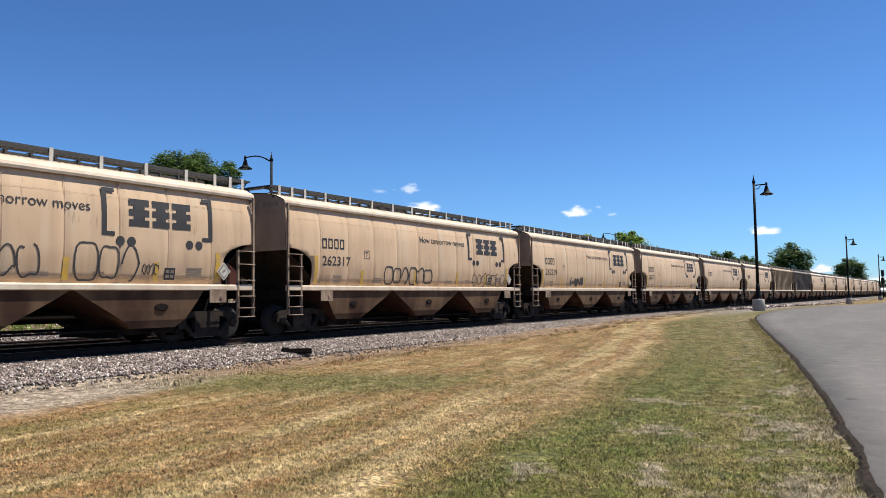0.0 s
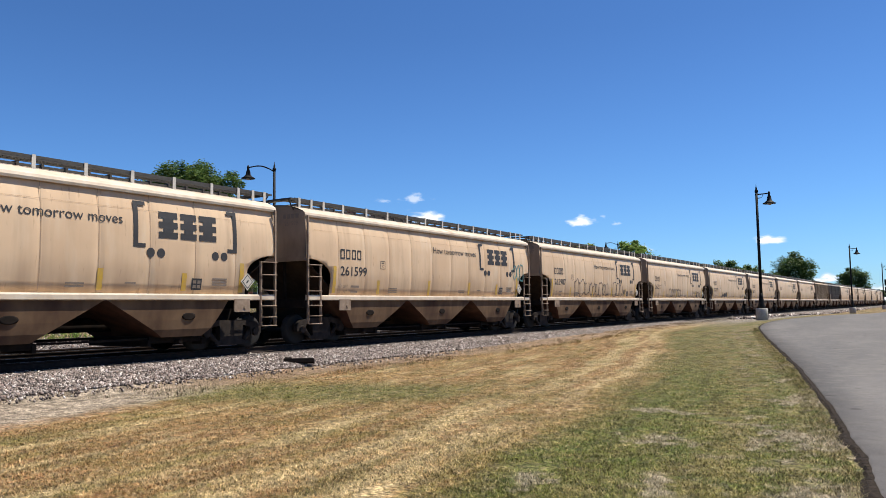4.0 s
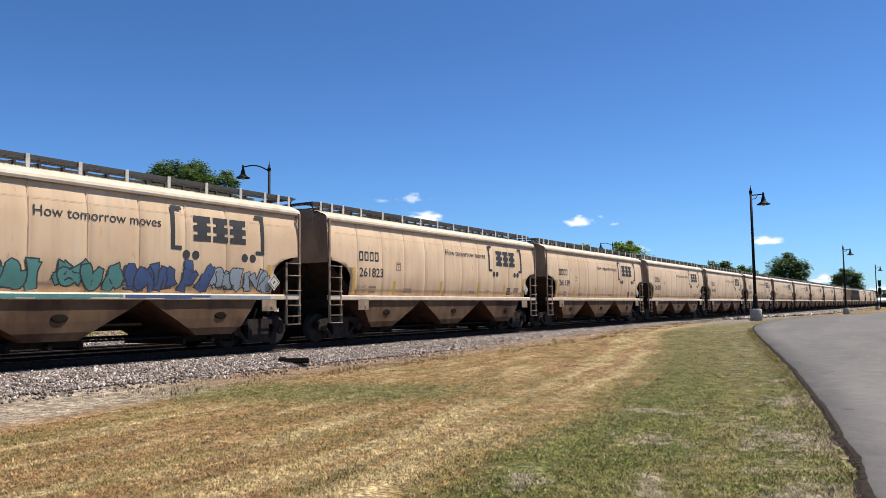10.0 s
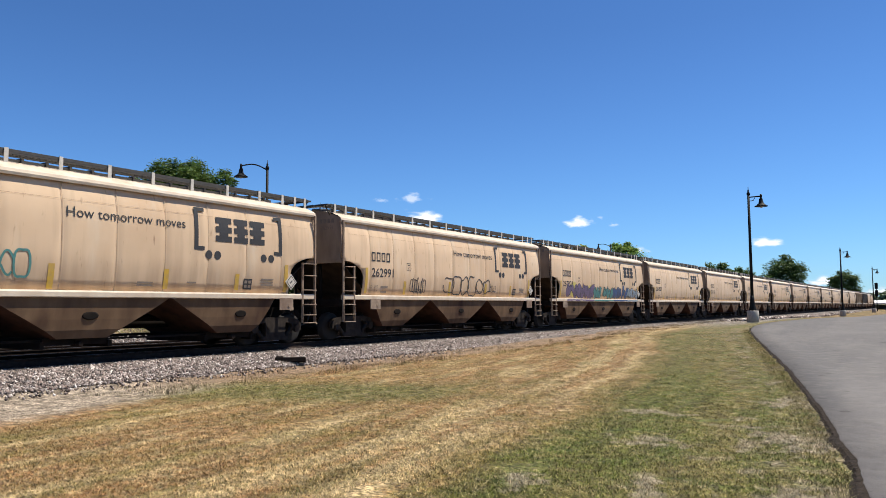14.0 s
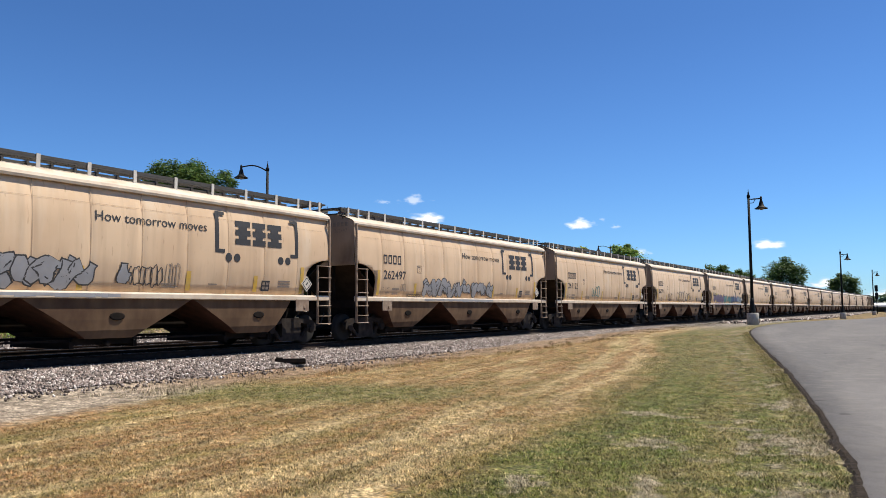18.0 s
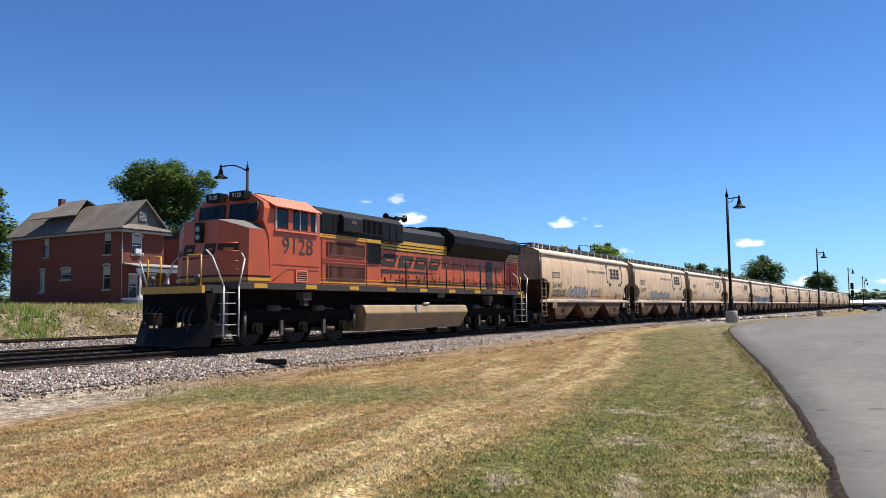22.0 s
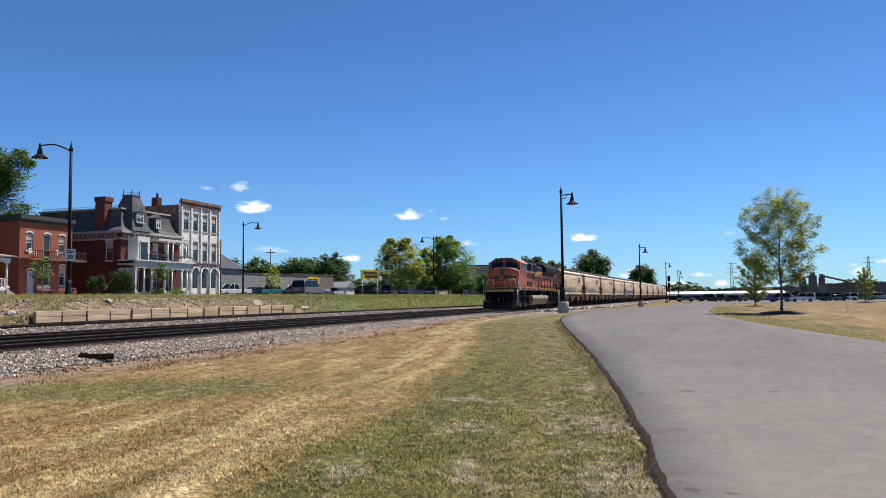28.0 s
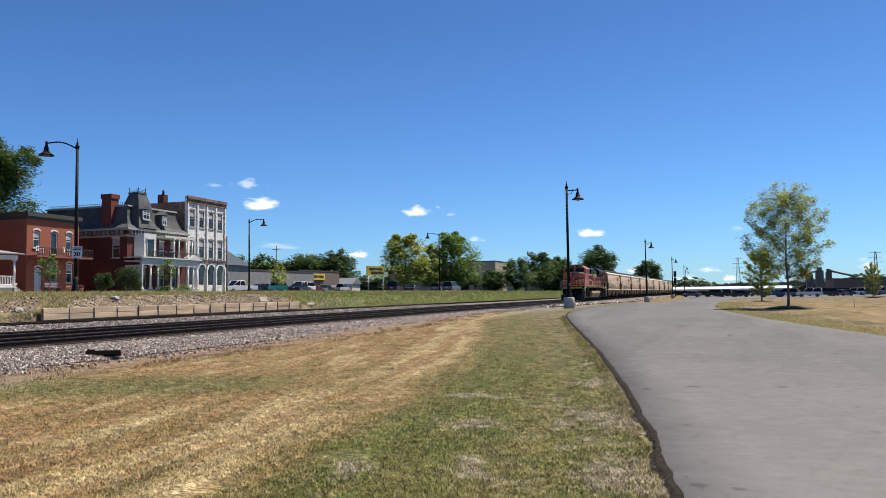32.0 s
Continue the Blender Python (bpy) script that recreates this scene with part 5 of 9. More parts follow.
    words_on("load_limit", "LMT", 0.13, M["ink_faint"], car, -5.80, 1.79, "small dark stencilled word")
    words_on("light_weight", "LT", 0.13, M["ink_faint"], car, -6.09, 1.62, "small dark stencilled word")
    words_on("light_weight", "WT", 0.13, M["ink_faint"], car, -5.80, 1.62, "small dark stencilled word")
    words_on("plate_letter", "C", 0.12, M["ink"], car, -3.83, 2.50, "small stencilled letter")
    mark("data_panel", M["ink"], car, 4.85, 1.75, 0.32, 0.30)
    for dy, dz in ((-0.07, 0.06), (0.07, 0.06), (-0.07, -0.06), (0.07, -0.06)):
        mark("data_window", M["ink_faint"], car, 4.85 + dy, 1.75 + dz, 0.10, 0.08, lift=0.008)
    for dy, dz, w, h in ((0, 0.13, 0.28, 0.015), (0, -0.13, 0.28, 0.015), (-0.13, 0, 0.015, 0.26), (0.13, 0, 0.015, 0.26), (0, 0.07, 0.14, 0.03)):
        mark("plate_mark", M["ink"], car, -3.83 + dy, 2.55 + dz, w, h)
    bm = bmesh.new()   # placard diamond on its bracket
    m = Matrix.Translation((1.60, 7.0 - 0.45, 1.85)) @ EAST_FACE @ Matrix.Rotation(radians(45), 4, "Z")
    box(bm, -0.17, 0.17, -0.17, 0.17, 0.0, 0.015, m)
    pl = part("placard", bm, M["placard"], car, "white diamond placard")
    bm = bmesh.new()
    for a, b, c, d in ((-0.14, 0.14, 0.12, 0.14), (-0.14, 0.14, -0.14, -0.12), (-0.14, -0.12, -0.14, 0.14), (0.12, 0.14, -0.14, 0.14), (-0.06, 0.06, -0.02, 0.02)):
        box(bm, a, b, c, d, 0.012, 0.018, m)
    part("placard_frame", bm, M["ink"], pl)
    return car


def number_car(car, number, scrawls):
    words_on("car_number", number, 0.42, M["ink"], car, -5.40, 2.27, "dark painted car number", 1.10, 0.004)
    me = lettering(number, 0.19)
    me.materials.append(M["ink_faint"])
    share("end_number", me, car, Matrix.Translation((0.95, -7.667, 3.72)) @ Euler((radians(90), 0, 0)).to_matrix().to_4x4(), "small faded car number")
    for k in range(4):
        bm = bmesh.new()
        box(bm, 0.62 + 0.17 * k, 0.74 + 0.17 * k, -7.668, -7.66, 3.88, 4.02)
        part("owner_mark", bm, M["ink_faint"], car)
    for kind, seed, a, b, z0, z1, key, n, w in scrawls:
        if kind == "scrawl":
            strokes("graffiti", M[key], car, seed, a, b, z0, z1, "sprayed graffiti scrawl", w, n)
        elif kind == "cloud":
            rng = random.Random(seed)
            for k in range(n):
                bm = bmesh.new()
                cy, cz, r = rng.uniform(a, b), rng.uniform(z0, z1), rng.uniform(0.6, 1.0) * w
                mid = bm.verts.new((side_x(cz) + 0.003, cy, cz))
                ring = []
                for i in range(14):
                    q = r * rng.uniform(0.8, 1.15)
                    zz = max(cz + 0.6 * q * math.sin(i * math.tau / 14), 1.51)
                    ring.append(bm.verts.new((side_x(zz) + 0.0025 + 0.0002 * k, cy + q * math.cos(i * math.tau / 14), zz)))
                for i in range(14):
                    bm.faces.new((mid, ring[i], ring[(i + 1) % 14]))
                part("graffiti_patch", bm, M[key], car, "thin patch of sprayed colour")
        else:
            throw_up(car, seed, a, b, z0, z1, n, key, thick=w, filled=kind == "fat")
            if kind == "fat":
                sill_paint(car, a, b, key)


NEAR_CARS = (("261447", [("scrawl", 1, -6.0, -4.1, 1.62, 2.08, "spray_black", 9, 0.05), ("fat", 2, -3.9, 0.1, 1.44, 2.4, "spray_silver", 5, 0.28), ("scrawl", 4, 0.3, 1.3, 1.6, 2.2, "spray_black", 6, 0.025), ("scrawl", 41, 1.4, 1.8, 1.6, 2.3, "ink_faint", 4, 0.02)]),
             ("262497", [("fat", 5, -3.5, 2.0, 1.46, 2.42, "spray_silver", 9, 0.25), ("scrawl", 6, -4.6, -3.6, 1.52, 1.62, "spray_black", 8, 0.02), ("scrawl", 61, -5.0, -4.7, 1.7, 2.0, "ink_faint", 3, 0.02)]),
             ("261122", [("scrawl", 7, -2.6, -1.4, 1.7, 2.4, "spray_teal", 4, 0.05)]),
             ("262991", [("scrawl", 8, -3.7, -2.7, 1.55, 2.2, "spray_black", 7, 0.03), ("scrawl", 9, -1.3, 2.5, 1.52, 2.36, "spray_black", 6, 0.045), ("scrawl", 81, 2.5, 3.0, 1.7, 2.0, "spray_black", 4, 0.02)]),
             ("262221", [("cloud", 14, -4.9, -1.5, 1.8, 2.25, "spray_haze", 7, 0.55), ("fat", 10, -5.6, -1.6, 1.44, 2.52, "spray_purple", 6, 0.27), ("fat", 11, -1.75, 1.6, 1.44, 2.45, "spray_teal", 7, 0.24), ("fat", 12, 1.65, 4.2, 1.44, 2.42, "spray_deep", 6, 0.23), ("fat", 13, 4.2, 6.4, 1.44, 2.36, "spray_ice", 6, 0.20)]),
             ("261823", []), ("261139", []), ("263075", []), ("261599", [("scrawl", 14, 6.0, 7.0, 2.2, 3.0, "spray_teal", 3, 0.05)]),
             ("262907", [("scrawl", 15, -3.6, -1.4, 1.52, 2.5, "spray_black", 3, 0.04), ("scrawl", 16, -1.4, 1.5, 1.53, 2.4, "spray_black", 6, 0.04), ("scrawl", 17, 2.3, 4.0, 1.53, 2.45, "spray_black", 3, 0.04), ("scrawl", 18, 4.05, 4.5, 1.7, 2.0, "spray_black", 4, 0.025)]),
             ("262317", [("scrawl", 17, -2.8, 0.2, 1.55, 2.2, "spray_black", 6, 0.05), ("scrawl", 18, 3.3, 6.2, 1.5, 2.1, "spray_black", 7, 0.03)]),
             ("262219", [("line", 19, -3.0, -1.2, 1.5, 2.2, "spray_olive", 4, 0.12)]), ("262171", []))
first_car = dress_car(build_hopper_car())
far_car = dress_car(build_hopper_car(False), False)
cars = [first_car]
for k in range(1, len(NEAR_CARS)):
    cars.append(copy_thing(first_car, Matrix()))
for k in range(len(NEAR_CARS), CAR_COUNT):
    if k in (15, 16):
        cars.append(build_hopper_car(False, M["car_tan" if k == 15 else "car_grey"], "old tan ribbed hopper railway car on the track" if k == 15 else "old weathered grey ribbed hopper railway car on the track"))
    else:
        cars.append(far_car if k == len(NEAR_CARS) else copy_thing(far_car, Matrix()))
for k, (number, scrawls) in enumerate(NEAR_CARS):
    number_car(cars[k], number, scrawls)

# ---- the locomotive ----
def east_plate(name, mat_, parent, x, y0, y1, z0, z1, t=0.01, label=""):
    bm = bmesh.new()
    box(bm, x, x + t, y0, y1, z0, z1)
    return part(name, bm, mat_, parent, label)


def slab(bm, plan, z0, z1, top=None):
    """A block over a plan outline; top may name another outline for its upper edge."""
    a = [bm.verts.new((x, y, z0)) for x, y in plan]
    b = [bm.verts.new((x, y, z1)) for x, y in (top or plan)]
    fs = [bm.faces.new(a), bm.faces.new(b)]
    for k in range(len(a)):
        fs.append(bm.faces.new((a[k], a[(k + 1) % len(a)], b[(k + 1) % len(a)], b[k])))
    bmesh.ops.recalc_face_normals(bm, faces=fs)


def louvre(name, parent, x, y0, y1, z0, z1, n, upright, mat_bar, label=""):
    """A recessed opening with a frame and bars across it."""
    bm = bmesh.new()
    box(bm, x - 0.02, x + 0.004, y0, y1, z0, z1)
    g = part(name, bm, M["black"], parent, label)
    bm = bmesh.new()
    for k in range(n):
        if upright:
            y = y0 + (y1 - y0) * (k + 0.5) / n
            box(bm, x, x + 0.03, y - 0.018, y + 0.018, z0, z1)
        else:
            z = z0 + (z1 - z0) * (k + 0.5) / n
            box(bm, x, x + 0.03, y0, y1, z - 0.015, z + 0.012)
    part("slat_set", bm, mat_bar, g)["kind"] = "stuff"
    bm = bmesh.new()
    for a, b, c, d in ((y0 - 0.05, y1 + 0.05, z0 - 0.05, z0), (y0 - 0.05, y1 + 0.05, z1, z1 + 0.05), (y0 - 0.05, y0, z0, z1), (y1, y1 + 0.05, z0, z1)):
        box(bm, x, x + 0.04, a, b, c, d)
    part("frame", bm, mat_bar, g)
    return g


def build_loco_truck(lo, yc):
    bm = bmesh.new()
    box(bm, -1.0, 1.0, -2.3, 2.3, 0.62, 0.9)
    truck = part("truck", bm, M["loco_under"], lo, "black three-axle truck", m=Matrix.Translation((0, yc, 0)))
    for s in (-1, 1):
        bm = bmesh.new()
        prism(bm, [(-2.75, 0.72), (-2.75, 1.02), (-2.3, 1.10), (2.3, 1.10), (2.75, 1.02), (2.75, 0.72), (2.4, 0.62), (1.6, 0.78), (0.5, 0.68), (-0.5, 0.68), (-1.6, 0.78), (-2.4, 0.62)], "x", *sorted((s * 1.02, s * 1.14)))
        part("side_frame", bm, M["loco_under"], truck)
        for q in (-2.05, 0, 2.05):
            bm = bmesh.new()
            box(bm, *sorted((s * 1.0, s * 1.2)), q - 0.22, q + 0.22, 0.36, 0.74)
            cyl(bm, (s * 1.2, q, 0.53), (s * 1.26, q, 0.53), 0.15, n=12)
            part("axle_box", bm, M["loco_under"], truck)
        for q in (-2.62, 2.62):
            bm = bmesh.new()
            cyl(bm, (s * 1.22, q, 0.38), (s * 1.22, q, 0.98), 0.06, n=8)
            cyl(bm, (s * 1.22, q, 0.30), (s * 1.22, q, 1.05), 0.03, n=6)
            part("damper", bm, M["steel_dull"], truck)
        for q in (-1.35, 0.75):
            bm = bmesh.new()
            cyl(bm, (s * 1.2, q - 0.25, 1.13), (s * 1.2, q + 0.2, 1.13), 0.10, n=10)
            cyl(bm, (s * 1.2, q + 0.2, 1.13), (s * 1.2, q + 0.75, 1.10), 0.025, n=6)
            part("brake_cylinder", bm, M["dusty"], truck, "dusty tan brake cylinder")
        for q in (-1.02, 1.02):
            bm = bmesh.new()
            box(bm, *sorted((s * 1.14, s * 1.22)), q - 0.06, q + 0.06, 0.30, 0.76)
            cyl(bm, (s * 1.2, q + 0.1, 0.45), (s * 1.2, q + 0.5, 0.45), 0.06, n=8)
            part("brake_rigging", bm, M["dusty"], truck)
    for q in (-2.05, 0, 2.05):
        build_wheelset(lo, yc + q, 0.53)
    return truck


def build_locomotive():
    lo = thing("locomotive", "orange and black diesel freight locomotive with yellow stripes", "locomotive")
    O, K, Y = M["orange"], M["loco_black"], M["loco_yellow"]
    bm = bmesh.new()
    box(bm, -1.55, 1.55, -9.55, 9.95, 1.69, 1.88)
    part("deck", bm, M["deck_grey"], lo, "dark grey walkway deck")
    for k in range(9):
        for s in (-1, 1):
            y = -8.65 + 2.26 * k
            bm = bmesh.new()
            box(bm, *sorted((s * 1.55, s * 1.558)), y - 0.27, y + 0.27, 1.72, 1.85)
            part("sill_marker", bm, Y, lo, "yellow reflective sill marker")
    bm = bmesh.new()
    box(bm, -0.85, 0.85, -9.3, 9.7, 1.05, 1.69)
    part("underframe", bm, M["loco_under"], lo)
    # nose, cab and roof
    bm = bmesh.new()
    plan = [(-1.5, -8.2), (-1.5, -9.12), (-0.72, -9.62), (0.72, -9.62), (1.5, -9.12), (1.5, -8.2)]
    top = [(-1.47, -8.2, 3.48), (-1.47, -9.05, 3.46), (-0.70, -9.54, 3.72), (0.70, -9.54, 3.72), (1.47, -9.05, 3.46), (1.47, -8.2, 3.48)]
    low_ring = [bm.verts.new((x, y, 1.88)) for x, y in plan]
    top_ring = [bm.verts.new(p) for p in top]
    for k in range(6):
        bm.faces.new((low_ring[k], low_ring[(k + 1) % 6], top_ring[(k + 1) % 6], top_ring[k]))
    bm.faces.new(low_ring)
    bmesh.ops.recalc_face_normals(bm, faces=bm.faces)
    nose = part("nose", bm, O, lo, "wide orange nose")
    bm = bmesh.new()
    a = [bm.verts.new((x, y, z + 0.002)) for x, y, z in top]
    b = [bm.verts.new(p) for p in ((-1.42, -8.2, 3.52), (-1.1, -8.5, 3.72), (-0.72, -9.0, 3.77), (0.72, -9.0, 3.77), (1.1, -8.5, 3.72), (1.42, -8.2, 3.52))]
    for k in range(5):
        bm.faces.new((a[k], a[k + 1], b[k + 1], b[k]))
    bm.faces.new(b)
    bmesh.ops.recalc_face_normals(bm, faces=bm.faces)
    part("nose_top", bm, M["antiglare"], nose, "dull grey anti-glare nose top")
    for z, zz in ((1.93, 2.02), (2.05, 2.09)):
        bm = bmesh.new()
        e = 0.012
        pl = [(-1.5 - e, -8.2), (-1.5 - e, -9.12 - e), (-0.72, -9.62 - e), (0.72, -9.62 - e), (1.5 + e, -9.12 - e), (1.5 + e, -8.2)]
        slab(bm, pl, z, zz)
        part("nose_stripe", bm, Y if zz < 2.05 else M["loco_black"], nose)
    bm = bmesh.new()
    box(bm, -0.15, 0.15, -9.64, -9.5, 3.06, 3.66)
    part("headlight_box", bm, K, nose)
    for z in (3.22, 3.46):
        bm = bmesh.new()
        turned(bm, [(0.09, 0), (0.09, 0.03), (0.06, 0.05)], 14, Matrix.Translation((0, -9.64, z)) @ Euler((radians(90), 0, 0)).to_matrix().to_4x4())
        part("headlight", bm, M["lens"], nose, "clear round headlight")
    def nose_y(x, z):
        """The nose's front skin at x and z."""
        u = (z - 1.88) / 1.7
        return -9.62 + 0.08 * u + max(0.0, abs(x) - 0.71) * 0.64 - 0.008
    for xa, xb in ((-1.24, -0.72), (-0.66, -0.2), (0.18, 0.66), (0.72, 1.24)):   # maker's emblem as slanted blocks
        for (p, q, z0, z1), mt, out in (((xa, xb, 2.70, 3.02), M["emblem_dark"], 0.0), ((xa + 0.16, xb - 0.12, 2.82, 2.89), O, 0.004)):
            bm = bmesh.new()
            f = [bm.verts.new((x + 0.25 * (z - 2.86), nose_y(x, z) - out, z)) for x, z in ((p, z0), (q, z0), (q, z1), (p, z1))]
            bm.faces.new(f)
            part("emblem", bm, mt, nose, "dark slanted emblem block")
    bm = bmesh.new()
    f = [bm.verts.new((x, nose_y(x, z), z)) for x, z in ((-0.7, 2.56), (0.5, 2.63), (-0.7, 2.64))]
    bm.faces.new(f)
    part("emblem", bm, M["emblem_dark"], nose)
    for z in (2.25, 2.50, 2.78, 3.02):
        bm = bmesh.new()
        cyl(bm, (0.75, -9.62, z), (1.3, -9.30, z), 0.012, n=5)
        part("grab_iron", bm, O, nose)
    # cab
    bm = bmesh.new()
    sec = [(-1.5, 1.88), (1.5, 1.88), (1.5, 3.3), (1.5, 3.75), (1.5, 4.12), (1.42, 4.30), (0.95, 4.57), (0, 4.62), (-0.95, 4.57), (-1.42, 4.30), (-1.5, 4.12), (-1.5, 3.75), (-1.5, 3.3)]
    a = [bm.verts.new((x, -8.2 - (0.32 * smooth_step(3.1, 3.7, z) - 0.12 * smooth_step(3.8, 4.6, z)), z)) for x, z in sec]
    b = [bm.verts.new((x, -5.92, z)) for x, z in sec]
    fs = [bm.faces.new(a), bm.faces.new(b)]
    for k in range(len(a)):
        fs.append(bm.faces.new((a[k], a[(k + 1) % len(a)], b[(k + 1) % len(a)], b[k])))
    bmesh.ops.recalc_face_normals(bm, faces=fs)
    cab = part("cab", bm, O, lo, "orange driver's cab")
    for s in (-1, 1):
        bm = bmesh.new()
        vs = [bm.verts.new(p) for p in ((s * 1.68, -8.15, 4.19), (s * 1.68, -6.0, 4.17), (s * 0.95, -5.95, 4.60), (s * 0.95, -8.3, 4.60))]
        bm.faces.new(vs)
        ob = part("awning", bm, M["orange_pale"], cab, "sun-faded sloping cab awning")
        ob.modifiers.new("thick", "SOLIDIFY").thickness = 0.03
        bm = bmesh.new()
        box(bm, *sorted((s * 1.49, s * 1.512)), -7.98, -6.15, 3.57, 4.15)
        w = part("side_window", bm, M["window_dark"], cab, "dark cab side window")
        for ya, yb in ((-8.02, -7.95), (-7.45, -7.25), (-6.92, -6.88), (-6.55, -6.4), (-6.17, -6.1)):
            bm = bmesh.new()
            box(bm, *sorted((s * 1.5, s * 1.53)), ya, yb, 3.54, 4.17)
            part("mullion", bm, M["steel_light"] if yb - ya < 0.1 else O, w)
        bm = bmesh.new()
        box(bm, *sorted((s * 1.5, s * 1.56)), -8.05, -6.05, 3.46, 3.51)
        part("armrest", bm, M["orange_pale"], cab)
        bm = bmesh.new()
        for a_, b_ in (((-7.6), (-5.93)),):
            box(bm, *sorted((s * 1.5, s * 1.512)), -8.1, -5.95, 2.435, 2.45)
            cyl(bm, (s * 1.505, -8.1, 1.95), (s * 1.505, -7.5, 2.32), 0.012, n=4)
            box(bm, *sorted((s * 1.5, s * 1.512)), -7.5, -5.95, 2.31, 2.325)
        part("panel_seam", bm, M["loco_seam"], cab)
    louvre("cab_vent", cab, 1.5, -7.05, -6.6, 1.98, 2.26, 4, False, M["orange_pale"])
    for xa, xb in ((-1.2, -0.12), (0.12, 1.25)):
        bm = bmesh.new()
        vs = [bm.verts.new(p) for p in ((xa, -8.545, 3.78), (xb, -8.545, 3.78), (xb, -8.475, 4.27), (xa, -8.475, 4.27))]
        bm.faces.new(vs)
        ob = part("windscreen", bm, M["window_dark"], cab, "dark cab windscreen")
        ob.modifiers.new("thick", "SOLIDIFY").thickness = 0.02
        bm = bmesh.new()
        tube(bm, [(xa, -8.555, 3.76), (xb, -8.555, 3.76), (xb, -8.48, 4.29), (xa, -8.48, 4.29), (xa, -8.555, 3.76)], 0.022, 6)
        cyl(bm, (xb - 0.25, -8.5, 4.36), (xb - 0.5, -8.57, 3.98), 0.012, n=4)
        part("windscreen_seal", bm, M["black"], cab)
    for x, w in ((0.50, 0.31), (-0.50, 0.31)):
        bm = bmesh.new()
        box(bm, x - w, x + w, -8.62, -8.3, 4.42, 4.68)
        nb = part("number_board", bm, M["loco_black"], cab, "black lit number board")
        me = lettering("9128", 0.19)
        me.materials.append(M["white"])
        share("number", me, nb, Matrix.Translation((x, -8.625, 4.55)) @ Euler((radians(90), 0, 0)).to_matrix().to_4x4(), "white painted number")
    bm = bmesh.new()
    box(bm, -0.45, 0.45, -7.6, -6.8, 4.60, 4.76)
    part("air_conditioner", bev(bm, 0.03), M["dusty"], cab)
    me = lettering("9128", 0.72, stretch=1.02, bold=0.0)
    me.materials.append(M["ink"])
    share("road_number", me, cab, Matrix.Translation((1.512, -6.98, 3.02)) @ EAST_FACE, "large dark road number")
    # equipment hood behind the cab
    bm = bmesh.new()
    box(bm, -1.45, 1.45, -5.9, -2.42, 1.88, 3.46)
    hood = part("front_hood", bm, O, lo, "orange equipment hood")
    bm = bmesh.new()
    sec = [(1.47, 3.56), (1.47, 4.26), (1.2, 4.47), (-1.2, 4.47), (-1.47, 4.26), (-1.47, 3.56)]
    prism(bm, sec, "y", -5.88, -0.95)
    upper = part("upper_hood", bm, K, lo, "black upper hood with doors and grilles")
    bm = bmesh.new()
    box(bm, -1.475, 1.475, -5.9, -2.41, 3.44, 3.56)
    part("hood_stripe", bm, Y, lo)
    for z0, z1 in ((2.90, 3.28), (2.12, 2.5)):
        louvre("air_intake", hood, 1.45, -5.45, -3.45, z0, z1, 34, True, M["orange_grime"], "rusty barred air intake")
        bm = bmesh.new()
        for a, b, c, d in ((-5.75, -3.25, z1 + 0.22, z1 + 0.25), (-5.75, -3.25, z0 - 0.28, z0 - 0.25), (-3.28, -3.25, z0 - 0.25, z1 + 0.22), (-5.75, -5.72, z0 - 0.25, z1 + 0.22)):
            box(bm, 1.45, 1.475, a, b, c, d)
        part("panel_rim", bm, O, hood)
    louvre("tall_grille", hood, 1.45, -3.2, -2.5, 2.74, 3.38, 16, True, M["loco_black"], "black barred grille")
    louvre("upper_grille", upper, 1.47, -3.6, -2.4, 3.74, 4.20, 16, True, K)
    bm = bmesh.new()
    prism(bm, [(1.46, 3.66), (1.66, 3.70), (1.66, 4.16), (1.60, 4.26), (1.40, 4.30)], "y", -4.85, -3.75)
    part("equipment_box", bev(bm, 0.02), M["loco_grey"], upper, "black equipment box on the hood side")
    for ya, yb in ((-5.8, -5.3), (-5.2, -4.9), (-2.3, -1.95), (-1.85, -1.5), (-1.4, -1.05)):
        east_plate("hood_door", K, upper, 1.47, ya, yb, 3.62, 4.15, 0.015)
    east_plate("data_plate", M["dusty"], upper, 1.661, -4.42, -4.12, 3.98, 4.10, 0.006)
    for z0, z1, m_ in ((1.94, 1.99, Y), (2.06, 2.09, Y)):
        bm = bmesh.new()
        box(bm, -1.462, 1.462, -5.9, -2.42, z0, z1)
        part("hood_stripe", bm, m_, lo)
    # long hood over the engine
    bm = bmesh.new()
    box(bm, -1.25, 1.25, -2.42, 9.85, 1.88, 3.30)
    long_hood = part("long_hood", bm, M["orange_dull"], lo, "orange engine hood with doors")
    bm = bmesh.new()
    box(bm, -1.258, 1.258, -2.42, 9.85, 3.30, 3.70)
    part("hood_stripe", bm, Y, lo, "broad yellow stripe with dark lines")
    bm = bmesh.new()
    for z in (3.40, 3.52, 3.29, 3.70):
        box(bm, -1.264, 1.264, -2.42, 9.85, z - 0.015, z + 0.015)
    for z in (2.05,):
        box(bm, -1.262, 1.262, -2.42, 9.85, z, z + 0.025)
    part("stripe_line", bm, K, lo)
    bm = bmesh.new()
    box(bm, -1.26, 1.26, -2.42, 9.85, 1.94, 1.99)
    box(bm, -1.26, 1.26, -2.42, 9.85, 2.09, 2.12)
    part("hood_stripe", bm, Y, lo)
    bm = bmesh.new()
    prism(bm, [(1.25, 3.71), (1.25, 4.05), (0.95, 4.28), (-0.95, 4.28), (-1.25, 4.05), (-1.25, 3.71)], "y", -0.95, 2.75)
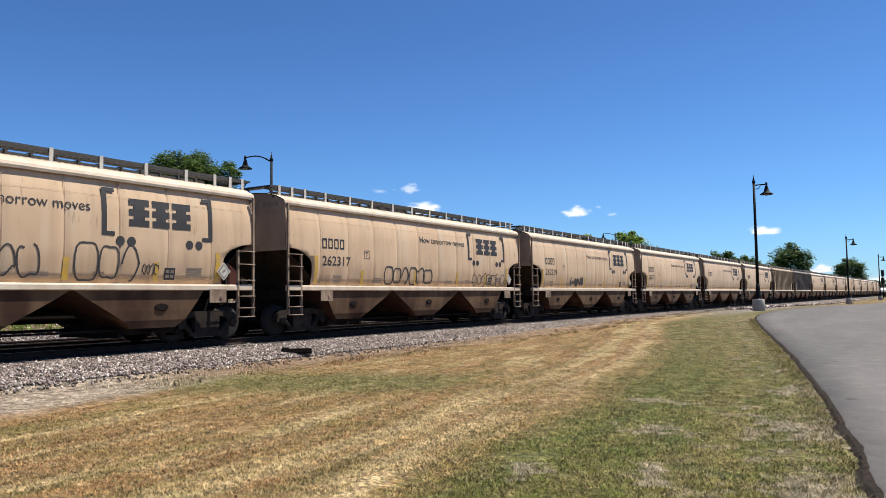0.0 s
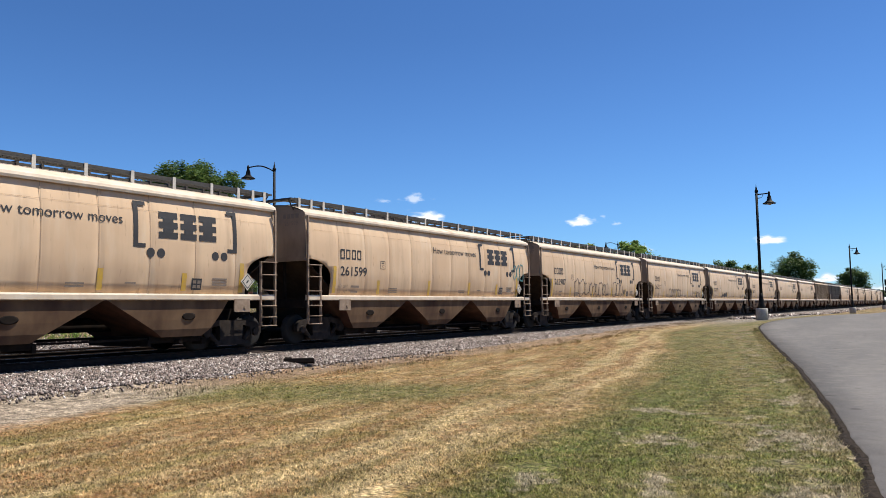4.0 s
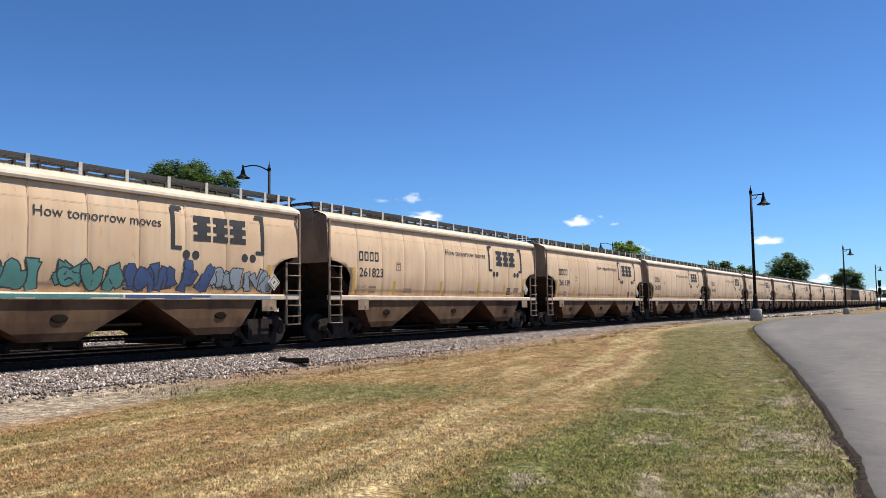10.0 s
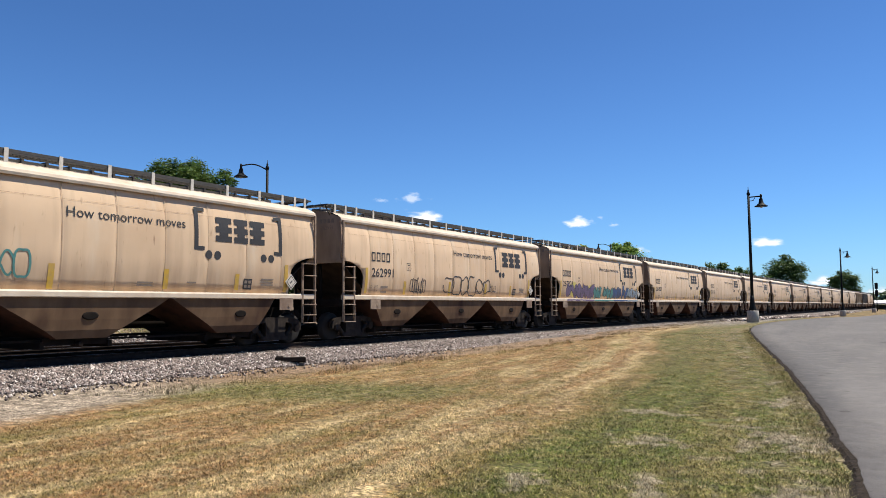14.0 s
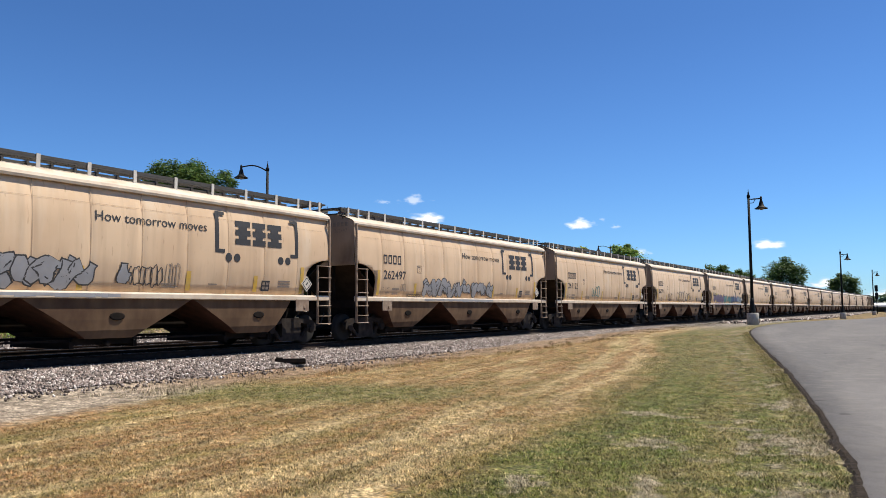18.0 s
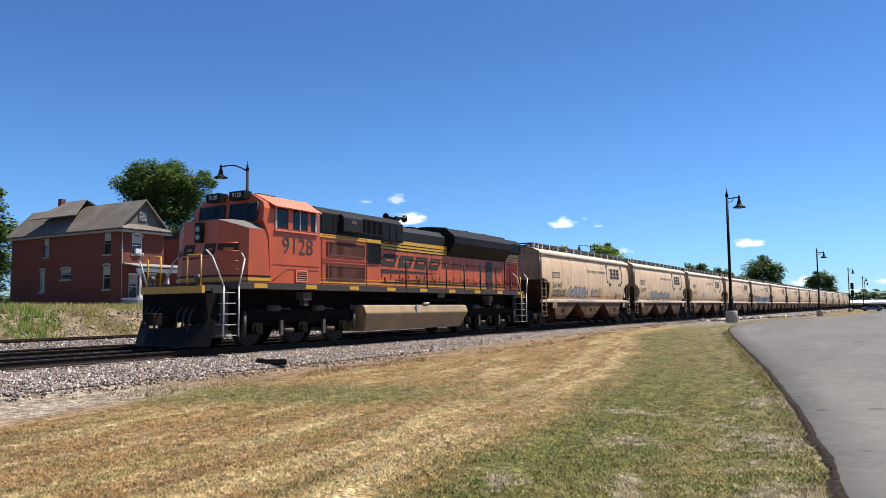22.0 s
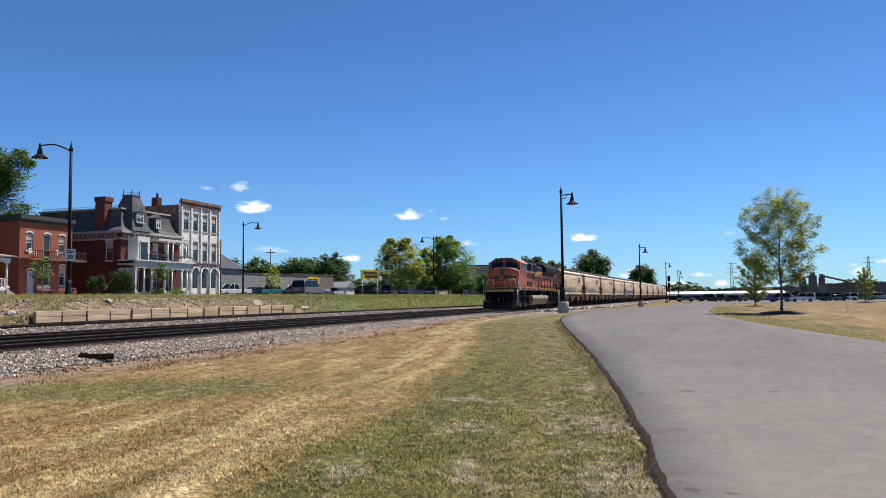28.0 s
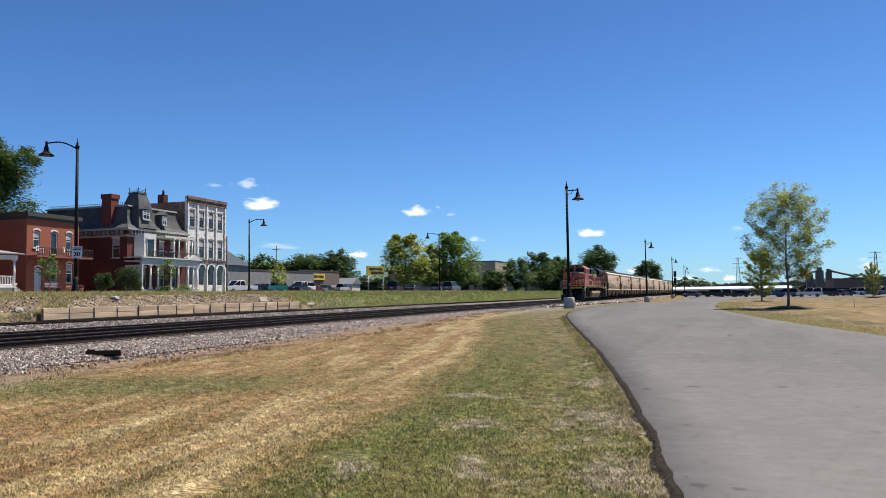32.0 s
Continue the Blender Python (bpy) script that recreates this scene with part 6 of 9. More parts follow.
    part("engine_roof", bm, M["loco_grey"], lo, "faded grey-black engine roof")
    for k in range(20):
        y = -2.1 + 0.6 * k
        bm = bmesh.new()
        box(bm, 1.25, 1.256, y - 0.006, y + 0.006, 2.14, 3.28)
        for z in (2.3, 2.95):
            box(bm, 1.25, 1.275, y + 0.03, y + 0.045, z - 0.06, z + 0.06)
        part("door_seam", bm, M["loco_seam"], long_hood)
        if k % 2 == 0:
            bm = bmesh.new()
            box(bm, 1.25, 1.30, y + 0.22, y + 0.3, 2.12, 2.26)
            part("door_latch", bm, O, long_hood)
    for k, (y, w) in enumerate(((-1.55, 0.95), (-0.42, 0.95), (0.68, 0.90), (1.72, 0.82))):   # maker's emblem as slanted blocks
        for grow, mt, lift in ((0.0, M["emblem_dark"], 1.263),):
            bm = bmesh.new()
            z0, z1 = 2.66 - grow, 3.12 + grow
            f = [bm.verts.new(p) for p in ((lift, y - w / 2 - 0.12 - grow, z0), (lift, y + w / 2 - 0.16 + grow, z0), (lift, y + w / 2 + 0.12 + grow, z1), (lift, y - w / 2 + 0.1 - grow, z1))]
            bm.faces.new(f)
            part("emblem", bm, mt, long_hood, "dark slanted emblem block")
        bm = bmesh.new()
        f = [bm.verts.new(p) for p in ((1.266, y - 0.26, 2.86), (1.266, y + 0.22, 2.86), (1.266, y + 0.25, 2.92), (1.266, y - 0.23, 2.92))]
        bm.faces.new(f)
        part("emblem", bm, O, long_hood)
    bm = bmesh.new()
    f = [bm.verts.new(p) for p in ((1.263, -2.3, 2.40), (1.263, 2.1, 2.50), (1.263, -2.3, 2.56))]
    bm.faces.new(f)
    part("emblem", bm, M["emblem_dark"], long_hood, "dark tapering emblem stroke")
    # radiator with its flared sides
    bm = bmesh.new()
    prism(bm, [(1.26, 3.28), (1.64, 3.82), (1.64, 4.12), (1.2, 4.48), (-1.2, 4.48), (-1.64, 4.12), (-1.64, 3.82), (-1.26, 3.28)], "y", 2.75, 8.35)
    rad = part("radiator", bm, K, lo, "black flared radiator housing")
    bm = bmesh.new()
    prism(bm, [(1.3, 3.70), (1.42, 3.8), (1.42, 4.2), (1.2, 4.4), (-1.2, 4.4), (-1.42, 4.2), (-1.42, 3.8), (-1.3, 3.70)], "y", 8.35, 9.9)
    rear = part("rear_cap", bm, K, lo)
    louvre("rear_louvre", rear, 1.42, 8.6, 9.7, 3.85, 4.15, 5, False, K)
    for y in (3.6, 5.5, 7.4):
        bm = bmesh.new()
        turned(bm, [(0.75, 0), (0.75, 0.10), (0.7, 0.13), (0.2, 0.13)], 24, Matrix.Translation((0, y, 4.48)))
        part("roof_fan", bm, K, rad, "round black roof fan")
    bm = bmesh.new()
    box(bm, 1.25, 1.262, 6.35, 7.0, 1.95, 3.2)
    part("open_doorway", bm, M["black"], long_hood)
    louvre("rear_grille", long_hood, 1.26, 8.35, 9.65, 2.05, 3.2, 18, True, M["red_grime"], "deep red rear grille")
    # roof fittings
    bm = bmesh.new()
    cyl(bm, (0.75, -0.55, 4.25), (0.75, -0.55, 4.58), 0.09, n=8)
    box(bm, 0.5, 1.0, -0.68, -0.42, 4.52, 4.60)
    horn = part("horn", bm, K, lo, "black air horn cluster")
    for x, d in ((0.55, 1), (0.75, -1), (0.95, 1)):
        bm = bmesh.new()
        turned(bm, [(0.04, -0.1), (0.05, 0.28), (0.08, 0.42), (0.15, 0.50), (0.14, 0.52)], 12, Matrix.Translation((x, -0.55, 4.62)) @ Euler((radians(-90 * d), 0, 0)).to_matrix().to_4x4())
        part("horn_bell", bm, K, horn)
    bm = bmesh.new()
    box(bm, -0.25, 0.25, 1.5, 1.95, 4.26, 4.50)
    part("exhaust_stack", bev(bm, 0.02), M["loco_grey"], lo)
    # fuel tank
    bm = bmesh.new()
    prism(bm, [(1.30, 1.23), (1.45, 1.20), (1.55, 0.93), (1.30, 0.30), (-1.30, 0.30), (-1.55, 0.93), (-1.45, 1.20), (-1.30, 1.23)], "y", -3.45, 4.05)
    for v in bm.verts:
        if v.co.z < 0.5:
            v.co.y *= 0.93
    tank = part("fuel_tank", bev(bm, 0.04, 2), M["tank"], lo, "dusty tan fuel tank")
    bm = bmesh.new()
    box(bm, 1.50, 1.56, -0.15, 0.02, 0.92, 1.22)
    cyl(bm, (1.45, 0.5, 1.25), (1.45, 0.9, 1.28), 0.05, n=8)
    part("filler", bm, M["steel_light"], tank)
    bm = bmesh.new()
    box(bm, 1.45, 1.5, 1.6, 2.1, 1.52, 1.68)
    part("junction_box", bm, M["steel_dull"], lo)
    for y0, y1, z in ((-3.3, -0.9, 1.45), (0.2, 3.9, 1.42)):
        bm = bmesh.new()
        tube(bm, [(1.2, y0, z), (1.2, y1 - 0.3, z), (1.25, y1, z + 0.15)], 0.05, 8)
        part("air_pipe", bm, M["loco_under"], lo)
    for s in (-1, 1):
        for yc, sg in ((-6.3, 1), (6.6, 1)):
            bm = bmesh.new()
            box(bm, *sorted((s * 1.15, s * 1.45)), yc - 0.35, yc + 0.05, 1.38, 1.62)
            box(bm, *sorted((s * 1.2, s * 1.4)), yc - 0.25, yc - 0.05, 1.2, 1.38)
            part("sand_box", bm, M["dusty"], lo)
    build_loco_truck(lo, -6.35)
    build_loco_truck(lo, 6.75)
    # ends: platforms, plough, couplers, steps and rails
    for q in (-1, 1):
        bm = bmesh.new()
        box(bm, -1.0, 1.0, *sorted((q * 9.5, q * 10.55)), 1.62, 1.80)
        part("end_platform", bm, M["deck_grey"], lo)
        bm = bmesh.new()
        box(bm, -1.25, 1.25, *sorted((q * 10.5, q * 10.6)), 1.56, 1.76)
        part("end_sill", bm, Y, lo, "yellow end sill")
        bm = bmesh.new()
        box(bm, -1.3, 1.3, *sorted((q * 10.0, q * 10.5)), 0.75, 1.56)
        part("end_plate", bm, M["loco_under"], lo)
        bm = bmesh.new()
        box(bm, -0.12, 0.12, *sorted((q * 10.5, q * 11.1)), 0.76, 0.94)
        box(bm, -0.16, 0.16, *sorted((q * 11.0, q * 11.32)), 0.68, 1.02)
        part("coupler", bev(bm, 0.02), M["dark"], lo)
        for x in (-0.95, -0.7, -0.45, 0.45, 0.7, 0.95):
            bm = bmesh.new()
            tube(bm, [(x, q * 10.52, 1.2), (x, q * 10.72, 1.0), (x * 0.98, q * 10.78, 0.6), (x * 0.9, q * 10.75, 0.42)], 0.03)
            part("air_hose", bm, M["black"], lo)
        bm = bmesh.new()
        vs = []
        for x, y in ((-1.52, 10.45), (-0.5, 11.0), (0.5, 11.0), (1.52, 10.45)):
            vs.append((bm.verts.new((x, q * (y + 0.12), 0.10)), bm.verts.new((x, q * (y - 0.1), 0.80 if abs(x) > 1 else 0.60))))
        for a, b in zip(vs, vs[1:]):
            bm.faces.new((a[0], b[0], b[1], a[1]))
        ob = part("plough", bm, M["plough"], lo, "black worn snow plough")
        ob.modifiers.new("thick", "SOLIDIFY").thickness = 0.03
        for x in (-0.95, 0.95):
            bm = bmesh.new()
            turned(bm, [(0.10, 0), (0.10, 0.10), (0.075, 0.12)], 12, Matrix.Translation((x, q * 10.42, 1.98)) @ Euler((radians(-90 * q), 0, 0)).to_matrix().to_4x4())
            cyl(bm, (x, q * 10.42, 1.8), (x, q * 10.42, 1.9), 0.03, n=6)
            part("ditch_light", bm, M["steel_dull"], lo, "round ditch light")
        for s in (-1, 1):
            bm = bmesh.new()
            for k in range(5):
                box(bm, *sorted((s * 1.12, s * 1.55)), *sorted((q * (9.58 + 0.02 * k), q * (10.0 + 0.02 * k))), 0.36 + 0.30 * k, 0.385 + 0.30 * k)
            steps = part("steps", bm, M["steel_light"], lo, "pale edged boarding steps")
            bm = bmesh.new()
            box(bm, *sorted((s * 1.08, s * 1.12)), *sorted((q * 9.5, q * 10.1)), 0.3, 1.7)
            part("step_backing", bm, M["black"], steps)
            for y in (9.55, 10.12):
                bm = bmesh.new()
                tube(bm, [(s * 1.58, q * y, 0.34), (s * 1.58, q * y, 1.75), (s * 1.5, q * (y + (0.35 if y > 10 else -0.3)), 2.55), (s * 1.3, q * (y + (0.40 if y > 10 else -0.35)), 2.75)], 0.022, 6)
                part("handrail", bm, M["rail_white"], lo, "white boarding handrail")
        bm = bmesh.new()
        for x in (-1.1, -0.55, 0.55, 1.1):
            cyl(bm, (x, q * 10.5, 1.76), (x, q * 10.5, 2.62), 0.022, n=6)
        for a, b in ((-1.1, -0.55), (0.55, 1.1)):
            cyl(bm, (a, q * 10.5, 2.62), (b, q * 10.5, 2.62), 0.022, n=6)
        part("end_handrail", bm, Y, lo, "yellow end handrail")
    for s in (-1, 1):
        bm = bmesh.new()
        cyl(bm, (s * 1.53, -0.85, 2.93), (s * 1.53, 9.9, 2.93), 0.02, n=6)
        part("walkway_rail", bm, K, lo, "black walkway handrail")
        for k in range(8):
            y = -0.85 + 1.535 * k
            bm = bmesh.new()
            cyl(bm, (s * 1.53, y, 1.70), (s * 1.53, y, 2.93), 0.026, n=6)
            part("stanchion", bm, K, lo)
    return lo


loco = build_locomotive()

# ---- houses along the street ----
def wall_mesh(face, at, u0, u1, z0, z1, holes, thick=0.3):
    """A wall with openings through it. face e looks east at x = at, u along y; face s looks south at y = at, u along x."""
    bm = bmesh.new()
    us = sorted({u0, u1, *[h[0] for h in holes], *[h[1] for h in holes]})
    zs = sorted({z0, z1, *[h[2] for h in holes], *[h[3] for h in holes]})
    for a, b in zip(us, us[1:]):
        for c, d in zip(zs, zs[1:]):
            um, zm = (a + b) / 2, (c + d) / 2
            if any(h[0] < um < h[1] and h[2] < zm < h[3] for h in holes):
                continue
            if face == "e":
                box(bm, at - thick, at, a, b, c, d)
            else:
                box(bm, a, b, at, at + thick, c, d)
    bmesh.ops.remove_doubles(bm, verts=bm.verts, dist=0.001)
    return bm


def fbox(bm, face, at, out0, out1, u0, u1, z0, z1):
    """A block on a wall's face, from out0 to out1 before it."""
    if face == "e":
        box(bm, at + min(out0, out1), at + max(out0, out1), u0, u1, z0, z1)
    else:
        box(bm, u0, u1, at - max(out0, out1), at - min(out0, out1), z0, z1)


def add_window(parent, face, at, u, z, w, h, trim, sill=True, door=False, lintel=True, lights=2, arch=0.0, door_mat=None):
    """A framed window or door in an opening: frame, pane, sill and head."""
    bm = bmesh.new()
    fw = 0.07
    for a, b, c, d in ((u - w / 2, u + w / 2, z, z + fw), (u - w / 2, u + w / 2, z + h - fw, z + h), (u - w / 2, u - w / 2 + fw, z + fw, z + h - fw), (u + w / 2 - fw, u + w / 2, z + fw, z + h - fw)):
        fbox(bm, face, at, -0.14, -0.05, a, b, c, d)
    if lights >= 2 and not door:
        fbox(bm, face, at, -0.13, -0.06, u - w / 2 + fw, u + w / 2 - fw, z + h * 0.5 - 0.03, z + h * 0.5 + 0.03)
    if lights >= 4:
        fbox(bm, face, at, -0.12, -0.07, u - 0.025, u + 0.025, z + fw, z + h - fw)
    win = part("door" if door else "window", bm, trim, parent)
    bm = bmesh.new()
    fbox(bm, face, at, -0.13, -0.11, u - w / 2 + fw, u + w / 2 - fw, z + fw, z + h - fw)
    part("leaf" if door and door_mat else "pane", bm, door_mat if door_mat else M["glass_dark"], win)
    if not door and lights >= 2:
        bm = bmesh.new()
        fbox(bm, face, at, -0.10, -0.085, u - w / 2 + fw, u + w / 2 - fw, z + h * 0.62, z + h - fw)
        part("blind", bm, M["blind"], win)
    if sill:
        bm = bmesh.new()
        fbox(bm, face, at, -0.05, 0.08, u - w / 2 - 0.1, u + w / 2 + 0.1, z - 0.12, z)
        part("sill", bm, M["stone_trim"], win)
    if lintel:
        bm = bmesh.new()
        a, b, c = u - w / 2 - 0.06, u + w / 2 + 0.06, z + h - 0.02
        us = [a + (b - a) * k / 8 for k in range(9)]
        up = [arch * (1 - (2 * k / 8 - 1) ** 2) for k in range(9)]
        line = [(q, c + e) for q, e in zip(us, up)] + [(q, c + 0.15 + e) for q, e in zip(us[::-1], up[::-1])]
        if face == "e":
            prism(bm, line, "x", at - 0.05, at + 0.05)
        else:
            prism(bm, line, "y", at - 0.05, at + 0.05)
        part("lintel", bm, trim, win)
    return win


def railing(parent, pts, z0, z1, mat_, spacing=0.16):
    """Baluster railing between points of the plan."""
    for (xa, ya), (xb, yb) in zip(pts, pts[1:]):
        bm = bmesh.new()
        L = math.hypot(xb - xa, yb - ya)
        n = max(2, int(L / spacing))
        for k in range(n + 1):
            x, y = xa + (xb - xa) * k / n, ya + (yb - ya) * k / n
            box(bm, x - 0.02, x + 0.02, y - 0.02, y + 0.02, z0 + 0.08, z1 - 0.06)
        for z in (z0 + 0.05, z1 - 0.06):
            cyl(bm, (xa, ya, z), (xb, yb, z), 0.035, n=6)
        part("railing", bm, mat_, parent)


def column(parent, x, y, z0, z1, r=0.11, mat_=None):
    bm = bmesh.new()
    box(bm, x - r * 1.5, x + r * 1.5, y - r * 1.5, y + r * 1.5, z0, z0 + 0.18)
    cyl(bm, (x, y, z0 + 0.18), (x, y, z1 - 0.16), r, r * 0.85, n=10)
    box(bm, x - r * 1.5, x + r * 1.5, y - r * 1.5, y + r * 1.5, z1 - 0.16, z1)
    part("column", bm, mat_ or M["white_wood"], parent)


def brown_house():
    H = thing("house", "red brick gabled house with brown shingle roof and white porch", "house", "houses along the street", at=pose(-60, 45.15, 2.2))
    W, D, E = 4.75, 17.0, 7.15
    east = [(1.2, 2.3, 4.75, 6.45), (0.9, 1.9, 0.65, 2.9), (2.9, 3.9, 0.65, 3.0)]
    part("wall", wall_mesh("e", 0, 0, W, 0, E, east), M["brick"], H)
    south = [(-2.45, -1.4, 4.75, 6.8), (-2.45, -1.4, 1.55, 3.7), (-8.8, -7.2, 2.6, 3.6), (-11.65, -10.75, 4.9, 6.8), (-12.1, -11.3, 1.5, 3.6)]
    part("wall", wall_mesh("s", 0, -D, -0.3, 0, E, south), M["brick"], H)
    part("wall", wall_mesh("s", W - 0.3, -D, -0.3, 0, E, []), M["brick"], H)
    part("wall", wall_mesh("e", -D + 0.3, 0.3, W - 0.3, 0, E, []), M["brick"], H)
    for (a, b, c, d) in east[:1]:
        w = add_window(H, "e", 0, (a + b) / 2, c, b - a, d - c, M["white_wood"], arch=0.18)
        bm = bmesh.new()
        fbox(bm, "e", 0, -0.08, 0.25, 1.45, 2.05, 4.85, 5.3)
        part("air_conditioner", bm, M["white_wood"], w)
    add_window(H, "e", 0, 1.4, 0.65, 1.0, 2.25, M["white_wood"])
    add_window(H, "e", 0, 3.4, 0.65, 1.0, 2.35, M["white_wood"], door=True, sill=False)
    for k, (a, b, c, d) in enumerate(south):
        add_window(H, "s", 0, (a + b) / 2, c, b - a, d - c, M["brick_trim"] if k in (0, 3) else M["blind"], arch=0.12)
    # gable roof, ridge running back from the street, with a hipped front skirt
    e = 0.45
    bm = bmesh.new()
    ridge = 9.95
    sheet(bm, [[(-D - e, -e, E - 0.05), (0.4, -e, E - 0.05)], [(-D - e, W / 2, ridge), (0.4, W / 2, ridge)], [(-D - e, W + e, E - 0.05), (0.4, W + e, E - 0.05)]])
    roof = part("roof", bm, M["shingle_brown"], H, "weathered brown shingle roof")
    roof.modifiers.new("thick", "SOLIDIFY").thickness = 0.14
    bm = bmesh.new()
    sheet(bm, [[(-14, -4.5 + 2.2, E + 1.6), (-6.5, -4.5 + 2.2, E + 1.6)], [(-11.5, W / 2, ridge + 0.7), (-8.5, W / 2, ridge + 0.7)], [(-14, W + 2.2, E + 1.6), (-6.5, W + 2.2, E + 1.6)]])
    for v in bm.verts:
        v.co.y = W / 2 + (v.co.y - W / 2) * 0.55
    r2 = part("roof", bm, M["shingle_brown"], H)
    r2.modifiers.new("thick", "SOLIDIFY").thickness = 0.1
    bm = bmesh.new()
    prism(bm, [(0, E), (W, E), (W / 2, ridge - 0.15)], "x", -0.2, 0.0)
    gable = part("gable", bm, M["shingle_brown"], H)
    bm = bmesh.new()
    fbox(bm, "e", 0, 0.02, 0.06, W / 2 - 0.55, W / 2 + 0.35, E + 0.75, E + 1.65)
    for k in range(7):
        fbox(bm, "e", 0, 0.05, 0.10, W / 2 - 0.5, W / 2 + 0.3, E + 0.8 + 0.12 * k, E + 0.86 + 0.12 * k)
    part("gable_vent", bm, M["grey_wood"], gable)
    bm = bmesh.new()   # skirt roof and cornice
    sheet(bm, [[(0.75, -e, E - 0.1), (0.75, W + e, E - 0.1)], [(-0.05, 0.2, E + 0.45), (-0.05, W - 0.2, E + 0.45)]])
    r3 = part("roof", bm, M["shingle_brown"], H)
    r3.modifiers.new("thick", "SOLIDIFY").thickness = 0.1
    bm = bmesh.new()
    box(bm, 0.02, 0.65, -0.4, W + 0.4, E - 0.4, E - 0.22)
    box(bm, -D, 0.0, -0.42, -0.02, E - 0.38, E - 0.2)
    part("cornice", bm, M["grey_wood"], H)
    bm = bmesh.new()
    box(bm, -12.4, -11.9, 1.9, 2.4, 9.5, 10.95)
    part("chimney", bm, M["brick"], H)
    bm = bmesh.new()
    cyl(bm, (0.06, 0.1, 0.2), (0.06, 0.1, E - 0.3), 0.05, n=6)
    part("downpipe", bm, M["grey_wood"], H)
    # porch
    bm = bmesh.new()
    box(bm, 0.02, 2.4, 0.1, 6.6, 0.55, 0.75)
    porch = part("porch", bm, M["white_wood"], H, "white timber porch")
    bm = bmesh.new()
    box(bm, 0.1, 2.2, 0.2, 6.4, 0.0, 0.55)
    part("porch_base", bm, M["stone_trim"], porch)
    bm = bmesh.new()
    sheet(bm, [[(0.02, 0.0, 3.85), (0.02, 6.9, 3.85)], [(2.8, -0.2, 3.45), (2.8, 7.1, 3.45)]])
    ob = part("porch_roof", bm, M["porch_felt"], porch, "weathered grey porch roof")
    ob.modifiers.new("thick", "SOLIDIFY").thickness = 0.1
    bm = bmesh.new()
    box(bm, 2.2, 2.45, 0.0, 6.7, 3.05, 3.38)
    box(bm, 0.05, 2.2, 6.5, 6.7, 3.05, 3.38)
    part("porch_beam", bm, M["white_wood"], porch)
    for y in (0.35, 3.4, 6.45):
        column(porch, 2.3, y, 0.75, 3.06)
    railing(porch, [(2.3, 0.4), (2.3, 6.4)], 0.75, 1.6, M["white_wood"])
    bm = bmesh.new()
    for k in range(4):
        box(bm, 1.2, 2.2, 6.6 + 0.28 * k, 6.9 + 0.28 * k, 0.0, 0.6 - 0.15 * k)
    part("steps", bm, M["stone_trim"], porch)
    return H


def red_house():
    H = thing("house", "flat-roofed orange-red brick house with an iron balcony", "house", "houses along the street", at=pose(-60, 54.95, 2.2))
    W, D, E = 6.3, 12.0, 7.2
    east = [(0.75, 1.5, 4.35, 5.95), (2.8, 3.6, 3.8, 5.95), (4.65, 5.4, 4.4, 5.95), (0.95, 1.75, 0.15, 2.45), (2.8, 3.6, 1.1, 2.95), (4.75, 5.5, 1.1, 2.95)]
    part("wall", wall_mesh("e", 0, 0, W, 0, E, east), M["brick_orange"], H)
    for s in (0, W - 0.3):
        part("wall", wall_mesh("s", s, -D, -0.3, 0, E, []), M["brick_orange"], H)
    part("wall", wall_mesh("e", -D + 0.3, 0.3, W - 0.3, 0, E, []), M["brick_orange"], H)
    for k, (a, b, c, d) in enumerate(east):
        add_window(H, "e", 0, (a + b) / 2, c, b - a, d - c, M["white_wood"], arch=0.16, door=k in (1, 3), sill=k not in (1, 3), door_mat=M["door_pale"] if k == 3 else None)
    bm = bmesh.new()
    box(bm, -D - 0.1, 0.3, -0.15, W + 0.15, E + 0.1, E + 0.5)
    box(bm, -D, 0.18, -0.05, W + 0.05, E - 0.15, E + 0.1)
    part("cornice", bm, M["roof_dark"], H, "dark overhanging cornice")
    bm = bmesh.new()
    box(bm, 0.02, 1.2, 0.1, W + 0.7, 3.45, 3.6)
    balc = part("balcony", bm, M["brick_trim"], H)
    railing(balc, [(1.15, 0.15), (1.15, W + 0.6)], 3.6, 4.4, M["iron"], 0.2)
    for y in (0.6, 3.2, 5.8):
        bm = bmesh.new()
        tube(bm, [(0.02, y, 2.6), (1.1, y, 3.42)], 0.03)
        part("bracket", bm, M["iron"], balc)
    bm = bmesh.new()
    box(bm, 0.3, 1.6, 0.2, W + 1.2, 0.0, 0.12)
    part("front_slab", bm, M["concrete"], H)
    return H


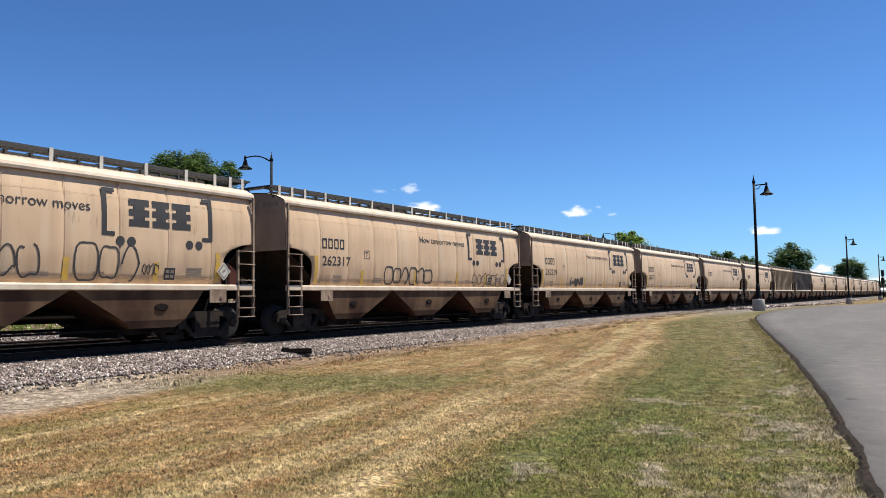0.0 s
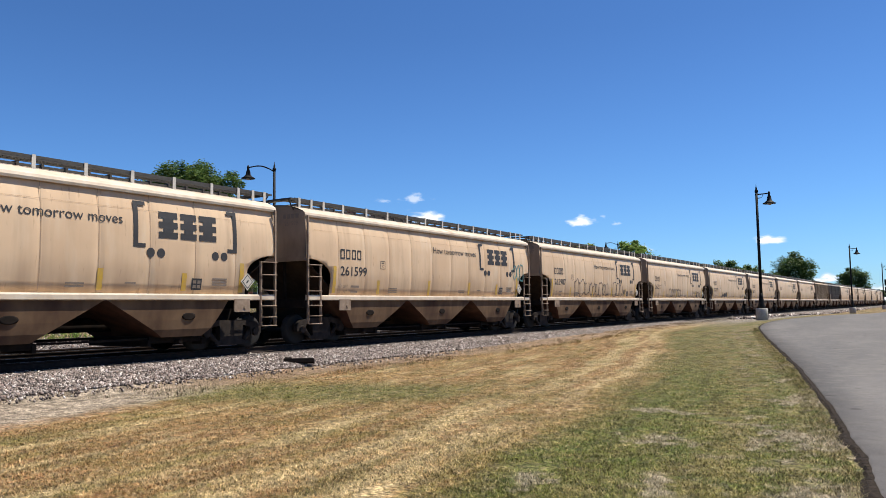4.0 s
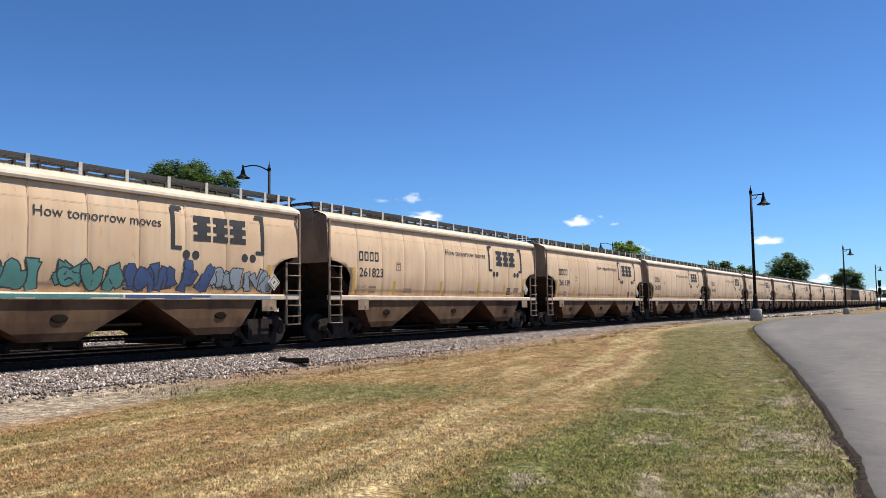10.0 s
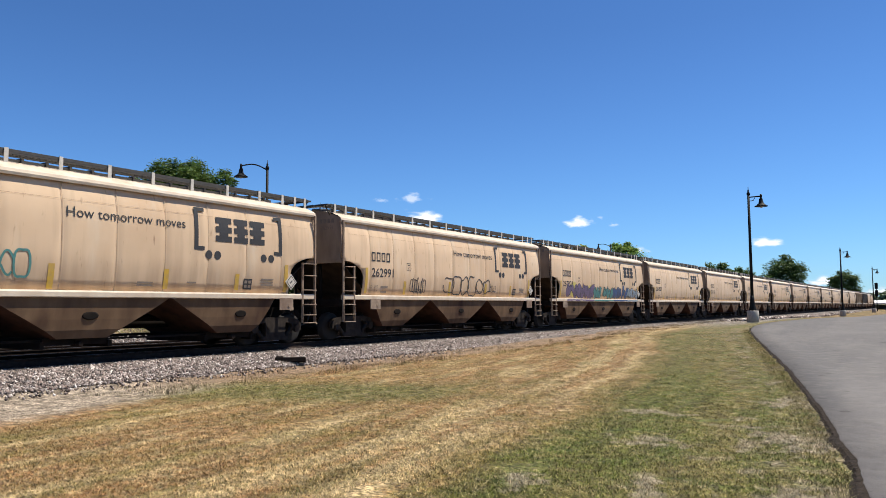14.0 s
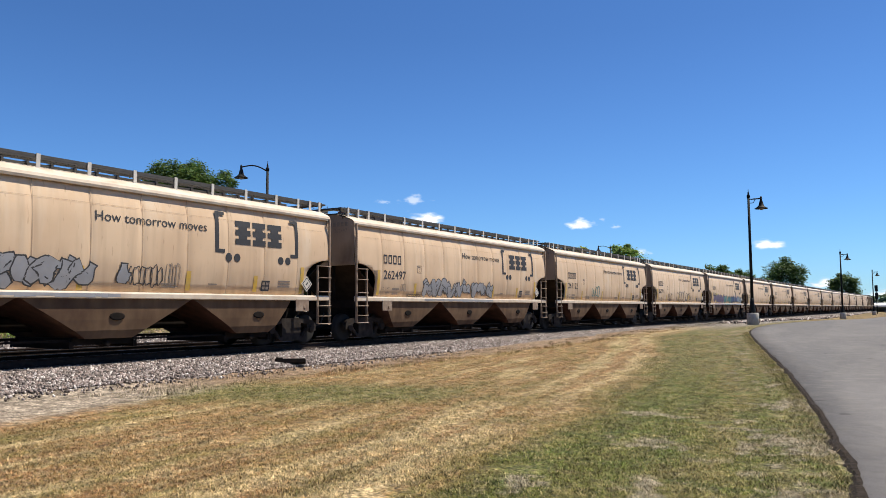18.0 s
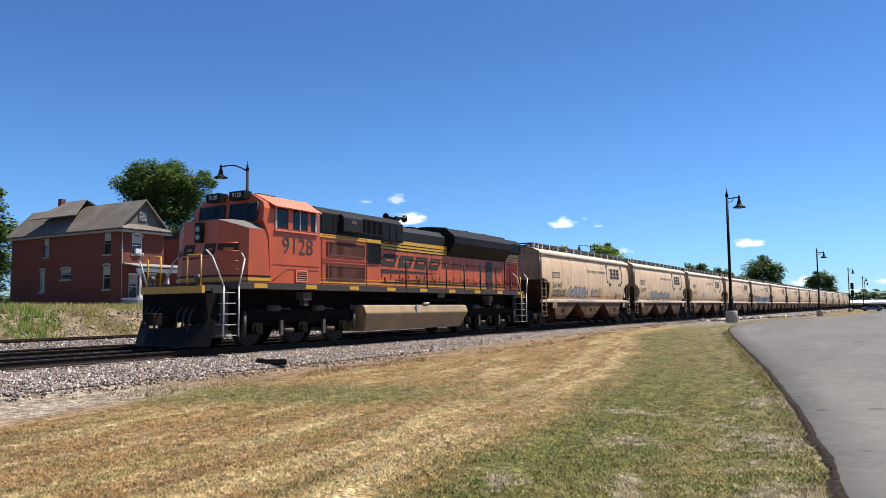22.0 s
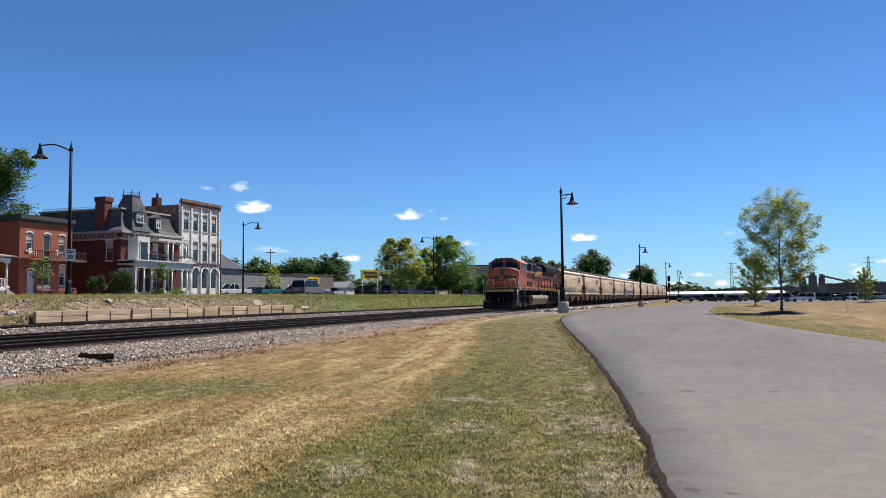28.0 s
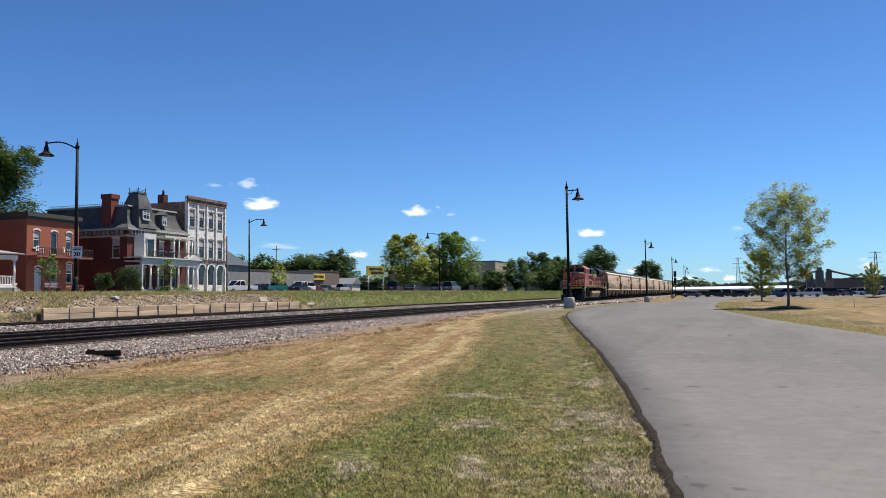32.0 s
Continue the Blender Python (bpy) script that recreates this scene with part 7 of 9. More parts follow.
def mansard_house():
    H = thing("house", "dark red brick mansion with slate mansard roof and white porches", "house", "houses along the street", at=pose(-60, 68.1, 2.2))
    W, D, E = 9.9, 13.0, 7.0
    part("wall", wall_mesh("e", 0, 0, W, 0, E, [(5.2, 6.1, 3.9, 6.0), (7.2, 8.1, 3.9, 6.0), (2.2, 3.0, 0.6, 3.0), (5.2, 6.1, 0.5, 3.0), (7.3, 8.2, 0.5, 3.0)]), M["brick_dark"], H)
    part("wall", wall_mesh("s", 0, -D, -0.3, 0, E, [(-2.05, -1.05, 3.95, 6.1)]), M["brick_dark"], H)
    part("wall", wall_mesh("s", W - 0.3, -D, -0.3, 0, E, []), M["brick_dark"], H)
    part("wall", wall_mesh("e", -D + 0.3, 0.3, W - 0.3, 0, E, []), M["brick_dark"], H)
    add_window(H, "s", 0, -1.55, 3.95, 1.0, 2.15, M["white_wood"], arch=0.1)
    for u, z in ((5.65, 3.9), (7.65, 3.9)):
        add_window(H, "e", 0, u, z, 0.9, 2.1, M["white_wood"])
    for u in (2.6, 5.65, 7.75):
        add_window(H, "e", 0, u, 0.55, 0.85, 2.4, M["white_wood"], door=u > 7, sill=False)
    # projecting white bay
    bm = bmesh.new()
    slab(bm, [(0.0, 1.1), (0.9, 1.6), (0.9, 3.6), (0.0, 4.2)], 3.75, 6.7)
    bay = part("bay", bm, M["white_paint"], H, "white timber bay window")
    add_window(bay, "e", 1.03, 2.6, 4.1, 1.25, 2.0, M["white_wood"], lights=1)
    # cornice with brackets
    bm = bmesh.new()
    box(bm, -D - 0.4, 0.55, -0.5, W + 0.2, E, E + 0.22)
    part("cornice", bm, M["stone_trim"], H)
    for k in range(20):
        bm = bmesh.new()
        box(bm, 0.02, 0.42, 0.2 + 0.5 * k, 0.38 + 0.5 * k, E - 0.45, E)
        part("cornice_bracket", bm, M["grey_wood"], H)
    for k in range(12):
        bm = bmesh.new()
        box(bm, -0.7 - 0.6 * k, -0.52 - 0.6 * k, -0.4, -0.02, E - 0.45, E)
        part("cornice_bracket", bm, M["grey_wood"], H)
    bm = bmesh.new()
    box(bm, -D, 0.03, -0.03, W, E - 0.75, E - 0.5)
    part("frieze", bm, M["stone_trim"], H)
    # mansard roof with a bell-cast slope
    rings = [((0.35, -0.3), 7.22), ((-0.25, 0.3), 7.7), ((-0.6, 0.65), 8.6), ((-0.8, 0.85), 9.75)]
    bm = bmesh.new()
    loops = []
    for (dx, dy), z in rings:
        loops.append([bm.verts.new(p) for p in ((dx, dy, z), (dx, W - dy - 0.1, z), (-D - dx, W - dy - 0.1, z), (-D - dx, dy, z))])
    for a, b in zip(loops, loops[1:]):
        for k in range(4):
            bm.faces.new((a[k], a[(k + 1) % 4], b[(k + 1) % 4], b[k]))
    bm.faces.new(loops[-1])
    bmesh.ops.recalc_face_normals(bm, faces=bm.faces)
    roof = part("roof", bm, M["slate"], H, "dark grey slate mansard roof")
    bm = bmesh.new()
    box(bm, -D + 0.6, -0.6, 0.7, W - 0.8, 9.7, 9.88)
    part("roof_edge", bm, M["stone_trim"], roof)
    bm = bmesh.new()
    for k in range(40):
        x = -D + 1.0 + k * 0.29
        cyl(bm, (x, 0.95, 9.88), (x, 0.95, 10.25), 0.018, n=4)
    for z in (9.95, 10.15):
        cyl(bm, (-D + 1.0, 0.95, z), (-1.4, 0.95, z), 0.018, n=4)
    part("roof_cresting", bm, M["iron"], roof, "black iron roof cresting")
    # tower over the bay
    bm = bmesh.new()
    rings = [(1.55, 7.3), (1.25, 8.2), (1.1, 9.6), (0.95, 10.3), (0.62, 11.3)]
    loops = [[bm.verts.new((-0.9 + r * sx, 2.6 + r * sy, z)) for sx, sy in ((-1, -1), (1, -1), (1, 1), (-1, 1))] for r, z in rings]
    for a, b in zip(loops, loops[1:]):
        for k in range(4):
            bm.faces.new((a[k], a[(k + 1) % 4], b[(k + 1) % 4], b[k]))
    bm.faces.new(loops[-1])
    bmesh.ops.recalc_face_normals(bm, faces=bm.faces)
    tower = part("tower", bm, M["slate"], H, "slate tower with iron finials")
    bm = bmesh.new()
    box(bm, -1.6, -0.2, 1.9, 3.3, 11.25, 11.42)
    part("tower_cap", bm, M["slate"], tower)
    for x, y in ((-1.5, 2.0), (-0.3, 2.0), (-1.5, 3.2), (-0.3, 3.2)):
        bm = bmesh.new()
        turned(bm, [(0.03, 0), (0.03, 0.35), (0.07, 0.42), (0.03, 0.5), (0.01, 0.7)], 6, Matrix.Translation((x, y, 11.42)))
        part("finial", bm, M["iron"], tower)
    bm = bmesh.new()
    for a, b in (((-1.5, 2.0), (-0.3, 2.0)), ((-0.3, 2.0), (-0.3, 3.2)), ((-0.3, 3.2), (-1.5, 3.2))):
        for z in (11.5, 11.68):
            cyl(bm, (*a, z), (*b, z), 0.02, n=4)
    part("tower_cresting", bm, M["iron"], tower)
    for y, z, w in ((2.4, 8.35, 1.35), (5.9, 8.0, 1.0)):
        bm = bmesh.new()
        box(bm, -1.2, 0.42 if y < 4 else 0.1, y - w / 2, y + w / 2, z - 0.15, z + 1.15)
        dm = part("dormer", bm, M["slate"], H)
        add_window(dm, "e", 0.56 if y < 4 else 0.24, y, z - 0.05, w - 0.25, 1.05, M["white_wood"], lights=4, lintel=False)
        bm = bmesh.new()
        prism(bm, [(y - w / 2 - 0.15, z + 1.1), (y + w / 2 + 0.15, z + 1.1), (y, z + 1.6)], "x", -1.2, 0.6 if y < 4 else 0.25)
        part("dormer_roof", bm, M["slate"], dm)
    # chimneys
    bm = bmesh.new()
    box(bm, -3.6, -2.3, 0.05, 1.2, 6.9, 10.6)
    box(bm, -3.7, -2.2, -0.02, 1.3, 10.6, 11.1)
    part("chimney", bm, M["brick"], H, "tall red brick chimney")
    # two-storey porch
    bm = bmesh.new()
    box(bm, 0.02, 2.3, -0.3, W - 0.4, 0.25, 0.45)
    porch = part("porch", bm, M["stone_trim"], H, "white columned two-storey porch")
    bm = bmesh.new()
    box(bm, 0.05, 2.45, -0.5, W - 0.3, 3.45, 3.6)
    box(bm, 0.05, 2.6, -0.6, W - 0.2, 3.85, 3.98)
    box(bm, 2.1, 2.35, -0.4, W - 0.4, 3.1, 3.85)
    part("porch_roof", bm, M["white_paint"], porch)
    bm = bmesh.new()
    prism(bm, [(7.2, 3.98), (9.4, 3.98), (8.3, 4.5)], "x", 1.6, 2.6)
    part("pediment", bm, M["white_paint"], porch)
    for y in (-0.2, 1.2, 2.4, 4.6, 5.9, 7.6, 8.6, 9.3):
        column(porch, 2.15, y, 0.45, 3.15, 0.12)
    bm = bmesh.new()
    box(bm, 0.05, 1.6, 4.3, W - 0.3, 6.35, 6.6)
    part("balcony_roof", bm, M["white_paint"], porch)
    for y in (6.0, 6.9, 8.2, 9.3):
        column(porch, 1.45, y, 3.98, 6.38, 0.10)
    railing(porch, [(2.3, 0.3), (2.3, 9.4)], 3.98, 4.7, M["iron"], 0.25)
    bm = bmesh.new()
    box(bm, 0.05, 2.3, -0.35, -0.15, 0.45, 3.1)
    part("porch_screen", bm, M["white_paint"], porch)
    return H


def white_house():
    H = thing("building", "three-storey white-painted commercial building with arched ground floor", "building", "houses along the street", at=pose(-60, 78.25, 2.15))
    W, D, E = 7.9, 14.0, 11.9
    us = (1.05, 2.95, 4.85, 6.75)
    holes = []
    for u in us:
        holes += [(u - 0.48, u + 0.48, 8.25, 10.3), (u - 0.48, u + 0.48, 4.45, 6.75), (u - 0.62, u + 0.62, 0.1, 3.1)]
    part("wall", wall_mesh("e", 0, 0, W, 0, E, holes), M["white_peel"], H, "white paint peeling from old brick")
    for s in (0, W - 0.3):
        part("wall", wall_mesh("s", s, -D, -0.3, 0, E - 0.6, []), M["brick_old"], H, "weathered patched old brick")
    part("wall", wall_mesh("e", -D + 0.3, 0.3, W - 0.3, 0, E - 0.6, []), M["brick_old"], H)
    bm = bmesh.new()
    box(bm, -D, -0.3, 0.3, W - 0.3, E - 1.1, E - 0.9)
    part("roof", bm, M["roof_dark"], H)
    for u in us:
        for z, h in ((8.25, 2.05), (4.45, 2.3)):
            add_window(H, "e", 0, u, z, 0.96, h, M["grey_wood"], arch=0.1)
        d = add_window(H, "e", 0, u, 0.1, 1.24, 3.0, M["white_peel"], door=True, sill=False, lintel=False)
        for zz, hh in ((0.2, 0.9),):
            bm = bmesh.new()
            fbox(bm, "e", 0, -0.10, -0.04, u - 0.5, u + 0.5, zz, zz + hh)
            part("panel", bm, M["white_peel"], d)
        bm = bmesh.new()   # round arch over the opening
        n = 12
        for k in range(n):
            a0, a1 = math.pi * k / n, math.pi * (k + 1) / n
            pts = [(0.62 * math.cos(a0), 0.62 * math.sin(a0)), (0.88 * math.cos(a0), 0.88 * math.sin(a0)), (0.88 * math.cos(a1), 0.88 * math.sin(a1)), (0.62 * math.cos(a1), 0.62 * math.sin(a1))]
            prism(bm, [(u + p[0], 3.1 + p[1] * 0.85) for p in pts], "x", 0.0, 0.14)
        part("arch", bm, M["white_peel"], H)
        bm = bmesh.new()
        turned(bm, [(0.6, 0), (0.6, 0.02)], 20, Matrix.Translation((0.012, u, 3.1)) @ EAST_FACE @ Matrix.Diagonal((1, 0.85, 1, 1)))
        part("fanlight", bm, M["glass_dark"], H)
    for u in (0.12, 2.0, 3.9, 5.8, 7.75):
        bm = bmesh.new()
        fbox(bm, "e", 0, 0.0, 0.16, u - 0.12, u + 0.12, 4.2, E - 0.8)
        part("pilaster", bm, M["white_peel"], H)
        bm = bmesh.new()
        fbox(bm, "e", 0, 0.0, 0.2, u - 0.11, u + 0.11, 0.0, 3.4)
        part("pilaster", bm, M["white_peel"], H)
    bm = bmesh.new()
    fbox(bm, "e", 0, 0.0, 0.3, -0.1, W + 0.1, E - 0.25, E + 0.1)
    fbox(bm, "e", 0, 0.0, 0.18, -0.05, W + 0.05, E - 0.75, E - 0.25)
    part("cornice", bm, M["brick_old"], H, "worn cornice with bare patches")
    bm = bmesh.new()
    fbox(bm, "e", 0, 0.0, 0.25, 0, W, 4.02, 4.2)
    part("belt_course", bm, M["rust_iron"], H)
    for k in range(9):
        bm = bmesh.new()
        tube(bm, [(0.1, 0.3 + 0.92 * k, 4.2), (0.35, 0.3 + 0.92 * k, 4.1), (0.4, 0.3 + 0.92 * k, 3.8)], 0.05)
        part("iron_bracket", bm, M["rust_iron"], H)
    bm = bmesh.new()
    box(bm, -4.6, -3.7, 0.3, 1.1, E - 0.8, E + 0.5)
    cyl(bm, (-4.1, 0.75, E + 0.5), (-4.1, 0.75, E + 1.1), 0.14, n=8)
    part("chimney", bm, M["brick_dark"], H)
    return H


brown_house()
red_house()
mansard_house()
white_house()


# ---- street, kerbs, retaining wall ----
def strip(name, x0, x1, y0, y1, lift, material, label, cat):
    bm = bmesh.new()
    xs = [x0 + (x1 - x0) * k / 6 for k in range(7)]
    ys = [y0 + (y1 - y0) * k / 24 for k in range(25)]
    sheet(bm, [[(x, y, height(x, y) + lift) for x in xs] for y in ys])
    bmesh.ops.recalc_face_normals(bm, faces=bm.faces)
    if sum(f.normal.z for f in bm.faces) < 0:
        bmesh.ops.reverse_faces(bm, faces=bm.faces)
    return tagged(part(name, bm, material), label, cat, kind="structure")


strip("road", -55.45, -38.55, -120, 330, 0.015, M["asphalt_dark"], "two-lane asphalt street above the tracks", "road")
strip("pavement", -57.8, -55.65, -60, 200, 0.02, M["concrete"], "pale concrete pavement before the houses", "pavement")
strip("parking_lot", -110, -58.5, 92, 260, 0.02, M["asphalt_dark"], "grey asphalt shop parking lot", "parking lot")
for x, n in ((-38.45, "kerb"), (-55.55, "kerb")):
    bm = bmesh.new()
    box(bm, x - 0.09, x + 0.09, -120, 330, 1.9, 2.12 if x < -50 else 2.06)
    tagged(part(n, bm, M["concrete"]), "long pale concrete kerb of the street", "kerb", "kerbs", kind="structure")


def retaining_wall():
    Wl = thing("retaining_wall", "low tan timber retaining wall with dark posts", "retaining wall", at=pose(-32.05, 30.4, 0.58))
    n = 15
    me_post = None
    rng = random.Random(4)
    for k in range(n + 1):
        if me_post is None:
            bm = bmesh.new()
            box(bm, 0.004, 0.04, -0.035, 0.035, -0.3, 0.60)
            ob = part("post", bm, M["steel_dull"], Wl, "dark steel post")
            me_post = ob.data
        else:
            share("post", me_post, Wl, pose(0, 1.74 * k, rng.uniform(-0.06, 0.05), 0, rng.uniform(-4, 4), 0))
    boards = []
    for j in range(2):
        bm = bmesh.new()
        box(bm, -0.14, 0.0, 0.01, 1.73, 0, 0.30)
        me = part("board", bev(bm, 0.015), M["timber"], Wl, m=pose(0, 0, 0.02 + 0.31 * j)).data
        for k in range(1, n):
            tilt = -2.2 if (k == 7 and j == 1) else rng.uniform(-0.3, 0.3)
            share("board", me, Wl, pose(rng.uniform(-0.02, 0.02), 1.74 * k, 0.02 + 0.31 * j, tilt, 0, 0))
    return Wl


retaining_wall()
bm = bmesh.new()
box(bm, -31.95, -31.6, 18.5, 29.6, 0.1, 0.52)
tagged(part("concrete_footing", bev(bm, 0.03), M["concrete"]), "low stained concrete footing by the track", "footing", kind="structure")


# ---- lamps ----
def street_lamp(x, y, z, arm, pedestal=0.0, h=9.6, label="", two=False):
    """A black post with a curved arm and a bell shade; arm: the way it reaches in degrees."""
    L = thing("street_lamp", label, "street lamp", "street lamps", at=pose(x, y, z, 0, 0, arm))
    p0 = pedestal
    if pedestal:
        bm = bmesh.new()
        turned(bm, [(0.42, -0.3), (0.42, pedestal - 0.05), (0.38, pedestal)], 20)
        part("pedestal", bm, M["concrete"], L, "round pale concrete pedestal")
    bm = bmesh.new()
    turned(bm, [(0.26, p0), (0.26, p0 + 0.12), (0.2, p0 + 0.3), (0.15, p0 + 0.8), (0.13, p0 + 1.1)], 14)
    part("base", bm, M["lamp"], L)
    bm = bmesh.new()
    cyl(bm, (0, 0, p0 + 1.0), (0, 0, h - 0.25), 0.115, 0.085, n=12)
    part("post", bm, M["lamp"], L)
    bm = bmesh.new()
    turned(bm, [(0.12, h - 0.3), (0.13, h - 0.15), (0.06, h - 0.05), (0.07, h + 0.05), (0.03, h + 0.12), (0.015, h + 0.35)], 10)
    part("finial", bm, M["lamp"], L)
    reach = 1.9 if not pedestal else 0.9
    pts = [Vector((reach * u, 0, h - 0.35 + 0.45 * math.sin(min(1, u * 1.6) * math.pi / 2) - (0.0 if pedestal else 0.25 * max(0, u - 0.7)))) for u in [k / 10 for k in range(11)]]
    if pedestal:
        pts = [Vector((reach * k / 10, 0, h - 0.45)) for k in range(11)]
    bm = bmesh.new()
    tube(bm, pts, 0.045, 8)
    if pedestal:
        tube(bm, [(0, 0, h - 0.75), (0.35, 0, h - 0.72), (0.5, 0, h - 0.47)], 0.025, 6)
    part("arm", bm, M["lamp"], L)
    e = pts[-1]
    bm = bmesh.new()
    turned(bm, [(0.05, 0.15), (0.09, 0.02), (0.07, -0.1), (0.14, -0.3), (0.18, -0.52), (0.30, -0.64), (0.47, -0.74), (0.46, -0.78), (0.2, -0.7)], 18, Matrix.Translation(e))
    shade = part("shade", bm, M["lamp"], L, "black bell-shaped shade")
    bm = bmesh.new()
    turned(bm, [(0.17, -0.70), (0.16, -0.80), (0.08, -0.86)], 12, Matrix.Translation(e))
    part("lens", bm, M["lens"], shade)
    return L


far_label = "black street lamp with curved arm and bell shade"
lampA = street_lamp(-37.3, 37.85, 1.95, 202, h=9.5, label=far_label + " by the street")
street_lamp(-56.9, 87.05, 2.2, 22, h=9.55, label=far_label + " on the pavement")
street_lamp(-42.2, 120.8, 1.95, 202, h=9.8, label=far_label + " by the street")
street_lamp(-45.4, 199.9, 1.95, 202, h=9.2, label=far_label + " by the street")
street_lamp(-40.0, 262.0, 1.95, 202, h=9.2, label=far_label + " by the street")
path_label = "black path lamp on a concrete pedestal beside tracks"
street_lamp(-10.35, 60.5, lawn(-10, 60.5), -8, 0.85, 9.75, path_label)
street_lamp(-8.9, 122.0, 0.05, -8, 0.85, 9.5, path_label)
street_lamp(-7.6, 184.0, 0.0, -8, 0.85, 9.4, path_label)
street_lamp(-6.7, 246.0, 0.0, -8, 0.85, 9.4, path_label)
street_lamp(-7.6, 300.0, 0.0, -8, 0.85, 9.4, path_label)

# speed sign on the street lamp's post
S = thing("speed_sign", "white speed limit sign on a lamp post", "road sign", at=pose(-37.12, 37.75, 4.2, 0, 0, -52))
bm = bmesh.new()
box(bm, -0.02, 0.0, -0.30, 0.30, 0.0, 0.75)
part("plate", bm, M["sign_white"], S)
me = lettering("30", 0.36, bold=0.012)
me.materials.append(M["ink"])
share("number", me, S, Matrix.Translation((0.006, 0, 0.25)) @ EAST_FACE, "black painted number")
for z in (0.54, 0.64):
    bm = bmesh.new()
    box(bm, 0.0, 0.006, -0.22, 0.22, z - 0.03, z + 0.03)
    part("word_bar", bm, M["ink"], S)

# ---- trees, bushes and weeds ----
def leaf_mesh(name, centres, size, material, parent, seed, flat=0.5, label=""):
    """A crown of many small leaf sprays, each a bent pair of faces."""
    rng = np.random.default_rng(seed)
    c = np.asarray(centres)
    n = len(c)
    a = rng.uniform(0, math.tau, n)
    tilt = rng.uniform(-0.9, 0.9, n)
    s = size * rng.uniform(0.6, 1.35, n)
    u = np.stack([np.cos(a), np.sin(a), np.sin(tilt) * flat], 1) * s[:, None]
    w = np.stack([-np.sin(a) * np.cos(tilt), np.cos(a) * np.cos(tilt), np.sin(tilt)], 1) * (s * 0.55)[:, None]
    v = np.stack([c - u, c + w, c + u, c - w], 1).reshape(-1, 3)
    me = fast_mesh(name, v, np.arange(4 * n).reshape(-1, 4), material)
    ob = new(name, me)
    ob.parent = parent
    if label:
        ob["label"] = label
    return ob


def limb(bm, a, b, r0, r1, rng, n=6, bends=3):
    """A crooked tapering limb from a to b; returns its joints."""
    pts = [Vector(a)]
    for k in range(1, bends + 1):
        u = k / bends
        p = Vector(a).lerp(Vector(b), u)
        if k < bends:
            L = (Vector(b) - Vector(a)).length * 0.06
            p += Vector((rng.uniform(-L, L), rng.uniform(-L, L), rng.uniform(-L, L)))
        pts.append(p)
    for k in range(bends):
        cyl(bm, pts[k], pts[k + 1], r0 + (r1 - r0) * k / bends, r0 + (r1 - r0) * (k + 1) / bends, n=n, caps=k in (0, bends - 1))
    return pts


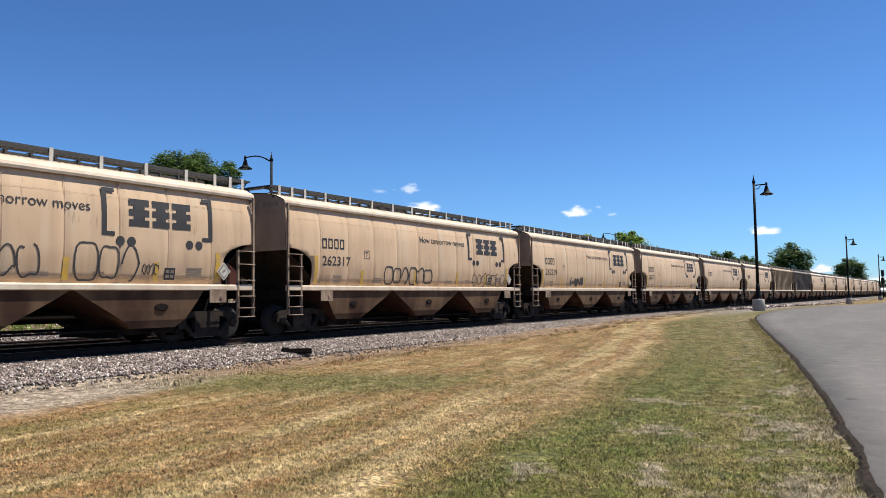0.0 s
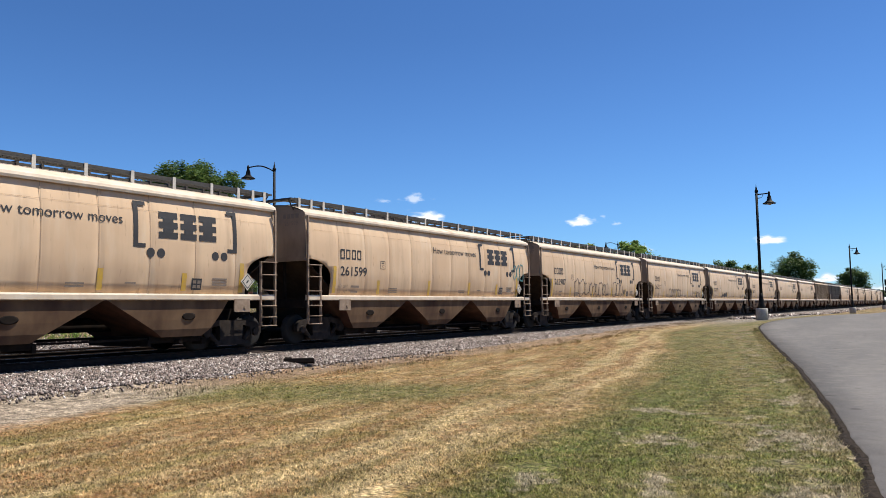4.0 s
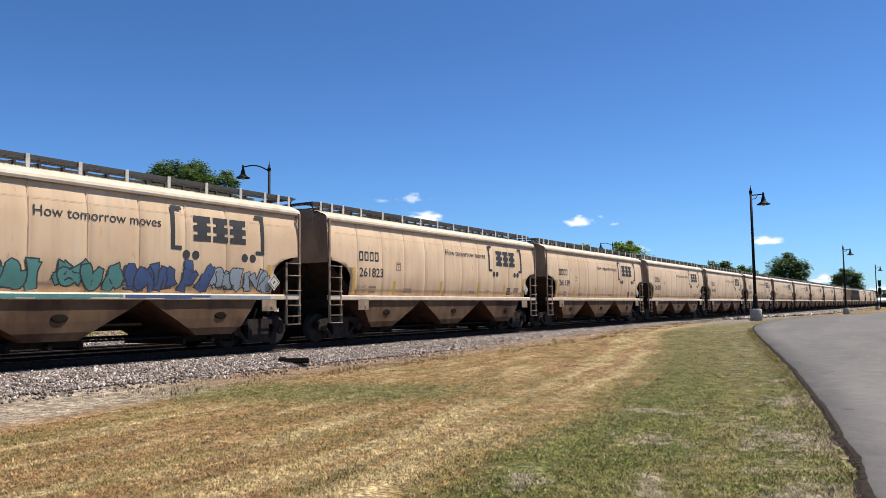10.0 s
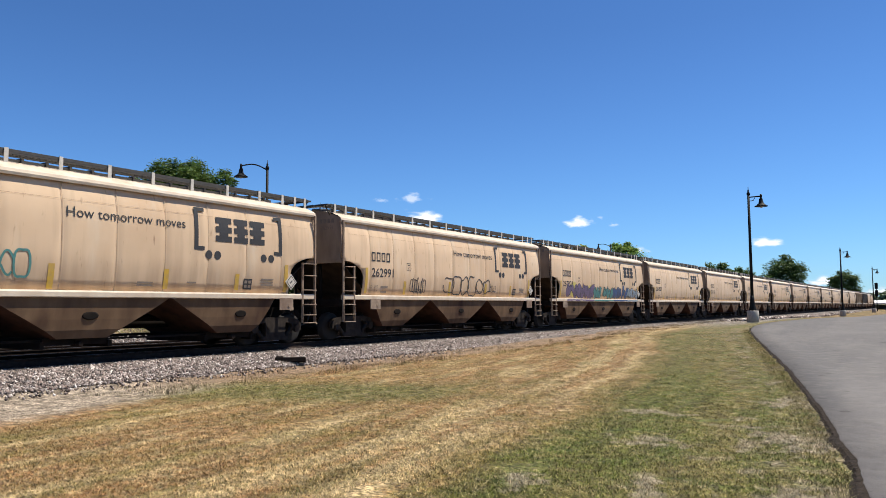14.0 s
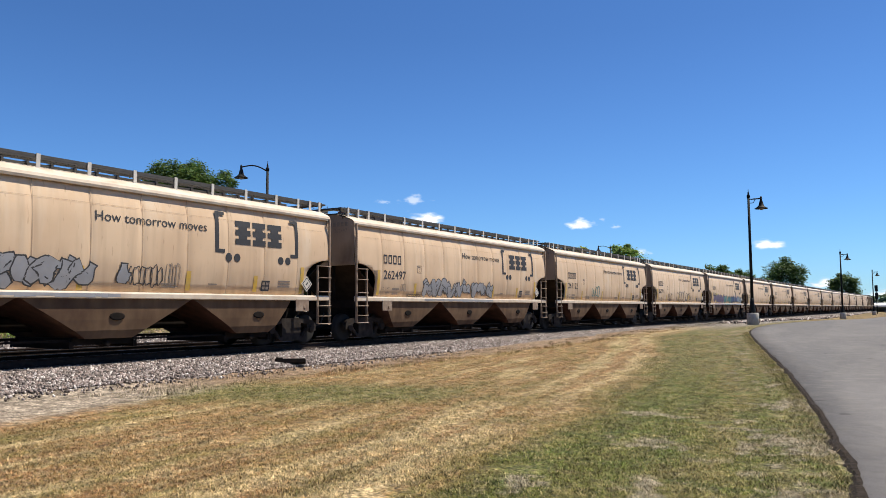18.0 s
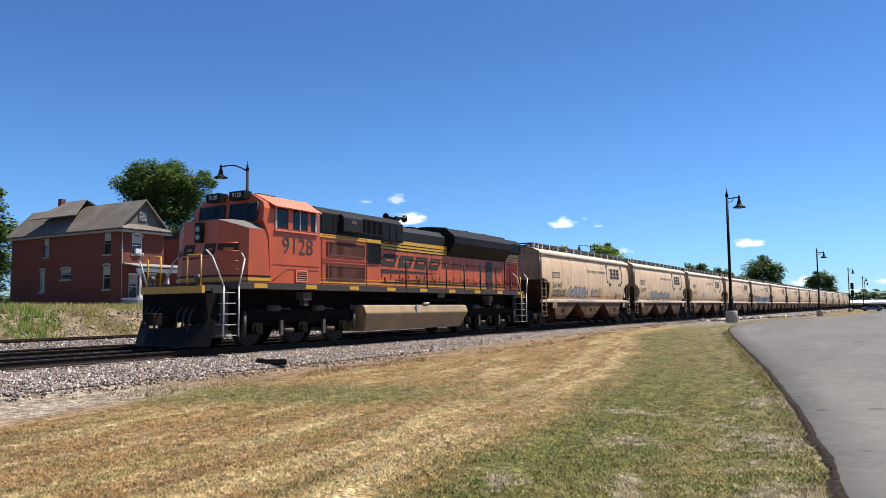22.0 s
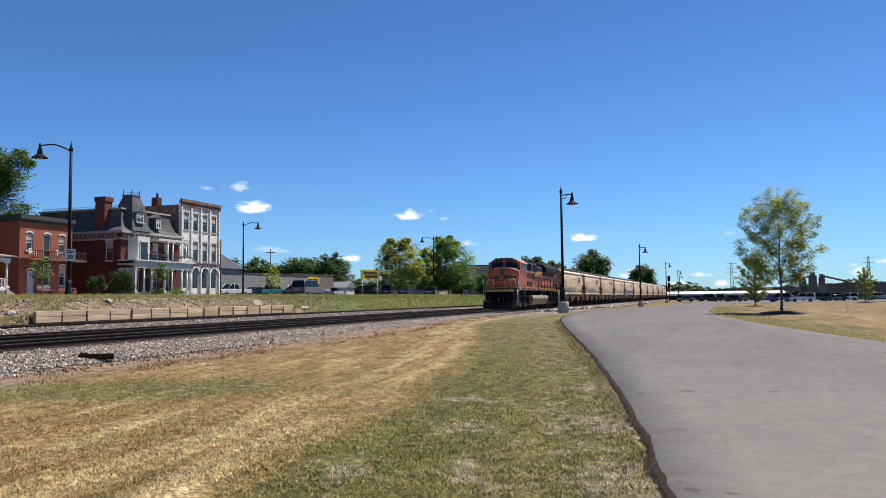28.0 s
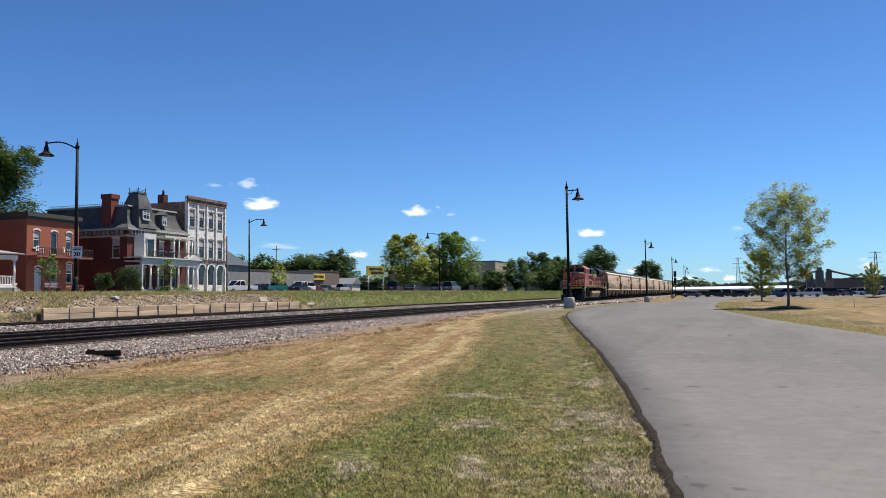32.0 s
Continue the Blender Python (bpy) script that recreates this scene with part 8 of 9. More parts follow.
def build_tree(x, y, z, h, crown_w, leaves, leaf, seed, label, crown_from=0.3, material="leaf", trunk_r=0.2, clumps=22, group="trees", lean=0.0, mulch=False, fill=0, broad=0):
    rng = random.Random(seed)
    T = thing("tree", label, "tree", group, at=pose(x, y, z, 0, 0, rng.uniform(0, 360)))
    bm = bmesh.new()
    top = h * 0.92
    spine = limb(bm, (0, 0, -0.2), (lean, 0, top), trunk_r, trunk_r * 0.12, rng, 9, 7)
    part("trunk", bm, M["bark"], T)
    bm = bmesh.new()
    centres = []
    for k in range(clumps):
        u = crown_from + (1 - crown_from) * (k + 0.5) / clumps
        base = spine[min(6, int(u * 0.85 * 7))].lerp(spine[min(7, int(u * 0.85 * 7) + 1)], 0.5)
        a = k * 2.4 + rng.uniform(-0.4, 0.4)
        prof = math.sin(math.pi * min(1, max(0.05, (u - crown_from) / (1 - crown_from))) ** 0.75) ** 0.7
        rad = crown_w / 2 * (0.25 + 0.75 * prof) * rng.uniform(0.6, 1.05) * (0.80 if fill else 1.0)
        tip = Vector((math.cos(a) * rad, math.sin(a) * rad, u * h * rng.uniform(0.95, 1.03)))
        tip.z = min(tip.z, h)
        start = Vector((base.x, base.y, max(crown_from * h * 0.75, tip.z - rad * rng.uniform(0.7, 1.2))))
        joints = limb(bm, start, tip, trunk_r * 0.28 * (1.2 - u), 0.012, rng, 5, 3)
        centres.append((tip, rad * rng.uniform(0.30, 0.48) + crown_w * 0.05))
        centres.append((joints[2], rad * 0.30 + crown_w * 0.04))
        if rng.random() < 0.7:
            side = tip + Vector((rng.uniform(-1, 1), rng.uniform(-1, 1), rng.uniform(-0.4, 0.7))) * crown_w * 0.10
            centres.append((side, crown_w * rng.uniform(0.06, 0.11)))
    for k in range(fill):
        d = Vector((rng.gauss(0, 1), rng.gauss(0, 1), rng.gauss(0, 1))).normalized()
        d = Vector([math.copysign(abs(c) ** 0.65, c) for c in d]) * rng.uniform(0.45, 0.82)
        mid, half = h * (1 + crown_from) / 2, h * (1 - crown_from) / 2
        centres.append((Vector((d.x * crown_w / 2, d.y * crown_w / 2, mid + d.z * half)), crown_w * rng.uniform(0.09, 0.15)))
    for k in range(broad):   # a broad, nearly level top
        a, r = k * 2.4, crown_w * 0.46 * math.sqrt((k + 0.5) / broad)
        centres.append((Vector((math.cos(a) * r, math.sin(a) * r, h * rng.uniform(0.80, 0.93))), crown_w * rng.uniform(0.06, 0.10)))
    part("branchwork", bm, M["bark"], T)
    pr = np.random.default_rng(seed)
    per = max(4, leaves // len(centres))
    pts = []
    for c, r in centres:
        d = pr.normal(size=(per, 3))
        d /= np.linalg.norm(d, axis=1)[:, None]
        d *= ((0.25 + 0.8 * pr.uniform(0, 1, per) ** 0.55) * (1 + 0.16 * pr.normal(size=per)) * r)[:, None]
        d[:, 2] *= 0.78
        pts.append(d + np.array(c))
    leaf_mesh("crown", np.concatenate(pts), leaf, M[material], T, seed)
    if mulch:
        bm = bmesh.new()
        turned(bm, [(1.55, -0.06), (1.35, 0.05), (0.7, 0.12), (0.2, 0.16)], 22)
        for v in bm.verts:
            v.co.x *= 1 + 0.08 * noise.noise(v.co * 1.3)
            v.co.y *= 1 + 0.08 * noise.noise(v.co * 1.7)
        part("mulch_ring", bm, M["mulch"], T, "dark mulch ring round the trunk")
    return T


def build_bush(x, y, z, w, h, leaves, leaf, seed, label, material="leaf"):
    rng = random.Random(seed)
    B = thing("bush", label, "bush", "bushes", at=pose(x, y, z))
    bm = bmesh.new()
    centres = []
    for k in range(16):
        a, u = k * 2.4, rng.uniform(0.3, 0.95)
        tip = Vector((math.cos(a) * w / 2 * rng.uniform(0.2, 0.85), math.sin(a) * w / 2 * rng.uniform(0.2, 0.85), h * u))
        limb(bm, (0, 0, -0.05), tip, 0.03, 0.008, rng, 4, 2)
        centres.append((tip, w * rng.uniform(0.14, 0.24)))
    part("stem_clump", bm, M["bark"], B)
    pr = np.random.default_rng(seed)
    pts = []
    for c, r in centres:
        d = pr.normal(size=(leaves // 16, 3))
        d /= np.linalg.norm(d, axis=1)[:, None]
        d *= (pr.uniform(0.3, 1, len(d)) ** 0.6 * r)[:, None]
        p = d + np.array(c)
        p[:, 2] = np.abs(p[:, 2])
        pts.append(p)
    leaf_mesh("foliage", np.concatenate(pts), leaf, M[material], B, seed)
    return B


def build_young_tree(x, y, z, h, w, leaves, leaf, seed, label, crown_from=0.18, trunk_r=0.095, limbs=40):
    """A young shade tree: straight leader, many rising limbs with twigs, an airy oval crown."""
    rng = random.Random(seed)
    T = thing("tree", label, "tree", "lawn trees", at=pose(x, y, z, 0, 0, 40))
    bm = bmesh.new()
    spine = [Vector((0.03 * math.sin(q * 1.3), 0.03 * math.cos(q * 1.9), -0.2 + (h * 0.95 + 0.2) * q / 8)) for q in range(9)]
    for q in range(8):
        cyl(bm, spine[q], spine[q + 1], trunk_r * (1 - q / 8.5), trunk_r * (1 - (q + 1) / 8.5), n=9, caps=q == 0)
    part("trunk", bm, M["bark"], T)
    bm = bmesh.new()
    lines = []
    for k in range(limbs):
        u = crown_from + (0.93 - crown_from) * (k + 0.5) / limbs
        prof = math.sin(math.pi * (0.12 + 0.86 * (k + 0.5) / limbs) ** 1.05) ** 0.55
        a = k * 2.4 + rng.uniform(-0.3, 0.3)
        reach = w / 2 * prof * rng.uniform(0.80, 0.98)
        start = spine[int(u * 8 * 0.8)].lerp(spine[min(8, int(u * 8 * 0.8) + 1)], (u * 6.4) % 1.0)
        start.z = min(start.z, u * h * 0.8)
        tip = Vector((math.cos(a) * reach, math.sin(a) * reach, min(h * 0.985, u * h + reach * 0.22)))
        joints = limb(bm, start, tip, trunk_r * 0.30 * (1.15 - u), 0.008, rng, 5, 4)
        lines.append((joints[1].lerp(joints[2], 0.3), tip, 0.16))
        for q in range(5):
            p = joints[1].lerp(tip, 0.2 + 0.18 * q)
            e = p + Vector((rng.uniform(-1, 1), rng.uniform(-1, 1), rng.uniform(-0.25, 0.8))) * w * 0.10
            cyl(bm, p, e, 0.008, 0.004, n=3, caps=False)
            lines.append((p, e, 0.13))
    lines.append((spine[6], Vector((0.1, 0, h)), 0.15))
    part("branchwork", bm, M["bark"], T)
    pr = np.random.default_rng(seed)
    per = leaves // len(lines)
    pts = []
    for p, e, r in lines:
        u = pr.uniform(0, 1, (per, 1)) ** 0.8
        pts.append(np.array(p) * (1 - u) + np.array(e) * u + pr.normal(0, r * w / 5.5, (per, 3)))
    leaf_mesh("crown", np.concatenate(pts), leaf, M["leaf_light"], T, seed)
    bm = bmesh.new()
    turned(bm, [(1.55, -0.06), (1.35, 0.05), (0.7, 0.12), (0.2, 0.16)], 22)
    for v in bm.verts:
        v.co.x *= 1 + 0.08 * noise.noise(v.co * 1.3)
        v.co.y *= 1 + 0.08 * noise.noise(v.co * 1.7)
    part("mulch_ring", bm, M["mulch"], T, "dark mulch ring round the trunk")
    return T


# by the path
build_young_tree(5.05, 56.0, 0.40, 8.6, 6.1, 30000, 0.066, 11, "young slender shade tree with airy light green crown on mulch", 0.24)
build_young_tree(6.6, 108.0, 0.08, 7.3, 4.8, 15000, 0.09, 12, "small round young tree with yellow-green leaves on mulch", 0.14, 0.10, 34)
build_young_tree(27.0, 150.0, 0.0, 6.4, 3.4, 4000, 0.14, 13, "small narrow young tree on the far lawn", 0.10, 0.08, 26)
# behind the houses
build_tree(-74.4, 61.9, 2.2, 17.3, 12.4, 66000, 0.165, 21, "tall broad tree with dense dark green crown behind houses", 0.22, "leaf_deep", 0.35, 30, fill=58, broad=22)
build_tree(-86.0, 47.0, 2.2, 12.5, 9.5, 16000, 0.22, 25, "dense green tree behind a brick house", 0.15, "leaf_deep", 0.25, 24, fill=40)
build_tree(-84, 27, 2.2, 11.5, 10, 6000, 0.34, 22, "dense green tree at the back of a house", 0.15, "leaf_deep", 0.25, 24)
build_tree(-80, 34, 2.2, 10.0, 9, 5000, 0.34, 23, "dense green tree at the back of a house", 0.15, "leaf_deep", 0.25, 24)
build_tree(-76, 12, 2.2, 10.0, 9, 5000, 0.34, 24, "dense green tree at the back of a house", 0.12, "leaf_deep", 0.25, 24)
# along the street to the north
for k, (x, y, h, w, n, mt) in enumerate(((-56.9, 142, 11.4, 10.0, 9000, "leaf_light"), (-50.8, 154, 12.3, 10.2, 11000, "leaf"), (-53.4, 147, 10.0, 4.5, 3000, "leaf_light"), (-52, 190, 5.4, 7.5, 4000, "leaf"), (-47, 196, 8.2, 9, 5000, "leaf"), (-43, 205, 10.4, 9.0, 6000, "leaf"), (-39, 214, 9.2, 8.5, 6000, "leaf"), (-35, 222, 7.2, 7.0, 4000, "leaf"), (-57, 183, 5.4, 7, 3500, "leaf"))):
    build_tree(x, y, 2.0, h, w, int(n * 1.7), 0.25, 40 + k, "street tree with full green crown" if mt == "leaf" else "street tree with pale yellow-green crown", 0.16, mt if mt != "leaf" else "leaf_street" if y < 180 else "leaf_deep", 0.2, 26, group="street trees")
for k, (x, y, h, w) in enumerate(((-34.5, 258, 15.6, 14.0), (-24.5, 352, 14.2, 14.5), (-46, 240, 11, 12), (-128, 205, 12.6, 15), (-119, 212, 13.2, 15), (-121, 222, 13.6, 16), (-110.5, 216.5, 14.6, 15), (-136, 200, 13, 14), (-92, 236, 9, 13), (-80, 250, 9, 14))):
    build_tree(x, y, 1.0, h, w, 17000, 0.34, 60 + k, "broad dark green tree far beyond the tracks", 0.1, "leaf_far", 0.3, 22, group="far trees", fill=80)
# bushes and saplings before the houses
build_bush(-58.3, 62.9, 2.2, 2.1, 2.0, 3600, 0.08, 81, "rounded green bush beside a brick wall", "leaf_bush")
build_bush(-57.9, 66.3, 2.2, 3.0, 2.5, 5200, 0.08, 82, "large dark green bush beside a brick wall", "leaf_bush")
build_bush(-56.5, 69.8, 2.2, 1.6, 0.7, 900, 0.09, 83, "low clipped green hedge plant by a porch")
build_bush(-56.5, 73.0, 2.2, 2.2, 0.7, 900, 0.09, 84, "low clipped green hedge plant by a porch")
build_tree(-56.7, 54.3, 2.2, 3.5, 2.0, 1100, 0.11, 91, "small young street tree with olive green leaves", 0.42, "leaf", 0.04, 12, group="young street trees")
build_tree(-56.6, 70.6, 2.2, 3.8, 1.9, 1000, 0.11, 92, "small young street tree with olive green leaves", 0.42, "leaf", 0.04, 12, group="young street trees")
build_tree(-56.8, 94.0, 2.2, 4.0, 2.6, 1300, 0.14, 93, "small young street tree with yellow-green leaves", 0.35, "leaf_light", 0.04, 12, group="young street trees")


def tufts(name, label, spots, tall, blades, material, seed, width=0.012, droop=(0.2, 0.9)):
    """Tufts of thin blades of grass as one mesh."""
    rng = np.random.default_rng(seed)
    s = np.asarray(spots)
    n = len(s) * blades
    base = np.repeat(s, blades, 0) + np.concatenate([rng.normal(0, 0.05, (n, 2)), np.zeros((n, 1))], 1)
    a = rng.uniform(0, math.tau, n)
    hgt = np.repeat(rng.uniform(0.5, 1.3, len(s)), blades) * tall * rng.uniform(0.5, 1.2, n)
    lean = np.stack([np.cos(a), np.sin(a)], 1) * (hgt * rng.uniform(*droop, n))[:, None]
    side = np.stack([-np.sin(a), np.cos(a)], 1) * width
    z = np.zeros((n, 1))
    p0 = base - np.concatenate([side, z], 1)
    p1 = base + np.concatenate([side, z], 1)
    p2 = base + np.concatenate([lean, hgt[:, None]], 1)
    v = np.stack([p0, p1, p2], 1).reshape(-1, 3)
    me = fast_mesh(name, v, np.arange(3 * n).reshape(-1, 3), material)
    return tagged(new(name, me), label, "grass", kind="stuff")


def scatter(n, seed, x0, x1, y0, y1, keep, bias=1.0):
    rng = np.random.default_rng(seed)
    out = []
    while len(out) < n:
        x, y = rng.uniform(x0, x1), y0 + (y1 - y0) * rng.uniform() ** bias
        if keep(x, y):
            out.append((x, y, height(x, y) - 0.01))
    return out


def west_x(y):
    """The path's west edge at y."""
    for (xa, ya), (xb, yb) in zip(WEST_EDGE, WEST_EDGE[1:]):
        if ya <= y <= yb:
            return xa + (xb - xa) * (y - ya) / (yb - ya)
    return 0.0


def on_lawn(x, y):
    return -14.4 + 0.5 * noise.noise((x, y, 3)) < x < west_x(y) - 0.17 - 0.09 * noise.noise((y * 1.1, 0, 2)) and not (x < -11.2 and y < 9.5 and x + 0.22 * y < -9.8) and noise.noise((x * 1.3, y * 1.3, 7)) > -0.42


def spaced(n, seed, keep):
    """Spots that thin out with the distance from where one stands."""
    rng = np.random.default_rng(seed)
    out = []
    while len(out) < n:
        r = 3.2 + 40 * rng.uniform() ** 1.9
        a = radians(rng.uniform(-6, 66))
        x, y = -math.sin(a) * r, math.cos(a) * r
        if keep(x, y):
            out.append((x, y, height(x, y) - 0.025))
    return out


tufts("lawn_grass", "short dry blades of mown grass over the lawn", spaced(72000, 5, on_lawn), 0.034, 9, M["blade"], 5, 0.0045, (0.4, 2.4))
tufts("edge_grass", "uneven grass along the path's edge", [(west_x(y) - 0.17 - 0.08 * noise.noise((y * 1.1, 0, 2)) - abs(d), y, lawn(0, y) - 0.02) for y, d in zip(np.random.default_rng(8).uniform(4.5, 45, 3000), np.random.default_rng(9).normal(0, 0.14, 3000))], 0.04, 9, M["blade"], 7, 0.005, (0.4, 2.0))
tufts("verge_weeds", "dry and green weeds along the ballast", scatter(1500, 15, -14.6, -12.6, 9, 70, lambda x, y: noise.noise((x, y * 0.6, 0)) > 0.0), 0.10, 8, M["blade"], 15, 0.006)
tufts("bank_weeds", "rough green and straw weeds on the bank", scatter(16000, 16, -37.6, -32.8, 2, 130, lambda x, y: x < -34.3 + 1.6 * noise.noise((x * 0.5, y * 0.35, 4))), 0.20, 9, M["blade_wild"], 16, 0.012)
tufts("tall_weeds", "green weeds on the slope below the street", scatter(9000, 17, -35.6, -32.0, 57, 230, lambda x, y: True), 0.26, 9, M["blade_green"], 17, 0.015)
tufts("straw_weeds", "dry straw weeds among the green on the slope", scatter(4000, 19, -36.4, -32.0, 55, 230, lambda x, y: noise.noise((x * 0.4, y * 0.2, 2)) > -0.1), 0.28, 8, M["blade_wild"], 20, 0.012)
tufts("tall_weeds_south", "green weeds on the slope below the street", scatter(2600, 18, -36.0, -32.2, -12, 24, lambda x, y: noise.noise((x * 0.2, y * 0.2, 0)) > -0.15), 0.32, 9, M["blade_green"], 18, 0.02)


def east_x(y):
    """The path's east edge at y."""
    for (xa, ya), (xb, yb) in zip(EAST_EDGE, EAST_EDGE[1:]):
        if ya <= y <= yb:
            return xa + (xb - xa) * (y - ya) / (yb - ya)
    return 0.0


rng_east = np.random.default_rng(33)
tufts("east_edge_grass", "green and dry weeds along the path's far edge", [(east_x(y) + 0.1 + abs(d), y, lawn(0, y) - 0.02) for y, d in zip(rng_east.uniform(18, 90, 4200), rng_east.normal(0, 0.8, 4200))], 0.07, 9, M["blade_wild"], 34, 0.012, (0.3, 1.5))
tufts("bank_slope_weeds", "scattered green and straw weeds on the rubble slope", scatter(2600, 41, -34.6, -31.9, -2, 34, lambda x, y: noise.noise((x * 0.6, y * 0.35, 8)) > 0.05), 0.16, 9, M["blade_wild"], 42, 0.014)

# ---- vehicles ----
PAINTS = {"grey": (0.16, 0.16, 0.17), "white": (0.72, 0.72, 0.71), "teal": (0.03, 0.19, 0.20), "maroon": (0.20, 0.02, 0.02), "black": (0.02, 0.02, 0.022), "silver": (0.42, 0.43, 0.44), "blue": (0.02, 0.06, 0.25), "navy": (0.02, 0.03, 0.07), "red": (0.35, 0.03, 0.02)}
for key, colour in PAINTS.items():
    M["paint_" + key] = mat("paint_" + key, colour, 0.28, grain=tuple(c * 0.92 for c in colour), grain_scale=1)

SHAPES = {
    "suv": (5.1, 1.0, [(-2.5, 0.45), (-2.55, 0.95), (-2.45, 1.1), (1.05, 1.12), (2.3, 1.0), (2.5, 0.8), (2.52, 0.42)], [(-2.42, 1.1), (-2.2, 1.85), (0.35, 1.88), (1.15, 1.12)]),
    "pickup": (5.6, 1.0, [(-2.8, 0.5), (-2.8, 1.12), (-0.62, 1.12), (1.35, 1.14), (2.6, 1.05), (2.78, 0.85), (2.8, 0.45)], [(-0.65, 1.1), (-0.45, 1.85), (0.75, 1.88), (1.5, 1.13)]),
    "sedan": (4.7, 0.92, [(-2.3, 0.35), (-2.35, 0.85), (-2.1, 0.95), (1.1, 0.93), (2.1, 0.82), (2.33, 0.62), (2.35, 0.32)], [(-1.85, 0.93), (-1.0, 1.42), (0.25, 1.44), (1.2, 0.92)]),
    "van": (5.0, 1.0, [(-2.45, 0.4), (-2.5, 0.95), (-2.4, 1.05), (1.3, 1.05), (2.25, 0.92), (2.45, 0.7), (2.48, 0.38)], [(-2.38, 1.03), (-2.15, 1.75), (0.6, 1.78), (1.6, 1.04)]),
}


def build_vehicle(kind, paint, label, at, group="parked cars", name=None):
    length, wheel_scale, low, high = SHAPES[kind]
    V = thing(name or {"suv": "suv", "pickup": "pickup_truck", "sedan": "car", "van": "minivan"}[kind], label, "pickup truck" if kind == "pickup" else "car", group, at=at)
    hw = 0.93
    bm = bmesh.new()
    prism(bm, low, "y", -hw, hw) if False else prism(bm, [(b, a) for b, a in [(p[0], p[1]) for p in low]], "x", -hw, hw)
    body = part("body", bev(bm, 0.05, 2), M["paint_" + paint], V)
    bm = bmesh.new()
    prism(bm, high, "x", -hw + 0.05, hw - 0.05)
    for v in bm.verts:
        if v.co.z > 1.3 * (0.9 if kind == "sedan" else 1):
            v.co.x *= 0.82
    glass = part("windows", bev(bm, 0.03), M["window_dark"], V, "dark tinted windows")
    bm = bmesh.new()
    tops = [p for p in high if p[1] > 1.3]
    y0, y1, zt = tops[0][0], tops[-1][0], tops[0][1]
    box(bm, -0.72, 0.72, y0 - 0.03, y1 + 0.05, zt - 0.03, zt + 0.04)
    part("roof", bev(bm, 0.03), M["paint_" + paint], V)
    for s in (-1, 1):
        for a, b in ((high[0], tops[0]), (tops[-1], high[-1]), (((high[0][0] + high[-1][0]) / 2, high[0][1]), ((y0 + y1) / 2, zt))):
            bm = bmesh.new()
            cyl(bm, (s * (hw - 0.045), a[0], a[1]), (s * 0.73, b[0], b[1]), 0.045, n=5)
            part("pillar", bm, M["paint_" + paint], V)
    r = 0.36 * wheel_scale
    front, back = length * 0.30, -length * 0.29
    for s in (-1, 1):
        for y in (front, back):
            bm = bmesh.new()
            turned(bm, [(r * 0.62, -0.02), (r * 0.95, 0.0), (r, 0.06), (r, 0.18), (r * 0.9, 0.22)], 18, Euler((0, radians(90 * s), 0)).to_matrix().to_4x4())
            wheel = part("wheel", bm, M["black"], V, m=Matrix.Translation((s * (hw - 0.19), y, r)))
            bm = bmesh.new()
            turned(bm, [(r * 0.6, 0.20), (r * 0.55, 0.225), (r * 0.15, 0.20)], 12, Euler((0, radians(90 * s), 0)).to_matrix().to_4x4())
            part("rim", bm, M["steel_light"], wheel)
    for q, mt, nm in ((-1, M["tail_red"], "tail_light"), (1, M["lens"], "headlight")):
        for s in (-1, 1):
            yy = low[1][0] if q < 0 else low[-2][0]
            zz = (0.85, 1.15) if q < 0 and kind != "sedan" else (0.62, 0.78)
            bm = bmesh.new()
            box(bm, *sorted((s * 0.70, s * 0.9)), yy - 0.04, yy + 0.04, *zz)
            part(nm, bm, mt, V)
        bm = bmesh.new()
        yy = low[0][0] if q < 0 else low[-1][0]
        box(bm, -0.88, 0.88, yy - 0.08, yy + 0.08, 0.40, 0.60)
        part("bumper", bev(bm, 0.02), M["steel_dull"], V)
    bm = bmesh.new()
    box(bm, -0.2, 0.2, low[1][0] - 0.055, low[1][0] - 0.03, 0.75, 0.88)
    part("plate", bm, M["sign_white"], V)
    return V


suv = build_vehicle("suv", "grey", "grey sport utility vehicle driving along the street", pose(-43, 35, 1.96), "moving cars")
for kind, paint, x, y, turn, words in (
        ("pickup", "white", -66.5, 99.0, 160, "white pickup truck parked at the shop lot"), ("suv", "navy", -70, 97.0, 165, "dark blue sport utility vehicle parked at the lot"),
        ("sedan", "navy", -66, 104.0, 165, "dark blue car parked at the shop lot"), ("pickup", "teal", -64.5, 106.5, -15, "teal pickup truck parked at the shop lot"),
        ("sedan", "black", -61.5, 108.5, 5, "black car parked at the shop lot"), ("pickup", "white", -65, 115.2, 172, "white pickup truck parked at the shop lot"),
        ("suv", "maroon", -67, 121, -30, "maroon sport utility vehicle parked at the shop lot"), ("sedan", "white", -68, 125.5, -60, "white car parked at the shop lot"),
        ("sedan", "black", -69, 131.5, 5, "black car parked at the shop lot"), ("pickup", "silver", -71, 142, 5, "silver pickup truck parked at the shop lot"),
        ("suv", "black", -49.5, 119.0, 10, "black sport utility vehicle on the street"), ("sedan", "black", -49.5, 127, 5, "black car on the street"), ("van", "grey", -48, 136, 8, "grey minivan on the street"),
        ("sedan", "white", -37.5, 222, 10, "white car beyond the weeds")):
    build_vehicle(kind, paint, words, pose(x, y, height(x, y) + 0.02, 0, 0, turn))
